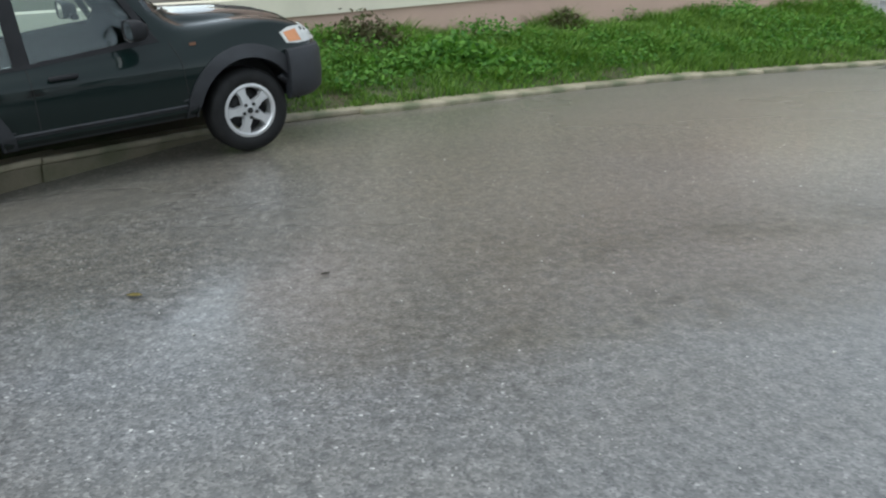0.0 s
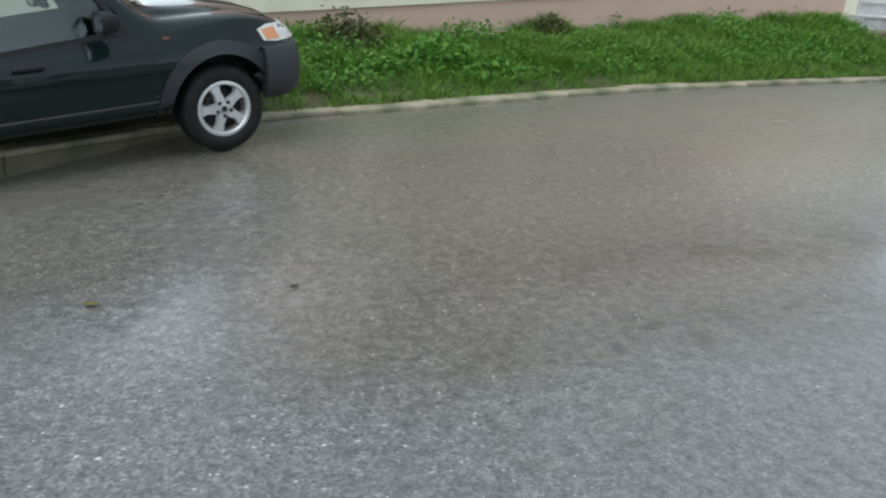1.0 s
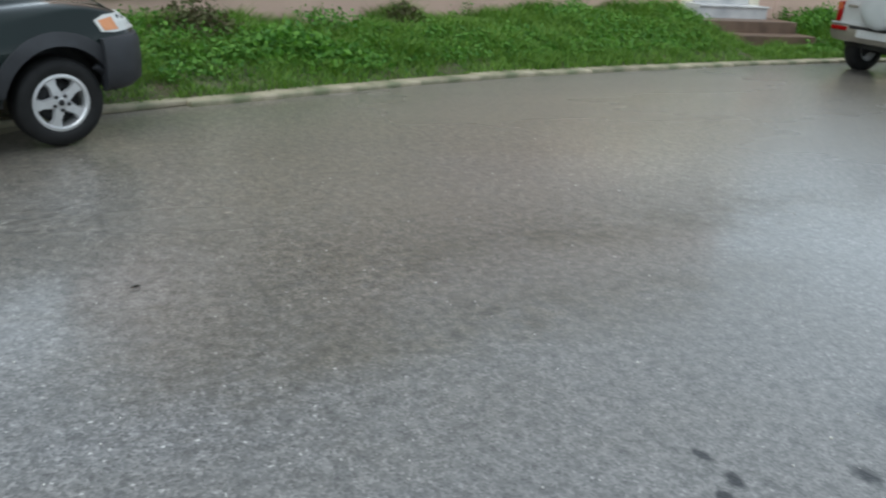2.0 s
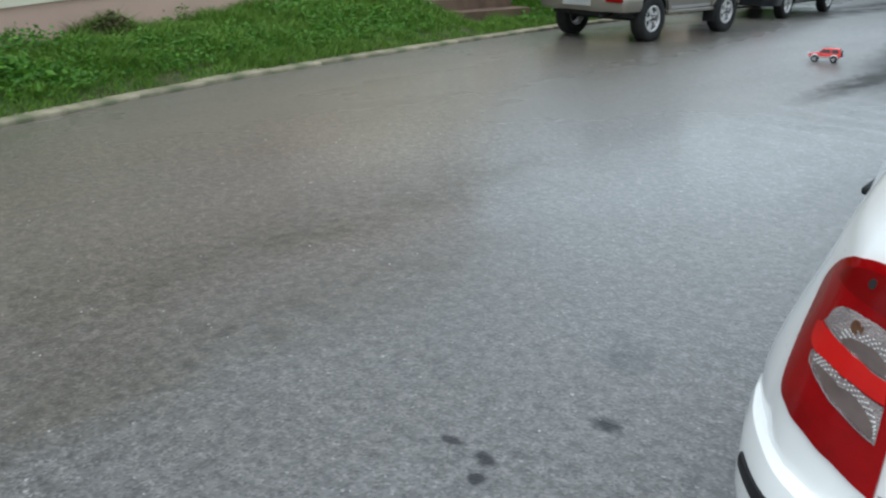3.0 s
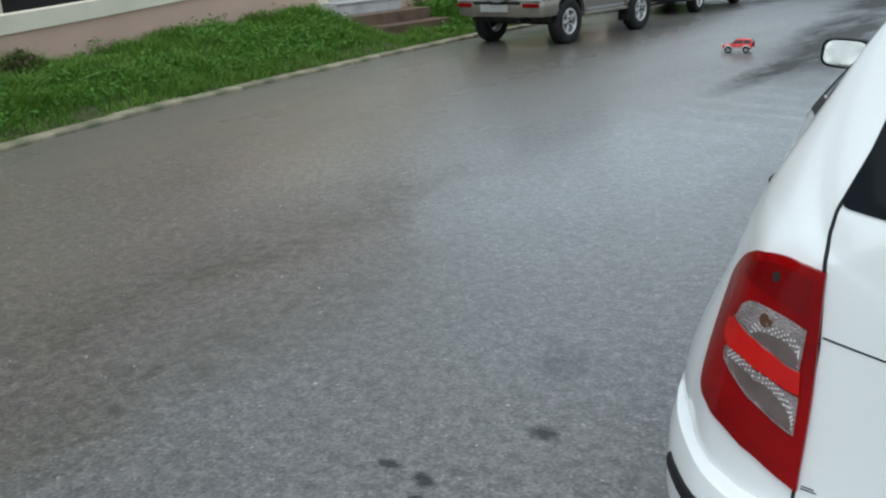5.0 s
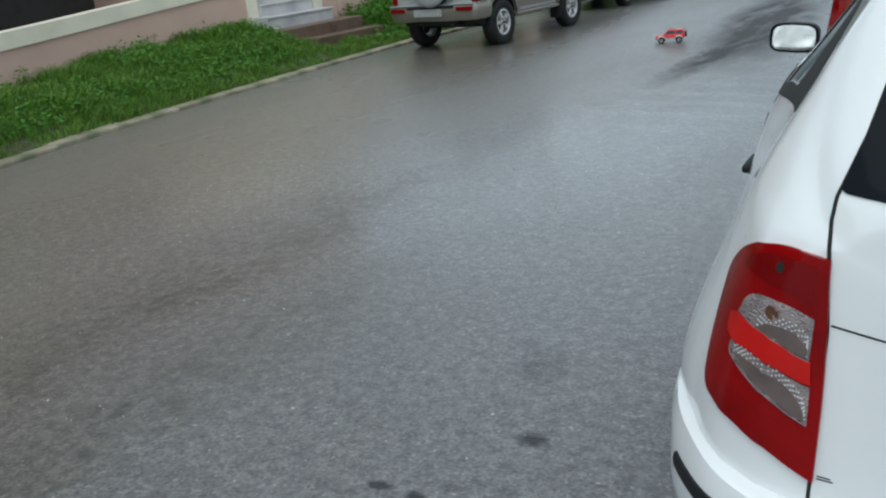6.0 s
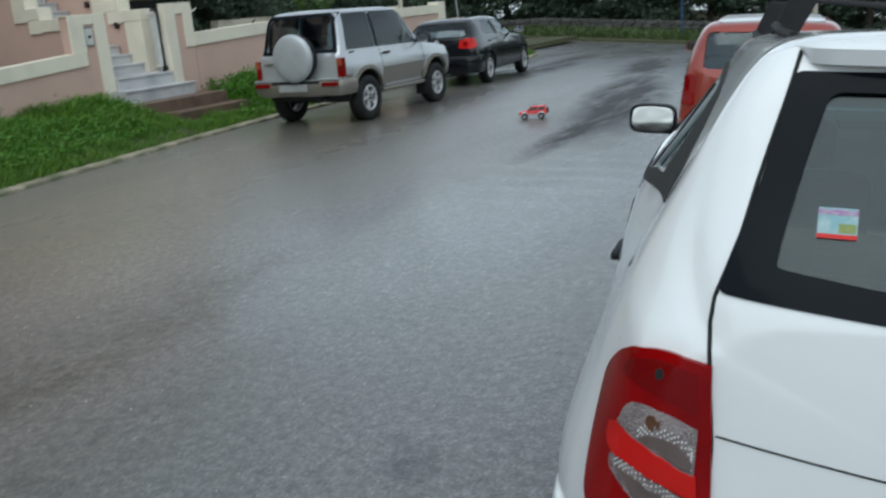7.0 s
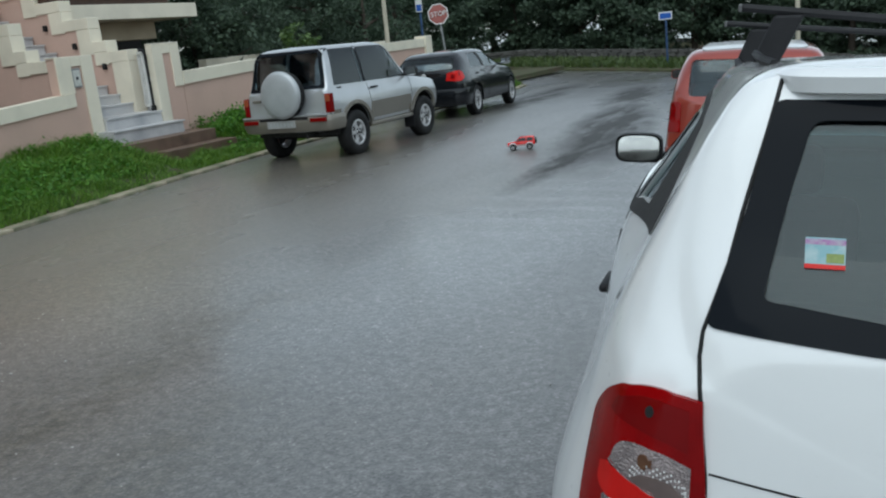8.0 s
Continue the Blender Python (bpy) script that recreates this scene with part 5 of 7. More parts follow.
    part("bumper_lip", box(-0.78, 0.78, -0.125, -0.02, 0.694, 0.716, 0.006), SILVER, bump)
    part("bumper_recess", box(-0.44, 0.44, -0.143, -0.10, 0.65, 0.685, 0.004), BLACKPLASTIC, bump)
    plate = part("number_plate", box(-0.30, 0.22, -0.150, -0.135, 0.535, 0.645, 0.006), PLATE, bump, "white number plate with grey bars")
    for k in range(7):
        x = -0.255 + k * 0.065
        part("plate_bar", box(x, x + 0.04, -0.153, -0.149, 0.56, 0.62), SPARE, plate)
    cover = lathe([(0.0001, -0.075), (0.20, -0.072), (0.30, -0.062), (0.34, -0.04), (0.355, -0.01), (0.35, 0.012), (0.0001, 0.012)], 44)
    bmesh.ops.transform(cover, matrix=pose(0.05, -0.175, 1.03, 0, 0, 90), verts=cover.verts)
    spare = smooth_shade(part("spare_wheel_cover", cover, SPARE, root, "grey spare wheel cover"), 40)
    tyre = lathe([(0.2, -0.07), (0.325, -0.07), (0.342, -0.04), (0.342, 0.04), (0.325, 0.07), (0.2, 0.07)], 36)
    bmesh.ops.transform(tyre, matrix=pose(0.05, -0.09, 1.03, 0, 0, 90), verts=tyre.verts)
    part("spare_tyre", tyre, TYRE, spare)
    part("spare_bracket", box(-0.06, 0.18, -0.06, 0.03, 0.90, 1.12, 0.02), BLACKPLASTIC, root)
    part("tailgate_handle", box(-0.62, -0.46, -0.035, 0.0, 0.93, 0.97, 0.01), WARMGREY, root)
    part("rear_wiper", tube([(0.35, -0.01, 1.10), (0.25, 0.0, 1.2), (0.02, 0.02, 1.27)], 0.009, 6), BLACKPLASTIC, root)
    part("tow_hook", tube([(-0.2, -0.02, 0.46), (-0.2, -0.10, 0.41), (-0.2, -0.02, 0.38)], 0.016, 8), BLACKPLASTIC, root)
    part("exhaust", tube([(0.35, 0.2, 0.40), (0.35, -0.06, 0.38)], 0.03, 10), DISC, root)
    part("rear_axle", tube([(-0.7, axles[0], 0.33), (0.7, axles[0], 0.33)], 0.045, 10), DISC, root)
    part("underbody", box(-0.5, 0.5, 0.2, 3.0, 0.36, 0.46, 0.03), DISC, root)
    return root, tree


silver_offroader()

# ---- black hatchback ----
BLACK = paint("wet_black_car_paint", (0.005, 0.006, 0.008), 0.25, vary=0.1, scale=2, coat=1.0)
BLACK.node_tree.nodes["Principled BSDF"].inputs["Coat IOR"].default_value = 1.36


def black_hatchback():
    root = thing("black_hatchback", pose(-9.09, 16.9, ground_z(-8.9, 17.7), math.degrees(math.asin((ground_z(-9.2, 20.0) - ground_z(-8.9, 17.4)) / 2.6)), 0, 7), "black hatchback with red tail lamps, parked ahead of silver car", "car")
    st = [(0, 0.32, 0.65, 0.93, 0.98, 0.70, 0.66, 0.5), (0.05, 0.3, 0.65, 0.95, 1.06, 0.80, 0.73, 0.55), (0.15, 0.28, 0.65, 0.95, 1.18, 0.83, 0.75, 0.57), (0.35, 0.26, 0.65, 0.95, 1.295, 0.86, 0.77, 0.59), (0.6, 0.25, 0.65, 0.95, 1.345, 0.87, 0.78, 0.6), (1.5, 0.25, 0.62, 0.94, 1.37, 0.88, 0.78, 0.6),
          (2.1, 0.25, 0.62, 0.93, 1.345, 0.88, 0.775, 0.59), (2.5, 0.25, 0.6, 0.92, 1.26, 0.875, 0.77, 0.57), (3.05, 0.25, 0.6, 0.90, 0.99, 0.87, 0.75, 0.53), (3.7, 0.26, 0.58, 0.85, 0.9, 0.84, 0.72, 0.5), (4.05, 0.28, 0.54, 0.74, 0.8, 0.74, 0.64, 0.42), (4.18, 0.3, 0.5, 0.62, 0.68, 0.62, 0.54, 0.36)]
    side = [[(0.72, 1.0), (1.55, 0.98), (1.52, 1.285), (0.95, 1.275)], [(1.64, 0.98), (2.80, 0.955), (2.32, 1.25), (1.62, 1.29)]]
    side = [round_outline(o, 0.03, 3) for o in side]
    rear = round_outline([(-0.62, 1.01), (0.62, 1.01), (0.54, 1.265), (-0.54, 1.265)], 0.05, 3)
    front = round_outline([(-0.64, 1.0), (0.64, 1.0), (0.52, 1.27), (-0.52, 1.27)], 0.04, 3)
    axles, r = (0.85, 3.43), 0.315
    tree, body = car_shell(root, st, BLACK, side, rear, front, axles, 0.355, r, 0.87, liner_x=0.52)
    windows_glass(root, tree, side, rear, front, PALEGLASS)
    for y in axles:
        for x in (-0.85, 0.85):
            wheel(root, x, y, r, 0.205, 0.205, 5, "twin")
    for x in (-0.37, 0.37):
        seat(root, x, 1.7, 0.36)
    seat(root, 0, 0.85, 0.36, 1.2, True)
    for right in (True, False):
        s = 1 if right else -1
        lamp = [(-0.46, 0.0, 0.78), (-0.70, 0.0, 0.76), (-0.80, 0.06, 0.77), (-0.825, 0.16, 0.82), (-0.80, 0.12, 0.93), (-0.70, 0.04, 0.965), (-0.50, 0.0, 0.93)]
        unit = part("tail_lamp", corner_patch(tree, lamp, right, offset=0.008, thick=0.02, fine=0.05), BRIGHTRED, root, "round red tail lamp")
        part("clear_lens", corner_patch(tree, [(-0.62 + 0.045 * math.cos(k * 0.7), 0.0, 0.86 + 0.045 * math.sin(k * 0.7)) for k in range(9)], right, offset=0.011, thick=0.003, fine=0.05), REDLENS, unit)
        mirror_part(root, s * 0.99, 2.55, 1.02, BLACK)
        handle(root, s * 0.845, 1.2, 0.90, BLACK)
        part("window_pillar", side_patch(tree, [(1.54, 0.985), (1.65, 0.985), (1.63, 1.295), (1.51, 1.295)], right, offset=0.002, thick=0.004), BLACKGLASS, root)
        part("door_gap", side_line(tree, [(1.58, 0.36), (1.59, 0.7), (1.59, 0.97)], right), SEAM, root)
    part("badge", lathe([(0.0001, 0), (0.055, 0), (0.05, 0.012), (0.0001, 0.016)], 20), ALLOY, root).matrix_basis = pose(0, -0.02, 0.90, 0, 0, -90)
    tail = smooth_path([(-0.88, 0.42), (-0.875, 0.24), (-0.82, 0.06), (-0.6, -0.04), (0, -0.08), (0.6, -0.04), (0.82, 0.06), (0.875, 0.24), (0.88, 0.42)], 4)
    smooth_shade(part("rear_bumper", sweep(tail, [(-0.1, 0.62), (0.0, 0.61), (0.012, 0.56), (0.01, 0.40), (-0.03, 0.27), (-0.1, 0.26)]), BLACK, root), 45)
    part("rear_wiper", tube([(0.0, -0.0, 1.0), (-0.2, 0.08, 1.09), (-0.38, 0.1, 1.11)], 0.008, 6), BLACKPLASTIC, root)
    return root, tree


black_hatchback()

# ---- orange-red small car ----
ORANGE = paint("wet_orange_red_car_paint", (0.30, 0.04, 0.022), 0.3, metal=0.2, vary=0.08, scale=3, coat=1.0)


# pale paint that stands in for white sky sheen on the orange roof
ROOFSHEEN = paint("pale_roof_sheen", (0.62, 0.62, 0.63), 0.35, metal=0.3, vary=0.08, scale=3, coat=0.6)


def red_car():
    root = thing("orange_red_car", pose(-1.36, 8.4, ground_z(-2.2, 8.8), -1.2, 0, 8) @ pose(-0.8, 0, 0, 0, 3.5, 0) @ pose(0.703, 0, 0) @ Matrix.Diagonal((0.88, 1, 1, 1)), "orange-red small upright car parked ahead of the white estate", "car")
    st = [(0, 0.34, 0.62, 0.98, 1.02, 0.66, 0.62, 0.52), (0.05, 0.3, 0.62, 0.99, 1.26, 0.76, 0.71, 0.56), (0.14, 0.28, 0.62, 0.99, 1.36, 0.79, 0.74, 0.61), (0.35, 0.25, 0.62, 0.99, 1.40, 0.80, 0.75, 0.63), (1.5, 0.25, 0.62, 0.98, 1.42, 0.81, 0.75, 0.63), (1.9, 0.25, 0.6, 0.97, 1.40, 0.81, 0.735, 0.60), (2.2, 0.25, 0.6, 0.96, 1.31, 0.81, 0.73, 0.57), (2.75, 0.25, 0.6, 0.93, 1.0, 0.80, 0.71, 0.5), (3.3, 0.26, 0.56, 0.8, 0.87, 0.75, 0.66, 0.46), (3.5, 0.3, 0.5, 0.66, 0.7, 0.62, 0.54, 0.36)]
    side = [[(0.3, 1.06), (0.85, 1.04), (0.83, 1.33), (0.38, 1.33)], [(0.93, 1.04), (1.55, 1.03), (1.53, 1.34), (0.91, 1.34)], [(1.63, 1.03), (2.5, 1.0), (2.05, 1.30), (1.61, 1.34)]]
    side = [round_outline(o, 0.03, 3) for o in side]
    rear = round_outline([(-0.58, 1.02), (0.58, 1.02), (0.56, 1.32), (-0.56, 1.32)], 0.05, 3)
    front = round_outline([(-0.6, 1.02), (0.6, 1.02), (0.5, 1.32), (-0.5, 1.32)], 0.04, 3)
    axles, r = (0.6, 2.95), 0.29
    tree, body = car_shell(root, st, ORANGE, side, rear, front, axles, 0.33, r, 0.8, liner_x=0.5)
    windows_glass(root, tree, side, rear, front, PALEGLASS)
    for y in axles:
        for x in (-0.78, 0.78):
            wheel(root, x, y, r, 0.18, 0.18, 5, "plain")
    for x in (-0.36, 0.36):
        seat(root, x, 1.4, 0.36)
    seat(root, 0, 0.6, 0.36, 1.15, True)
    for right in (True, False):
        s = 1 if right else -1
        lamp = [(-0.64, 0.0, 0.72), (-0.76, 0.06, 0.72), (-0.775, 0.10, 0.95), (-0.70, 0.03, 0.98), (-0.64, 0.0, 0.96)]
        part("tail_lamp", corner_patch(tree, lamp, right, offset=0.008, thick=0.02, fine=0.05), REDLENS, root)
        mirror_part(root, s * 0.89, 2.25, 1.10, ORANGE, 0.7)
        handle(root, s * 0.785, 1.05, 0.90, ORANGE)
        for y in (0.89, 1.58):
            part("window_pillar", side_patch(tree, [(y - 0.04, 1.03), (y + 0.04, 1.03), (y + 0.03, 1.345), (y - 0.05, 1.345)], right, offset=0.002, thick=0.004), BLACKGLASS, root)
    # thin added sheet that carries the roof's sky sheen as colour
    roof = round_outline([(-0.48, 0.22), (0.48, 0.22), (0.46, 1.75), (-0.46, 1.75)], 0.08, 3)
    smooth_shade(part("roof_panel", patch(tree, roof, (0, 0, 3), (1, 0, 0), (0, 1, 0), offset=0.012, thick=0.014, fine=0.15), ROOFSHEEN, root, "pale sheet standing in for sky sheen on the roof"))
    tail = smooth_path([(-0.81, 0.3), (-0.79, 0.12), (-0.72, 0.0), (0, -0.06), (0.72, 0.0), (0.79, 0.12), (0.81, 0.3)], 4)
    smooth_shade(part("rear_bumper", sweep(tail, [(-0.1, 0.6), (0.0, 0.59), (0.014, 0.54), (0.01, 0.40), (-0.03, 0.28), (-0.1, 0.27)]), ORANGE, root), 45)
    return root, tree


red_car()


# ---- gateway, steps and house ----
GALV = paint("galvanised_steel", (0.35, 0.36, 0.36), 0.5, metal=0.6, vary=0.25, scale=9)
IRON = paint("black_iron", (0.02, 0.02, 0.022), 0.45, metal=0.5, vary=0.3, scale=15)
GATEWHITE = paint("white_gate_paint", (0.72, 0.72, 0.70), 0.4, vary=0.15, scale=6)
PLAQUE = paint("pale_plaque", (0.6, 0.6, 0.56), 0.4, vary=0.2, scale=30)
SHUTTER = paint("brown_shutter", (0.10, 0.055, 0.04), 0.5, vary=0.25, scale=8)


def frame_box(root, y0, y1, z0, z1, proud=0.022):
    """A raised cream band on the street face of the gateway."""
    part("raised_band", box(-12.015, -12.0 + proud, y0, y1, z0, z1, 0.008), CREAM, root)


def gate_piers():
    left = tagged(new("gate_pier"), "tall pink gate pier framed in cream with a small plaque", "gate pier")
    part("shaft", box(-12.22, -12.004, 10.44, 11.13, 0.2, 1.90, 0.006), PINK, left)
    frame_box(left, 10.42, 10.70, 1.34, 1.92)
    frame_box(left, 10.90, 11.14, 0.2, 1.92)
    frame_box(left, 10.702, 10.898, 1.76, 1.92)
    part("top", box(-12.22, -12.018, 10.42, 11.14, 1.902, 1.922, 0.004), CREAM, left)
    f = part("plaque_frame", box(-12.0, -11.975, 10.69, 10.85, 1.43, 1.73, 0.004), GALV, left, "thin framed pale wall plaque")
    part("plaque", box(-11.977, -11.966, 10.708, 10.832, 1.455, 1.70, 0.002), PLAQUE, f)
    part("plaque_bar", box(-11.967, -11.963, 10.74, 10.79, 1.55, 1.60), BARINK, f)
    right = tagged(new("gate_pier"), "pink gate pier with an inverted cream frame beside white steps", "gate pier")
    part("shaft", box(-12.13, -12.004, 12.70, 13.115, 0.2, 1.98, 0.006), PINK, right)
    part("jamb", box(-12.13, -12.017, 12.462, 12.698, 0.5, 1.998, 0.006), CREAM, right)
    frame_box(right, 12.46, 12.70, 0.55, 2.0)
    frame_box(right, 12.702, 12.898, 1.84, 2.0)
    frame_box(right, 12.90, 13.12, 1.25, 2.0)
    part("top", box(-12.13, -11.978, 12.46, 13.12, 2.002, 2.026, 0.006), CREAM, right)


gate_piers()


def entrance_steps():
    root = tagged(new("entrance_steps"), "two timeworn brown steps below white marble treads", "steps", kind="structure")
    for nm, x0, x1, y0, y1, z0, z1, mt in (("brown_step", -11.72, -10.85, 11.3, 13.0, 0.0, 0.28, BROWNSTEP), ("brown_step", -11.9, -11.22, 10.75, 12.9, 0.2, 0.47, BROWNSTEP),
                                           ("marble_step", -12.2, -11.62, 10.98, 12.56, 0.3, 0.68, MARBLE), ("marble_step", -12.8, -11.93, 11.145, 12.395, 0.4, 0.88, MARBLE)):
        part(nm, box(x0, x1, y0, y1, z0, z1 - 0.03 if mt is MARBLE else z1, 0.008), mt, root)
        if mt is MARBLE:
            part("marble_tread", box(x0, x1 + 0.03, y0, y1 + (0.02 if z1 < 0.7 else 0), z1 - 0.029, z1, 0.006), mt, root)
    return root


entrance_steps()


def garden_stairs():
    """The flight behind the gateway climbs away from the street between two stepped parapets."""
    root = tagged(new("garden_stairs"), "white marble stairs between stepped pink and cream parapets", "stairs", kind="structure")
    part("landing", box(-13.2, -12.22, 11.15, 13.6, 0.3, 0.878, 0.01), MARBLE, root)
    for k in range(12):
        x1 = -12.58 - 0.285 * k
        z = 1.055 + 0.168 * k
        part("stair", box(x1 - 0.33, x1, 11.15, 12.398, 0.3, z - 0.032, 0.004), MARBLE, root)
        part("stair_tread", box(x1 - 0.33, x1 + 0.025, 11.15, 12.398, z - 0.03, z, 0.006), MARBLE, root)
    # stepped walls: pink, with a cream band that runs along each step and down its end
    right = [(-12.50, 1.97), (-12.98, 2.17), (-13.33, 2.60), (-13.98, 2.96), (-14.64, 3.33), (-15.3, 3.72), (-16.4, 3.72)]
    left = [(-12.225, 1.90), (-13.22, 2.10), (-13.52, 2.56), (-14.17, 2.94), (-14.87, 3.32), (-15.6, 3.72), (-16.4, 3.72)]
    for y0, y1, steps in ((12.40, 12.64, right), (10.90, 11.148, left)):
        for k, ((xa, z), (xb, _)) in enumerate(zip(steps, steps[1:])):
            leg = min(0.34, xa - xb)
            below = steps[k - 1][1] - 0.22 if k else 0.86
            part("parapet_wall", box(xb, xa - 0.002, y0 + 0.02, y1 - 0.02, 0.3, z - 0.2, 0.0), PINK, root)
            part("parapet_coping", box(xb - 0.02, xa, y0 - 0.012, y1 + 0.012, z - 0.199, z, 0.012), CREAM, root)
            part("parapet_leg", box(xa - (0.42 if k == 0 else leg), xa + 0.002, y0 - 0.010, y1 + 0.010, below, z - 0.2, 0.008), CREAM, root)
    for x, z in ((-13.1, 1.72), (-13.77, 2.13), (-14.45, 2.51)):
        lamp = part("wall_lamp", box(x - 0.035, x + 0.035, 12.35, 12.42, z - 0.055, z + 0.055, 0.012), IRON, root, "small black stair lamp")
    return root


garden_stairs()


def garden_gate():
    root = thing("garden_gate", pose(-12.16, 12.41, 0.88, 0, 0, 0), "narrow white iron garden gate standing open", "gate")
    leaf = pose(0, 0, 0, 0, 0, -30)
    part("gate_post", tube([(0.05, 0.0, 0), (0.05, 0.0, 0.98), (0.03, -0.02, 1.04), (-0.03, -0.06, 1.07)], 0.024, 10), IRON, root)
    part("gate_foot", box(0.015, 0.085, -0.035, 0.035, 0.0, 0.09, 0.008), IRON, root)
    for nm, m in (("gate_stile", box(-0.60, -0.555, -0.02, 0.02, 0.03, 1.05, 0.005, None, leaf)), ("gate_stile", box(-0.05, -0.005, -0.02, 0.02, 0.03, 1.05, 0.005, None, leaf)), ("gate_rail", box(-0.56, -0.05, -0.015, 0.015, 0.06, 0.11, 0.005, None, leaf)), ("gate_rail", box(-0.56, -0.05, -0.015, 0.015, 0.98, 1.03, 0.005, None, leaf))):
        part(nm, m, GATEWHITE, root)
    for k in range(5):
        part("gate_bar", box(-0.49 + k * 0.09, -0.47 + k * 0.09, -0.008, 0.008, 0.1, 0.985, 0.0, None, leaf), GATEWHITE, root)
    return root


garden_gate()


# beige taken darker, so the shade below the slab is in the colour
BEIGE = paint("shaded_beige_render", (0.42, 0.35, 0.25), 0.8, vary=0.14, scale=1.8, bump=0.2, bump_scale=200)


def house():
    root = tagged(new("house"), "pink rendered house with cream balconies over a dark ground floor", "house", kind="structure")
    # upper floor over a shaded ground floor; its front faces the street and turns with the wall
    for (xa, ya), (xb, yb) in (((-7.2, -12.0), (-12.1, -2.1)), ((-13.6, 2.7), (-14.6, 7.2))):
        d = Vector((xb - xa, yb - ya, 0))
        ln = d.length
        m = Matrix.Translation((xa, ya, 0)) @ Matrix.Rotation(math.atan2(d.y, d.x), 4, "Z")
        part("upper_wall", box(0, ln, 0.2, 6, 2.95, 6.4, 0, None, m), PINK, root)
        # the shade below the balcony is in this wall's dark colour
        part("ground_floor_wall", box(0, ln, 2.4, 6, 0.0, 2.7, 0, None, m), SHADEWALL, root)
        slab = part("balcony_slab", box(-0.2, ln + 0.1, -0.75, 6, 2.7, 2.95, 0.01, None, m), CREAM, root)
        part("balcony_parapet", box(-0.2, ln + 0.1, -0.75, -0.6, 2.952, 3.75, 0.0, None, m), PINK, root)
        part("balcony_coping", box(-0.22, ln + 0.12, -0.79, -0.56, 3.752, 3.9, 0.01, None, m), CREAM, root)
        part("eaves", box(-0.4, ln + 0.3, -0.5, 6.3, 6.402, 6.6, 0.02, None, m), CREAM, root)
        k = 0
        x = 0.6
        while x < ln - 0.5:
            part("column", box(x, x + 0.3, -0.1, 0.2, 0.0, 2.698, 0.01, None, m), CREAM, root)
            if x + 2.2 < ln:
                w = part("window", box(x + 0.9, x + 2.1, 0.12, 0.19, 3.5, 5.4, 0.0, None, m), BLACKGLASS, root)
                part("shutter", box(x + 0.5, x + 0.88, 0.13, 0.185, 3.45, 5.45, 0.006, None, m), SHUTTER, w)
                part("shutter", box(x + 2.12, x + 2.5, 0.13, 0.185, 3.45, 5.45, 0.006, None, m), SHUTTER, w)
            x += 3.1
    # the wing behind the gateway, with its jutting slab
    part("wing_slab", box(-18.5, -14.1, 12.45, 16.1, 2.60, 2.89, 0.01), CREAM, root)
    part("wing_recess", box(-18.0, -14.4, 12.5, 15.6, 2.892, 3.05, 0.0), SHUTTER, root)
    part("wing_parapet", box(-18.0, -14.2, 12.45, 15.8, 3.052, 3.9, 0.01), CREAM, root)
    part("wing_wall", box(-19.0, -16.4, 7.3, 16.6, 0.0, 2.598, 0.0), SHADEWALL, root)
    part("wing_upper", box(-19.0, -15.6, 7.3, 16.6, 2.9, 6.2, 0.0), PINK, root)
    part("wing_lintel", box(-15.2, -14.85, 13.0, 15.55, 2.22, 2.598, 0.01), BEIGE, root)
    part("wing_column", box(-16.38, -16.0, 14.9, 15.2, 0.0, 2.598, 0.01), PINK, root)
    return root


house()


def yard_clutter():
    """Dim things in the yard behind the wall: a covered scooter, pots, a drum."""
    cover = paint("grey_tarpaulin", (0.13, 0.115, 0.10), 0.7, vary=0.4, scale=5)
    clay = paint("terracotta", (0.25, 0.10, 0.06), 0.8, vary=0.3, scale=8)
    bm = bmesh.new()
    bmesh.ops.create_icosphere(bm, subdivisions=4, radius=1)
    for v in bm.verts:
        v.co = Vector((v.co.x * 0.95, v.co.y * 0.42, max(-0.55, v.co.z) * 0.55 + 0.12 * v.co.x * v.co.x))
        v.co += v.co.normalized() * 0.10 * noise.noise(v.co * 2.6)
    ob = tagged(link("covered_scooter", bm, cover, smooth=True), "grey tarpaulin thrown over a scooter in the yard", "scooter")
    ob.matrix_world = pose(-10.35, 0.55, 0.62, 0, 0, 120)
    for x, y, s in ((-10.9, 1.7, 1.0), (-11.3, 2.6, 0.8)):
        prof = [(0.0001, 0.0), (0.16, 0.0), (0.21, 0.34), (0.23, 0.34), (0.23, 0.40), (0.19, 0.40), (0.17, 0.34), (0.0001, 0.33)]
        p = tagged(link("plant_pot", lathe(prof, 24, None, "Z"), clay, smooth=False), "terracotta plant pot on a low ledge", "plant pot", "yard pots")
        p.matrix_world = pose(x, y, 0.36) @ Matrix.Diagonal((s * 1.3, s * 1.3, s * 1.3, 1))
    tagged(link("yard_ground", box(-30, -12.25, -9, 34, -0.1, 0.06), SOIL), "bare damp yard ground behind the wall", "ground", kind="structure")
    tagged(link("yard_terrace", prism([(-9.2, 0), (0.0, 0), (0, 0.3), (-9.2, 0.3)], 1.8, pose(-10.95, 1.0, 0.0, 0, 0, -63.5)), BROWNSTEP), "raised paved terrace in the yard", "terrace", kind="structure")


yard_clutter()


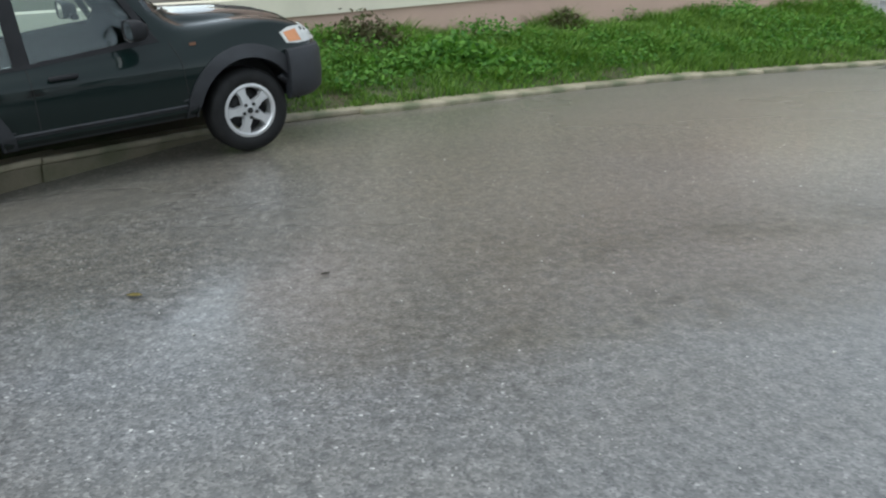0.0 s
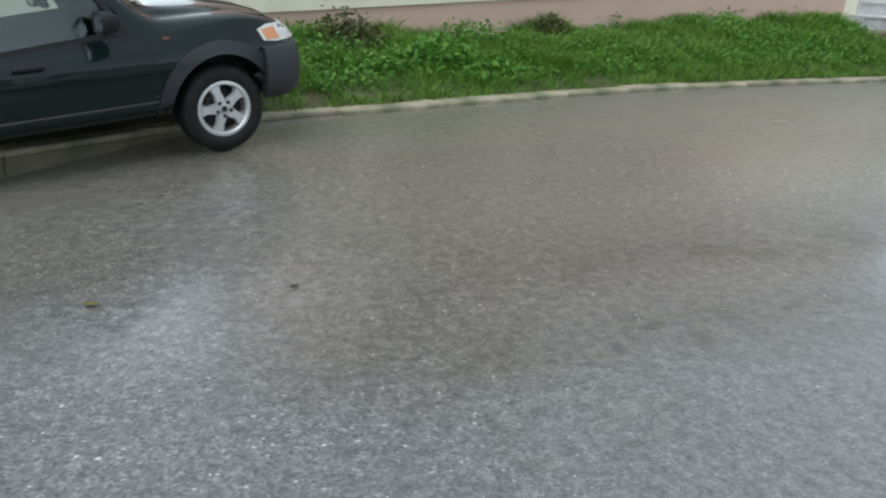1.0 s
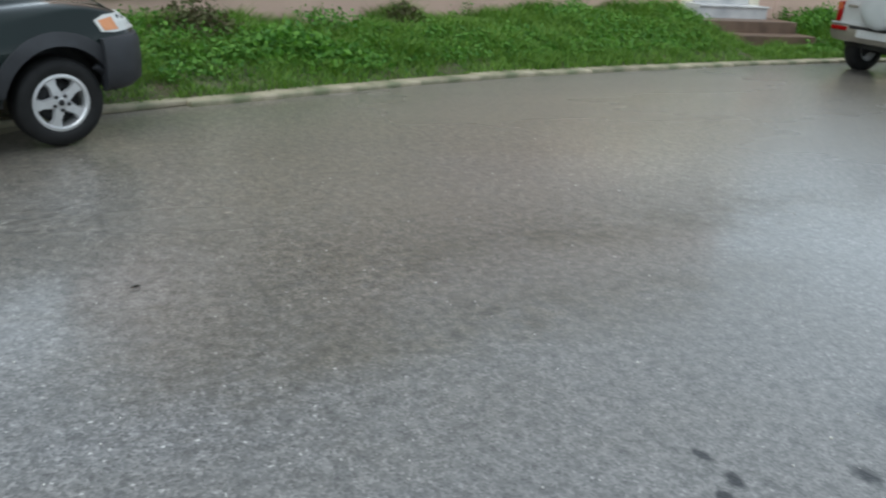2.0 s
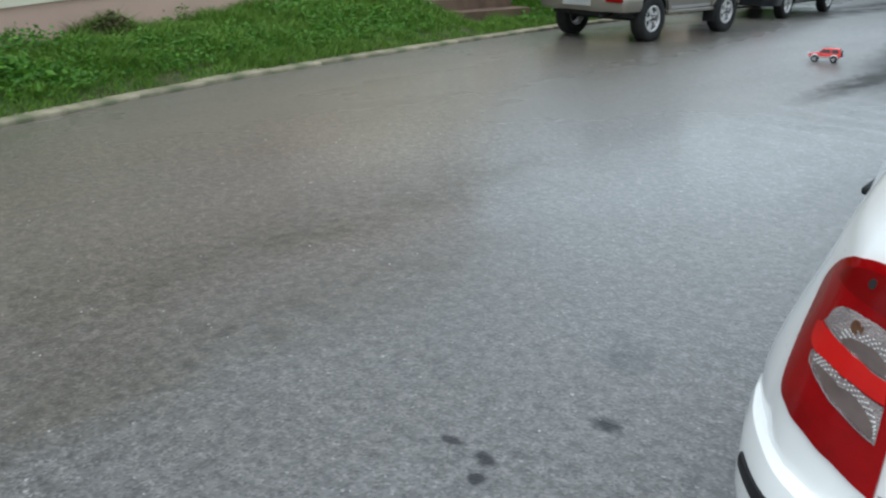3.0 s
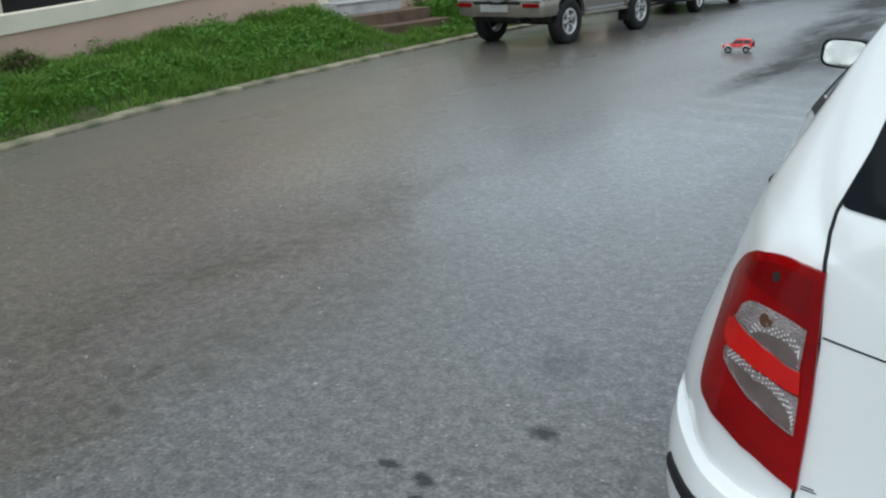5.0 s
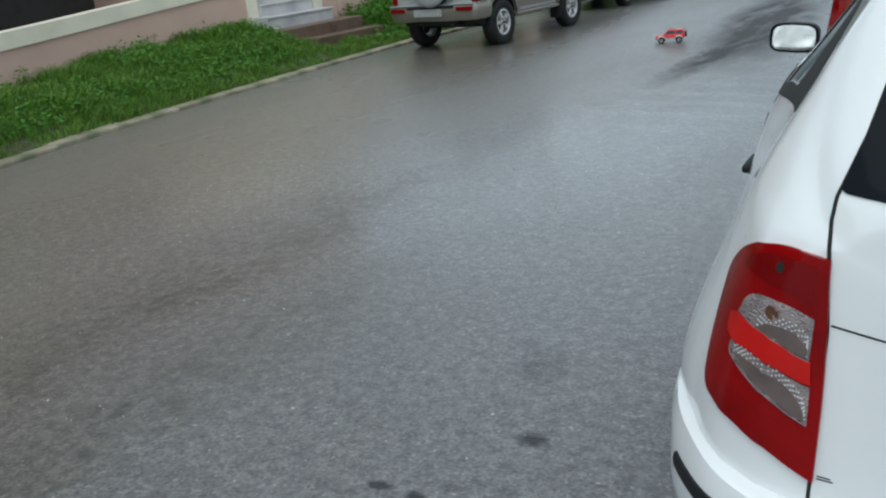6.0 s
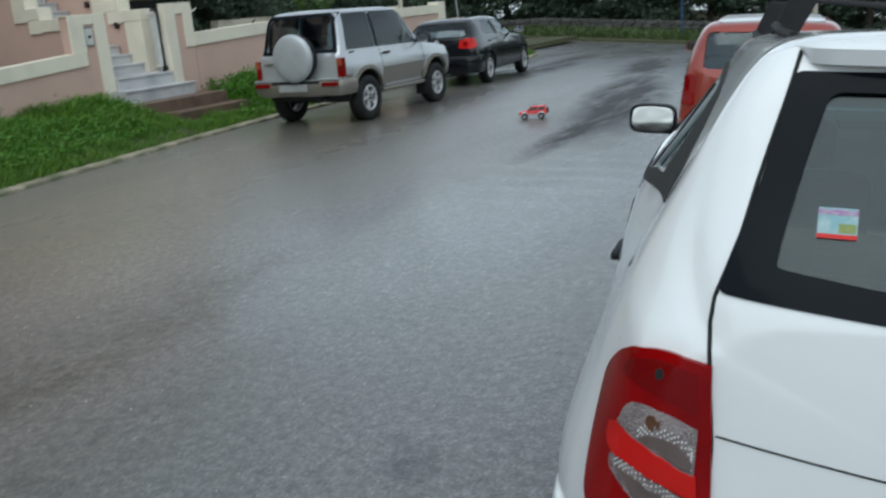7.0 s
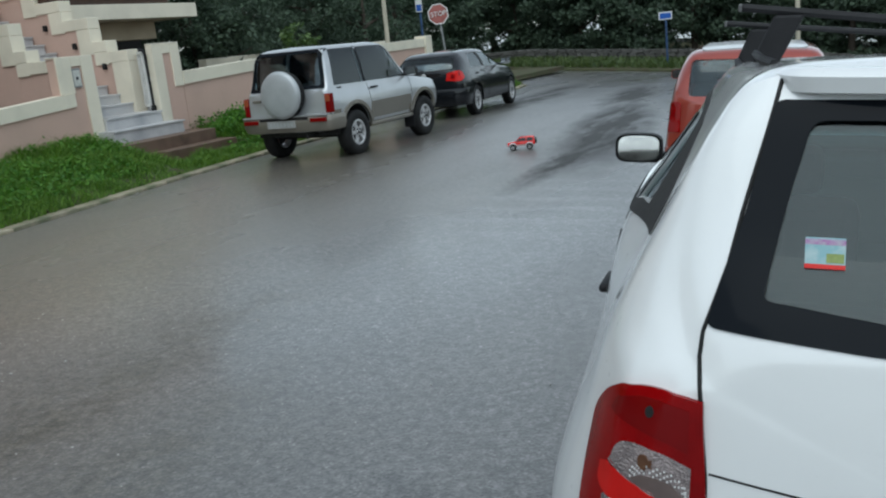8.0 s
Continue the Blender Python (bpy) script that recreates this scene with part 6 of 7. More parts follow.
# ---- far side: cross street edge, low stone wall, poles, signs ----
GREYWALL = paint("plain_grey_render", (0.20, 0.20, 0.18), 0.8, vary=0.3, scale=1.5, bump=0.3, bump_scale=80)
STONE = paint("grey_rubble_stone", (0.085, 0.082, 0.074), 0.8, vary=0.4, scale=3, bump=0.6, bump_scale=20, per_object=0.3)
BLUEPAINT = paint("blue_sign_paint", (0.02, 0.10, 0.42), 0.4, vary=0.1)
BLUEPOLE = paint("faded_blue_pole", (0.03, 0.07, 0.16), 0.5, vary=0.3)
SIGNRED = paint("faded_red_sign", (0.34, 0.10, 0.085), 0.45, vary=0.3, scale=5)
SIGNWHITE = paint("sign_white", (0.7, 0.7, 0.68), 0.4, vary=0.1)
POLEWOOD = paint("pale_pole", (0.5, 0.46, 0.36), 0.7, vary=0.2, scale=4)


def far_edge():
    """Verge and low rubble wall on the far side of the cross street."""
    bm = bmesh.new()
    rows = []
    for k in range(81):
        x = -60 + k
        y = 35.0 + 0.012 * (x + 10) ** 2 * 0.1
        z = ground_z(x, 35)
        rows.append([bm.verts.new((x, y + dy, z + dz)) for dy, dz in ((0, -0.3), (0, 0.08), (0.12, 0.10), (0.9, 0.20), (2.0, 0.26), (14, 0.6), (14, -0.3))])
    for a, c in zip(rows, rows[1:]):
        for i in range(7):
            bm.faces.new((a[i], a[(i + 1) % 7], c[(i + 1) % 7], c[i]))
    tagged(link("far_verge", bm, SOIL), "grassy verge on the far side of the cross street", "verge", kind="structure")
    root = tagged(new("rubble_wall"), "low grey rubble stone wall along the far verge", "wall", kind="structure")
    rnd = random.Random(2)
    shapes = []
    for k in range(6):
        b = box(-0.5, 0.5, -0.5, 0.5, -0.5, 0.5, 0.12)
        for v in b.verts:
            v.co += Vector((rnd.uniform(-0.06, 0.06), rnd.uniform(-0.06, 0.06), rnd.uniform(-0.06, 0.06)))
        me = mesh_of(b)
        me.materials.append(STONE)
        shapes.append(me)
    n = 0
    for row in range(3):
        x = -24.0
        while x < 0 and n < 290:
            w = rnd.uniform(0.22, 0.5)
            z = ground_z(x, 35) + 0.26 + row * 0.15
            o = new("stone", rnd.choice(shapes))
            o.parent = root
            o.matrix_basis = Matrix.Translation((x + w / 2, 37.06, z + 0.07)) @ pose(0, 0, 0, rnd.uniform(-4, 4), rnd.uniform(-5, 5), rnd.uniform(-5, 5)) @ Matrix.Diagonal((w, 0.22, 0.145, 1))
            x += w + 0.015
            n += 1
    me = bmesh.new()
    rows = []
    for k in range(81):
        x = -60 + k
        z = ground_z(x, 35)
        rows.append([me.verts.new(p) for p in ((x, 37.1, z - 0.2), (x, 37.1, z + 0.69), (x, 37.4, z + 0.71), (x, 37.4, z - 0.2))])
    for a, c in zip(rows, rows[1:]):
        for i in range(4):
            me.faces.new((a[i], a[(i + 1) % 4], c[(i + 1) % 4], c[i]))
    part("wall_core", me, STONE, root)
    return root


far_edge()


def boundary():
    """Plain low walls, added out of view behind and beside the parked cars to close the street and fill the mirrors."""
    root = tagged(new("unseen_boundary_wall"), "plain grey wall added out of view to close the street", "wall", kind="structure")
    part("side_wall", box(6.0, 6.25, -15.0, 20.0, -1.5, 2.0, 0.01), GREYWALL, root)
    part("back_wall", box(-4.0, 6.0, -15.25, -15.0, -1.5, 2.6, 0.01), GREYWALL, root)
    return root


boundary()


def pole_sign(name, x, y, top, label, category, pole_mat, r=0.03, lean=0.0):
    z = ground_z(x, y)
    root = thing(name, pose(x, y, z, 0, lean, 0), label, category)
    part("pole", tube([(0, 0, -0.2), (0, 0, top - z)], r, 10), pole_mat, root)
    return root, top - z


def stop_sign():
    root, h = pole_sign("stop_sign", -14.2, 28.1, 2.72, "faded red octagonal stop sign on a leaning pole", "road sign", GALV, 0.03, -5)
    face = part("sign_plate", prism([(0.36 * math.cos(radians(22.5 + 45 * k)), 0.36 * math.sin(radians(22.5 + 45 * k))) for k in range(8)], 0.02, pose(0, -0.05, h - 0.34, 0, 0, 28)), SIGNRED, root, "faded red octagon with a white border")
    part("sign_border", frame_ring(0.36, 0.325, 8, pose(0, -0.053, h - 0.34, 0, 0, 28)), SIGNWHITE, face)
    txt = bpy.data.curves.new("stop_word", "FONT")
    txt.body, txt.size, txt.align_x, txt.align_y, txt.extrude = "STOP", 0.22, "CENTER", "CENTER", 0.002
    o = new("stop_word", txt)
    o.matrix_basis = pose(0.025, -0.075, h - 0.34, 0, 0, 28) @ pose(0, 0, 0, 90, 0, 0)
    dg = bpy.context.evaluated_depsgraph_get()
    me = bpy.data.meshes.new_from_object(o.evaluated_get(dg))
    mw = o.matrix_basis.copy()
    bpy.data.objects.remove(o)
    me.materials.clear()
    me.materials.append(SIGNWHITE)
    w = new("sign_word", me)
    w.parent = face
    w.matrix_basis = mw
    return root


def frame_ring(ro, ri, n, m):
    bm = bmesh.new()
    for k in range(n):
        a, c = radians(180 / n + 360 / n * k), radians(180 / n + 360 / n * (k + 1))
        v = [bm.verts.new(m @ Vector((r * math.cos(t), d, r * math.sin(t)))) for d in (0.0, -0.004) for r, t in ((ro, a), (ro, c), (ri, c), (ri, a))]
        for i in range(4):
            bm.faces.new((v[i], v[(i + 1) % 4], v[4 + (i + 1) % 4], v[4 + i]))
        bm.faces.new(v[:4])
        bm.faces.new(v[7:3:-1])
    return bm


stop_sign()
sp, sh = pole_sign("street_name_sign", -8.72, 35.9, 1.68, "small blue street sign with white border on a blue pole", "road sign", BLUEPOLE, 0.04)
pl = part("sign_plate", box(-0.26, 0.26, -0.06, -0.045, sh - 0.29, sh, 0.006), SIGNWHITE, sp)
part("sign_field", box(-0.215, 0.215, -0.064, -0.059, sh - 0.25, sh - 0.04, 0.0), BLUEPAINT, pl)
sp, sh = pole_sign("bus_stop_pole", -15.6, 29.0, 2.95, "thin blue pole with a small pale plate at its top", "pole", BLUEPOLE, 0.045)
part("sign_plate", box(-0.13, 0.13, -0.07, -0.05, sh - 0.42, sh, 0.01), SIGNWHITE, sp)
part("sign_field", box(-0.10, 0.10, -0.074, -0.069, sh - 0.38, sh - 0.16, 0.0), BLUEPAINT, sp)
sp, sh = pole_sign("round_mirror_post", -19.6, 26.5, 2.2, "thin grey post with a pale round plate among trees", "pole", GALV, 0.03)
part("round_plate", lathe([(0.0001, 0), (0.16, 0), (0.16, 0.02), (0.0001, 0.02)], 20), SIGNWHITE, sp).matrix_basis = pose(0, -0.03, sh, 0, 0, -60)
lp = thing("utility_pole", pose(-12.72, 21.7, 0.0, 0, 0.5, 0), "tall pale utility pole behind the garden wall", "pole")
part("shaft", tube([(0, 0, 0), (0, 0, 3.5), (0, 0, 7.5)], [0.06, 0.055, 0.05], 12), POLEWOOD, lp)
rp = thing("pale_post", pose(-4.2, 37.8, ground_z(-4.2, 36), 0, 0, 0), "pale post beyond the cross street", "pole")
part("shaft", tube([(0, 0, 0), (0, 0, 5)], 0.09, 10), POLEWOOD, rp)

# inner garden fence seen over the wall
f2 = tagged(new("inner_wall"), "second low cream garden wall behind the first", "wall", kind="structure")
part("coping", box(-15.3, -15.05, 17.2, 25.5, 1.48, 1.68, 0.012), CREAM, f2)
part("wall_face", box(-15.28, -15.07, 17.2, 25.5, -0.1, 1.478), PINK, f2)


# ---- green things ----
def leaf_mat(name, color, other, rough=0.45, sss=0.0):
    m, n, l, b = nodes_of(name)
    g, mx = n.new("ShaderNodeNewGeometry"), n.new("ShaderNodeMix")
    mx.data_type = "RGBA"
    mx.inputs[6].default_value, mx.inputs[7].default_value = (*color, 1), (*other, 1)
    l.new(g.outputs["Random Per Island"], mx.inputs[0])
    l.new(mx.outputs[2], b.inputs["Base Color"])
    b.inputs["Roughness"].default_value = rough
    tr, ad = n.new("ShaderNodeBsdfTranslucent"), n.new("ShaderNodeMixShader")
    l.new(mx.outputs[2], tr.inputs["Color"])
    ad.inputs[0].default_value = 0.3
    l.new(b.outputs[0], ad.inputs[1])
    l.new(tr.outputs[0], ad.inputs[2])
    l.new(ad.outputs[0], n["Material Output"].inputs["Surface"])
    return m


GRASS = leaf_mat("lush_wet_grass", (0.045, 0.13, 0.010), (0.17, 0.30, 0.032), 0.6)
VERGE = leaf_mat("dull_verge_grass", (0.045, 0.085, 0.022), (0.12, 0.16, 0.045))
WEED = leaf_mat("broad_weed_leaves", (0.04, 0.14, 0.012), (0.13, 0.29, 0.03), 0.6)
DRY = leaf_mat("dry_brown_stems", (0.07, 0.05, 0.025), (0.10, 0.12, 0.04), 0.8)
PINE = leaf_mat("dark_tree_foliage", (0.046, 0.07, 0.047), (0.075, 0.115, 0.068), 0.75)
FRESH = leaf_mat("fresh_tree_foliage", (0.05, 0.10, 0.025), (0.13, 0.20, 0.06), 0.5)
BARK = paint("tree_bark", (0.075, 0.06, 0.045), 0.9, vary=0.4, scale=6, bump=0.8, bump_scale=30)


def blades(name, base, height, width, lean, material, seed):
    """Bent grass blades at base points."""
    r = np.random.RandomState(seed)
    n = len(base)
    a = r.uniform(0, 2 * math.pi, n)
    side = np.stack([np.cos(a), np.sin(a), 0 * a], 1) * width[:, None] / 2
    b = a + math.pi / 2 + r.normal(0, 0.5, n)
    fall = np.stack([np.cos(b), np.sin(b), 0 * b], 1) * (lean * height)[:, None]
    up = np.zeros((n, 3))
    up[:, 2] = height
    v = np.stack([base - side, base + side, base + up * 0.6 + fall * 0.35 + side * 0.75, base + up * 0.6 + fall * 0.35 - side * 0.75, base + up * 0.92 + fall], 1)
    i = np.arange(n)[:, None] * 5
    me = bpy.data.meshes.new(name)
    quads = (i + [0, 1, 2, 3]).tolist()
    tris = (i + [3, 2, 4]).tolist()
    me.from_pydata(v.reshape(-1, 3).tolist(), [], quads + tris)
    me.materials.append(material)
    return new(name, me)


def leaves(name, at, size, material, seed, flat=0.5):
    """Small folded leaves at points, turned every way."""
    r = np.random.RandomState(seed)
    n = len(at)
    d = r.normal(0, 1, (n, 3))
    d[:, 2] = d[:, 2] * (1 - flat) + flat * 0.35
    d /= np.linalg.norm(d, axis=1)[:, None]
    w = np.cross(d, r.normal(0, 1, (n, 3)) * [flat, flat, 1] + [0, 0, 1.2 * flat])
    w /= np.linalg.norm(w, axis=1)[:, None] + 1e-9
    nn = np.cross(d, w)
    s = size[:, None]
    v = np.stack([at, at + (d * 0.45 + w * 0.32) * s + nn * s * 0.08, at + d * s - nn * s * 0.06, at + (d * 0.45 - w * 0.32) * s + nn * s * 0.08], 1)
    i = np.arange(n)[:, None] * 4
    me = bpy.data.meshes.new(name)
    me.from_pydata(v.reshape(-1, 3).tolist(), [], (i + [0, 1, 2]).tolist() + (i + [0, 2, 3]).tolist())
    me.materials.append(material)
    return me


def bank_points(n, seed, y0=-6.0, y1=27.0, u0=0.02, u1=1.0):
    r = np.random.RandomState(seed)
    out = []
    while len(out) < n:
        y = r.uniform(y0, y1)
        k, w = kerb_x(y) - 0.14, wall_x(y)
        u = r.uniform(u0, u1)
        x = k + (w - k) * u
        if 10.9 < y < 13.05 and x < -10.80 - max(0.0, 11.5 - y) * 0.6:
            continue
        if y < 1.0 and u < 0.85:
            rel = (Vector((x, y, 0)) - Vector((-6.2, -2.67, 0)))
            if abs(rel.x * 0.954 + rel.y * 0.30) < 0.9 and 0 < -rel.x * 0.30 + rel.y * 0.954 < 4.1:
                continue
        out.append((x, y, bank_z(x, y) - 0.01, u))
    return np.array(out)


def meadow():
    p = bank_points(150000, 11, u0=-0.035)
    r = np.random.RandomState(5)
    patchy = np.array([noise.noise(Vector((x * 0.9, y * 0.9, 3))) for x, y, _, _ in p])
    clump = np.array([noise.noise(Vector((x * 3.1, y * 3.1, 8))) for x, y, _, _ in p])
    h = (0.075 + 0.09 * r.rand(len(p)) + 0.16 * np.clip(patchy, -0.4, 1) + 0.16 * np.clip(clump, -0.3, 1)) * (0.55 + 0.75 * np.clip(p[:, 3] * 2.2, 0, 1))
    tagged(blades("grass", p[:, :3], h, 0.006 + 0.006 * r.rand(len(p)), 0.5 + 0.7 * r.rand(len(p)), GRASS, 6), "lush wet green grass on the bank", "grass", kind="stuff")
    p = bank_points(12000, 12, u0=0.1)
    keep = np.array([noise.noise(Vector((x * 0.8 + 9, y * 0.8, 1))) > -0.06 for x, y, _, _ in p])
    p = p[keep]
    pts = np.repeat(p[:, :3], 4, 0) + r.normal(0, 1, (len(p) * 4, 3)) * [0.05, 0.05, 0.02]
    pts[:, 2] += 0.06 + 0.17 * r.rand(len(pts)) * np.repeat(np.clip(p[:, 3] * 2, 0.3, 1), 4)
    tagged(new("weeds", leaves("weeds", pts, 0.03 + 0.045 * r.rand(len(pts)), WEED, 3)), "broad-leaved wet weeds among the grass", "weeds", kind="stuff")
    # mallow-like clump and a withered bush at the wall
    for nm, (cx, cy), sp, mt, cat, lab, ht in (("leafy_clump", (-9.05, 3.1), (0.4, 0.8), WEED, "plant", "dark leafy clump of weeds on the bank", 0.26), ("withered_bush", (-9.55, 2.25), (0.4, 0.5), DRY, "bush", "withered brown bush against the garden wall", 0.36), ("leafy_clump", (-11.3, 13.75), (0.4, 0.5), WEED, "plant", "green clump of weeds beside the brown steps", 0.34), ("withered_bush", (-10.55, 5.1), (0.22, 0.3), DRY, "bush", "small withered brown bush against the garden wall", 0.2)):
        n = 2600
        q = r.normal(0, 0.5, (n, 3)) * [sp[0], sp[1], 1]
        z = np.abs(r.normal(0, 0.45, n)) * ht
        at = np.stack([cx + q[:, 0], cy + q[:, 1], [bank_z(cx + a, cy + b) for a, b in q[:, :2]] + z * np.exp(-(q[:, 0] / sp[0]) ** 2 - (q[:, 1] / sp[1]) ** 2) + 0.03], 1)
        tagged(new(nm, leaves(nm, at, (0.04 if mt is DRY else 0.06) + 0.05 * r.rand(n), mt, 21)), lab, cat, kind="stuff" if nm == "leafy_clump" else "")
    # far verge grass
    n = 16000
    x = r.uniform(-30, 4, n)
    y = 35.15 + 1.8 * r.rand(n)
    z = np.array([ground_z(a, 35) for a in x]) + 0.12 + 0.08 * (y - 35.15)
    tagged(blades("verge_grass", np.stack([x, y, z], 1), 0.12 + 0.2 * r.rand(n), 0.03 + 0.02 * r.rand(n), 0.6 * np.ones(n), VERGE, 9), "green grass on the far verge", "grass", kind="stuff")


meadow()


def tree(x, y, height, spread, material, seed, n=2600, low=0.12, leaf=0.28, label="dark dense evergreen tree beyond the street"):
    rnd = random.Random(seed)
    r = np.random.RandomState(seed)
    z = ground_z(x, min(y, 36)) + (0.3 if y > 36 else 0.0)
    root = thing("tree", pose(x, y, z, 0, 0, rnd.uniform(0, 360)), label, "tree", "trees round the junction")
    bm = tube([(0, 0, -0.3), (0.05, 0.03, height * 0.3), (-0.05, 0.08, height * 0.6), (0, 0, height * 0.92)], [0.05 * height ** 0.8, 0.036 * height ** 0.8, 0.022 * height ** 0.8, 0.01], 8)
    tips = []
    for k in range(11):
        a, hz_ = rnd.uniform(0, 6.283), height * rnd.uniform(0.2, 0.85)
        ln = spread * rnd.uniform(0.5, 1.0) * (1.1 - 0.5 * hz_ / height)
        tip = Vector((math.cos(a) * ln, math.sin(a) * ln, hz_ + ln * rnd.uniform(0.05, 0.5)))
        mid = Vector((tip.x * 0.5, tip.y * 0.5, hz_ + (tip.z - hz_) * 0.35))
        tube([(0, 0, hz_ * 0.95), mid, tip], [0.03 * height ** 0.6, 0.018 * height ** 0.6, 0.006], 6, bm)
        tips += [tip, mid]
    part("trunk", bm, BARK, root)
    centres = []
    for k in range(34):
        u = rnd.random()
        hz_ = height * (low + (1 - low) * u)
        rad = spread * math.sin(math.pi * min(0.97, 0.18 + 0.8 * u)) ** 0.7 * rnd.uniform(0.35, 1.0)
        a = rnd.uniform(0, 6.283)
        centres.append((math.cos(a) * rad, math.sin(a) * rad, hz_))
    centres += [tuple(t) for t in tips]
    c = np.array(centres)
    pick = r.randint(0, len(c), n)
    size = spread * (0.14 + 0.16 * r.rand(len(c)))
    d = r.normal(0, 1, (n, 3))
    d /= np.linalg.norm(d, axis=1)[:, None]
    at = c[pick] + d * (size[pick] * r.rand(n) ** 0.4)[:, None] * [1.2, 1.2, 0.8]
    at[:, 2] = np.maximum(at[:, 2], 0.1)
    o = new("crown", leaves("crown", at, leaf * (0.6 + 0.8 * r.rand(n)), material, seed + 1, 0.3))
    o.parent = root
    return root


rnd_t = random.Random(31)
for k in range(21):
    tree(-30 + k * 1.75 + rnd_t.uniform(-0.6, 0.6), 39.6 + rnd_t.uniform(-0.7, 2.4), rnd_t.uniform(3.9, 4.7), rnd_t.uniform(1.7, 2.2), PINE, 100 + k, 9000, 0.0, 0.19)
for k in range(9):
    tree(-33 + k * 4.0 + rnd_t.uniform(-1, 1), 45 + rnd_t.uniform(0, 3), rnd_t.uniform(4.7, 5.5), rnd_t.uniform(2.4, 3.0), PINE, 150 + k, 6000, 0.0, 0.26)
for k, (x, y, h, s) in enumerate(((-17.3, 19.0, 5.5, 1.9), (-18.8, 22.0, 6.5, 2.2), (-17.4, 25.0, 5.8, 2.0), (-20.6, 18.5, 6.6, 2.2), (-20.5, 25.5, 6.8, 2.3), (-17.6, 28.5, 6.0, 2.1), (-21.0, 30.0, 7.0, 2.5), (-23.5, 22.0, 7.5, 2.8), (-18.6, 32.5, 6.2, 2.2), (-23.0, 34.5, 7.0, 2.6), (-16.0, 18.0, 5.0, 1.6))):
    tree(x, y, 0.72 * h, s, PINE, 200 + k, 7000, 0.0, 0.14, "dark dense evergreen tree behind the garden wall")
for k, (x, y, h, s) in enumerate(((4.6, 37.5, 6.0, 2.2), (1.6, 39.0, 6.0, 2.2), (4.0, 25.0, 4.2, 1.7), (6.6, 22.0, 4.6, 1.9), (6.5, 30.0, 5.5, 2.2))):
    tree(x, y, h, s, FRESH, 240 + k, 4200, 0.05, 0.24, "fresh green leafy tree at the roadside")
tree(-14.6, 20.2, 2.3, 0.7, FRESH, 260, 1500, 0.1, 0.14, "small fresh green shrub tree behind the wall")


# ---- toy car ----
TOYRED = paint("glossy_red_toy_body", (0.62, 0.012, 0.008), 0.25, vary=0.05, scale=20, coat=1.0)
TOYSILVER = paint("silver_toy_trim", (0.6, 0.6, 0.6), 0.3, metal=0.4, vary=0.1, scale=20)
TOYGLASS = paint("black_toy_windows", (0.008, 0.008, 0.009), 0.12, vary=0.05)


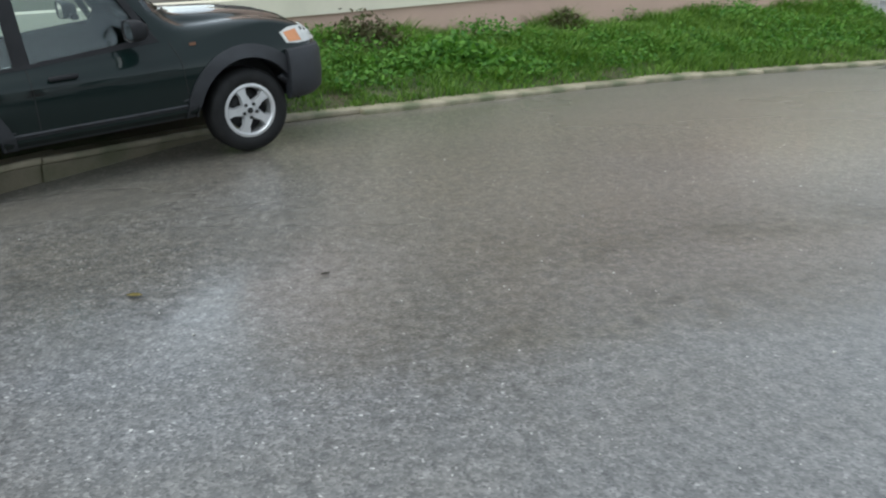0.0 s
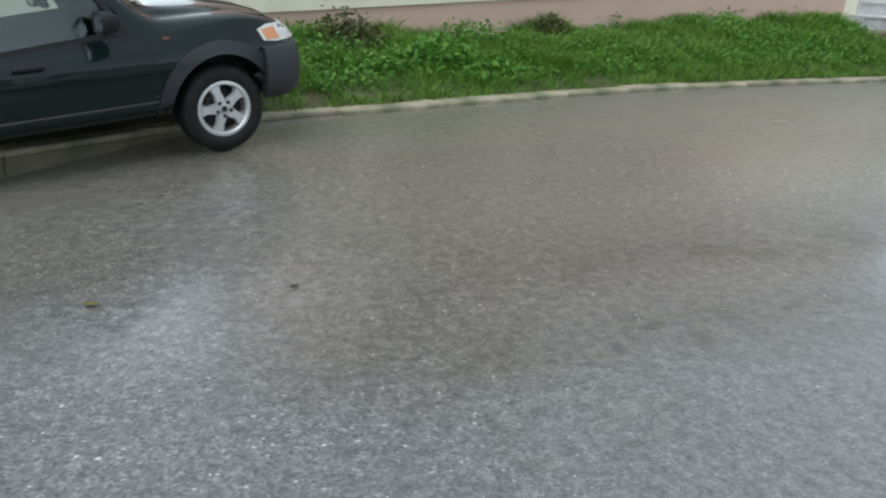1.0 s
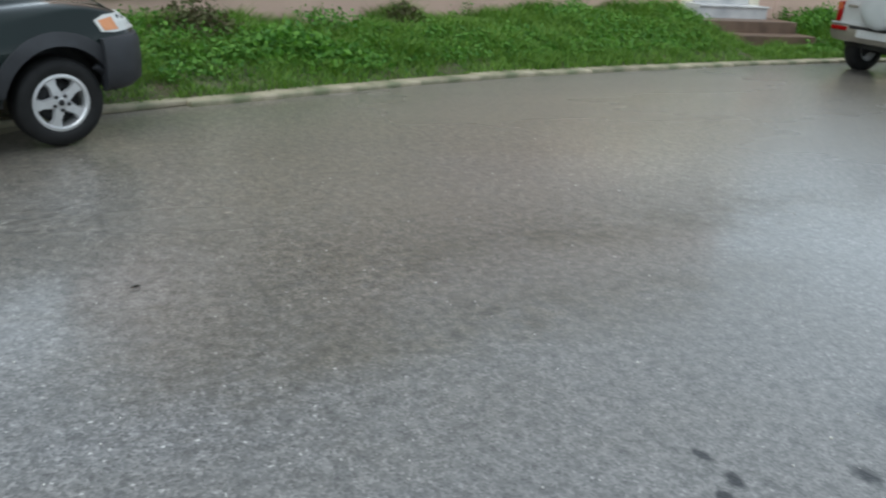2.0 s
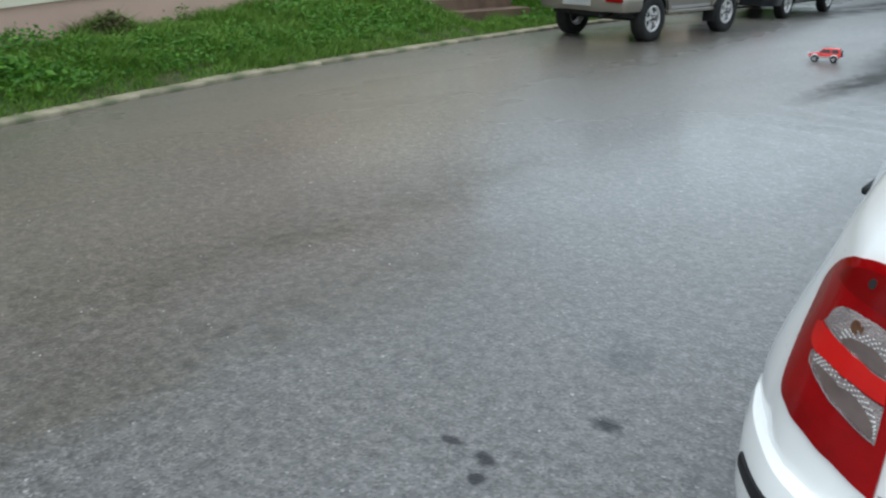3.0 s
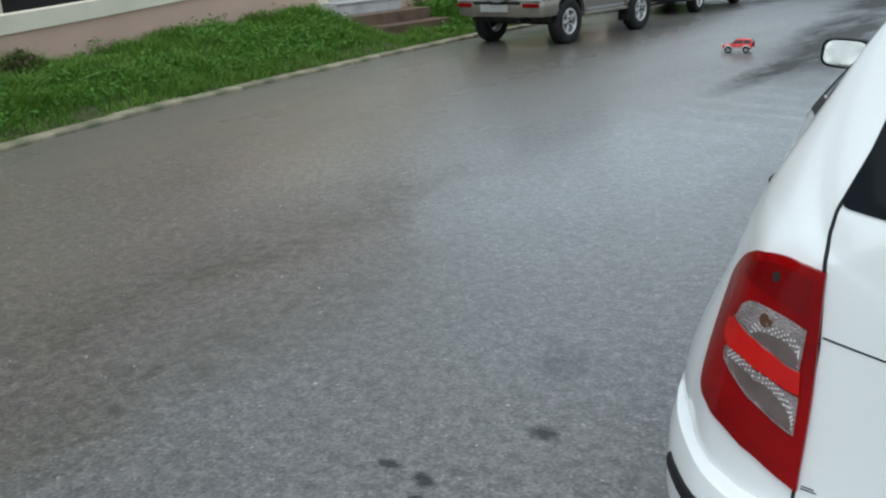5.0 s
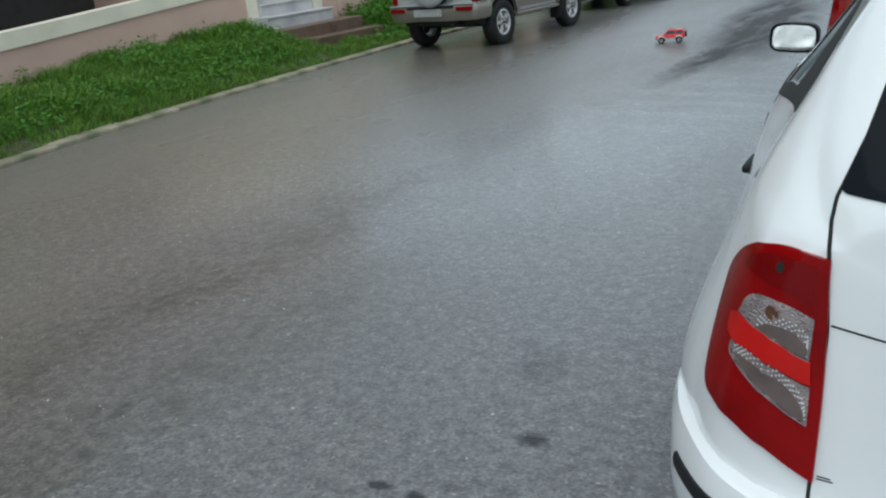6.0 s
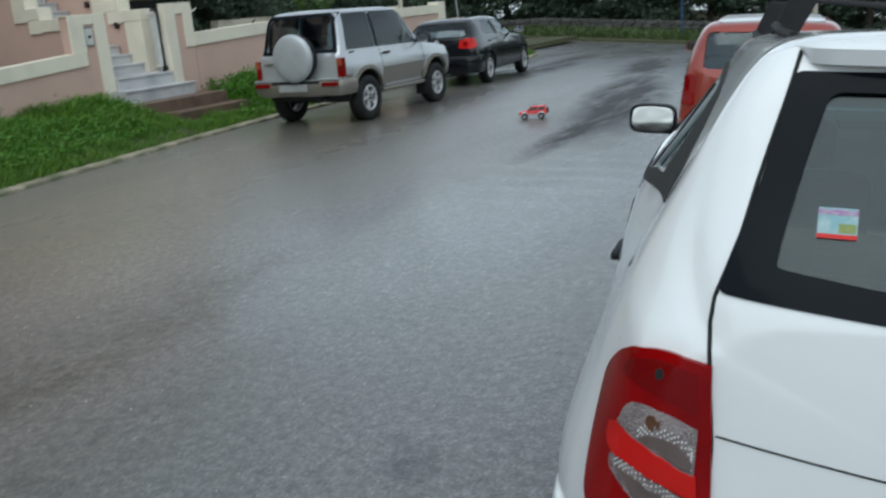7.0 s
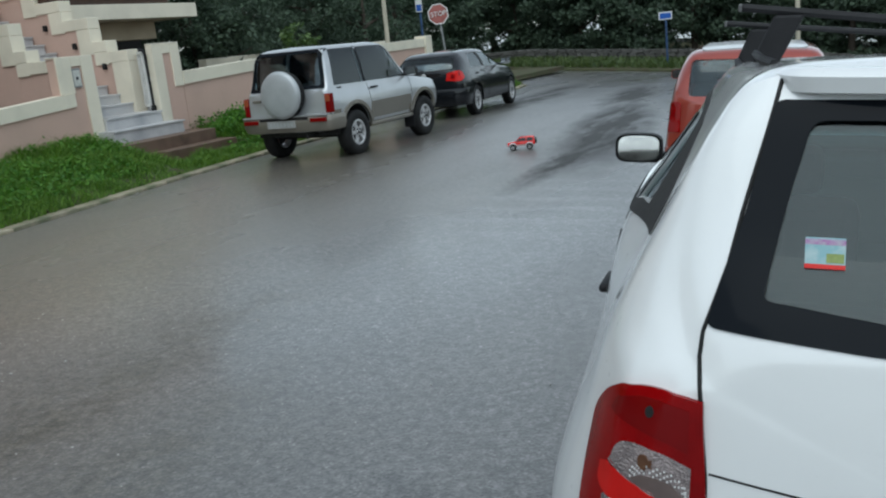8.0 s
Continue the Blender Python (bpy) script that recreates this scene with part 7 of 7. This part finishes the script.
def toy_car():
    x, y = -5.05, 12.12
    root = thing("toy_car", pose(x, y, ground_z(x, y), 0, 0, 108) @ Matrix.Scale(0.1, 4) @ pose(0, -2.0, 0), "red remote-controlled toy off-roader with silver trim on wet road", "toy car")
    st = [(0, 0.62, 0.9, 1.15, 1.2, 0.74, 0.70, 0.58), (0.05, 0.58, 0.9, 1.16, 1.6, 0.80, 0.76, 0.62), (0.16, 0.56, 0.9, 1.16, 1.78, 0.83, 0.78, 0.64), (0.5, 0.55, 0.9, 1.16, 1.83, 0.84, 0.79, 0.65), (1.9, 0.55, 0.9, 1.15, 1.83, 0.84, 0.79, 0.65), (2.15, 0.55, 0.9, 1.15, 1.74, 0.84, 0.78, 0.63), (2.65, 0.55, 0.9, 1.14, 1.24, 0.83, 0.77, 0.58), (3.3, 0.56, 0.88, 1.08, 1.14, 0.81, 0.74, 0.55), (3.7, 0.6, 0.85, 1.02, 1.07, 0.76, 0.70, 0.52), (3.8, 0.65, 0.8, 0.9, 0.95, 0.70, 0.64, 0.46)]
    axles, r = (0.75, 3.05), 0.42
    tree_, body = car_shell(root, st, TOYRED, [], None, None, axles, 0.50, r, 0.84, liner_x=0.5)
    for right in (True, False):
        s = 1 if right else -1
        for o in ([(0.22, 1.22), (1.12, 1.22), (1.10, 1.66), (0.30, 1.66)], [(1.24, 1.22), (2.45, 1.22), (2.12, 1.66), (1.22, 1.66)]):
            part("side_window", side_patch(tree_, round_outline(o, 0.05, 3), right, offset=0.008, thick=0.012, fine=0.2), TOYGLASS, root)
        for y_ in axles:
            part("arch_flare", side_patch(tree_, arc(y_, r, 0.62, 200, -20, 16) + arc(y_, r, 0.49, -20, 200, 16), right, offset=0.04, thick=0.05, fine=0.12), TOYSILVER, root)
            wheel(root, s * 0.93, y_, r, 0.30, 0.24, 6, "plain")
        part("sill_trim", side_patch(tree_, [(1.3, 0.56), (2.5, 0.56), (2.5, 0.78), (1.3, 0.78)], right, offset=0.03, thick=0.04, fine=0.2), TOYSILVER, root)
        mirror_part(root, s * 0.95, 2.4, 1.25, TOYGLASS, 1.2)
    part("rear_window", rear_patch(tree_, round_outline([(-0.58, 1.26), (0.58, 1.26), (0.52, 1.66), (-0.52, 1.66)], 0.05, 3), offset=0.008, thick=0.012, fine=0.2), TOYGLASS, root)
    part("windscreen", front_patch(tree_, round_outline([(-0.64, 1.28), (0.64, 1.28), (0.54, 1.70), (-0.54, 1.70)], 0.05, 3), offset=0.008, thick=0.012, fine=0.2), TOYGLASS, root)
    part("sunroof", patch(tree_, round_outline([(-0.36, 1.35), (0.36, 1.35), (0.36, 1.85), (-0.36, 1.85)], 0.05, 3), (0, 0, 3), (1, 0, 0), (0, 1, 0), offset=0.012, thick=0.016, fine=0.2), TOYGLASS, root)
    for yy, s in ((-0.02, -1), (3.86, 1)):
        part("bumper", box(-0.84, 0.84, yy - 0.09, yy + 0.07, 0.50, 0.74, 0.04), TOYSILVER, root)
    tyre = lathe([(0.0001, -0.10), (0.36, -0.10), (0.42, -0.06), (0.42, 0.07), (0.0001, 0.07)], 28)
    bmesh.ops.transform(tyre, matrix=pose(0, -0.12, 1.12, 0, 0, 90), verts=tyre.verts)
    part("spare_wheel", tyre, TYRE, root)
    bar = tube([(-0.6, 3.98, 0.55), (-0.6, 4.0, 1.05), (-0.4, 3.99, 1.18), (0.4, 3.99, 1.18), (0.6, 4.0, 1.05), (0.6, 3.98, 0.55)], 0.04, 8)
    part("bull_bar", bar, TOYSILVER, root)
    for x_ in (-0.5, -0.17, 0.17, 0.5):
        lampm = lathe([(0.0001, -0.05), (0.13, -0.05), (0.14, 0.03), (0.0001, 0.05)], 16)
        bmesh.ops.transform(lampm, matrix=pose(x_, 3.98, 0.96, 0, 0, 90), verts=lampm.verts)
        part("headlamp", lampm, WHITELENS, root)
    return root


toy_car()


# ---- small things on the ground ----
PEBBLE = paint("pale_loose_stone", (0.50, 0.49, 0.46), 0.4, vary=0.25, scale=60, ramp=(0.28, 0.27, 0.25))
YELLOWLEAF = paint("yellowed_leaf", (0.30, 0.24, 0.07), 0.5, vary=0.3, scale=30, ramp=(0.16, 0.12, 0.04))
DARKLEAF = paint("dark_wet_leaf", (0.045, 0.04, 0.028), 0.35, vary=0.3, scale=30)
SCRAP = paint("wet_white_paper", (0.62, 0.62, 0.6), 0.6, vary=0.2, scale=30)


def pebbles():
    """Loose pale grit washed over the road."""
    rnd = random.Random(77)
    bm = bmesh.new()
    for k in range(330):
        x, y = rnd.uniform(-6.2, -0.8), rnd.uniform(-1.2, 8.0)
        s = rnd.uniform(0.0022, 0.0055) * (1.6 if rnd.random() < 0.08 else 1.0)
        vs = bmesh.ops.create_icosphere(bm, subdivisions=1, radius=s)["verts"]
        for v in vs:
            v.co *= rnd.uniform(0.75, 1.2)
            v.co.z *= 0.6
        bmesh.ops.translate(bm, verts=vs, vec=(x, y, ground_z(x, y) + s * 0.3))
    return tagged(link("pebbles", bm, PEBBLE), "loose pale grit stones scattered on wet asphalt", "pebbles", kind="stuff")


def curled_sheet(name, x, y, z, length, width, turn, material, label, category, seed, ragged=0.0):
    """A leaf or scrap: a thin blade, pointed at its ends, curled along and across."""
    rnd = random.Random(seed)
    bm = bmesh.new()
    rows = []
    for i in range(9):
        u = i / 8
        w = width * max(0.06, math.sin(math.pi * u) ** 0.7 if not ragged else 1.0 - ragged * rnd.random())
        rows.append([bm.verts.new((length * (u - 0.5), w * (j / 4 - 0.5), 0.004 + 0.35 * w * abs(j / 4 - 0.5) ** 1.5 + 0.010 * (u - 0.4) ** 2 + rnd.uniform(0, 0.002))) for j in range(5)])
    for a, c in zip(rows, rows[1:]):
        for j in range(4):
            bm.faces.new((a[j], a[j + 1], c[j + 1], c[j]))
    bmesh.ops.solidify(bm, geom=bm.faces[:], thickness=0.001)
    ob = tagged(link(name, bm, material, smooth=True), label, category)
    ob.matrix_world = pose(x, y, z, 0, 0, turn)
    return ob


pebbles()
curled_sheet("fallen_leaf", -3.84, -0.15, ground_z(-3.84, -0.15), 0.075, 0.04, 70, YELLOWLEAF, "yellowed fallen leaf lying on the wet road", "leaf", 3)
curled_sheet("fallen_leaf", -3.85, 0.70, ground_z(-3.85, 0.70), 0.055, 0.026, 100, DARKLEAF, "small dark wet leaf lying on the road", "leaf", 4)
curled_sheet("paper_scrap", -9.02, 6.8, ground_z(-9.0, 6.8) + 0.06, 0.07, 0.05, 20, SCRAP, "small wet scrap of white paper on the kerb", "litter", 5, 0.4)
curled_sheet("paper_scrap", -9.10, 8.9, ground_z(-9.1, 8.9) + 0.06, 0.05, 0.04, 60, SCRAP, "small wet scrap of white paper on the kerb", "litter", 6, 0.4)
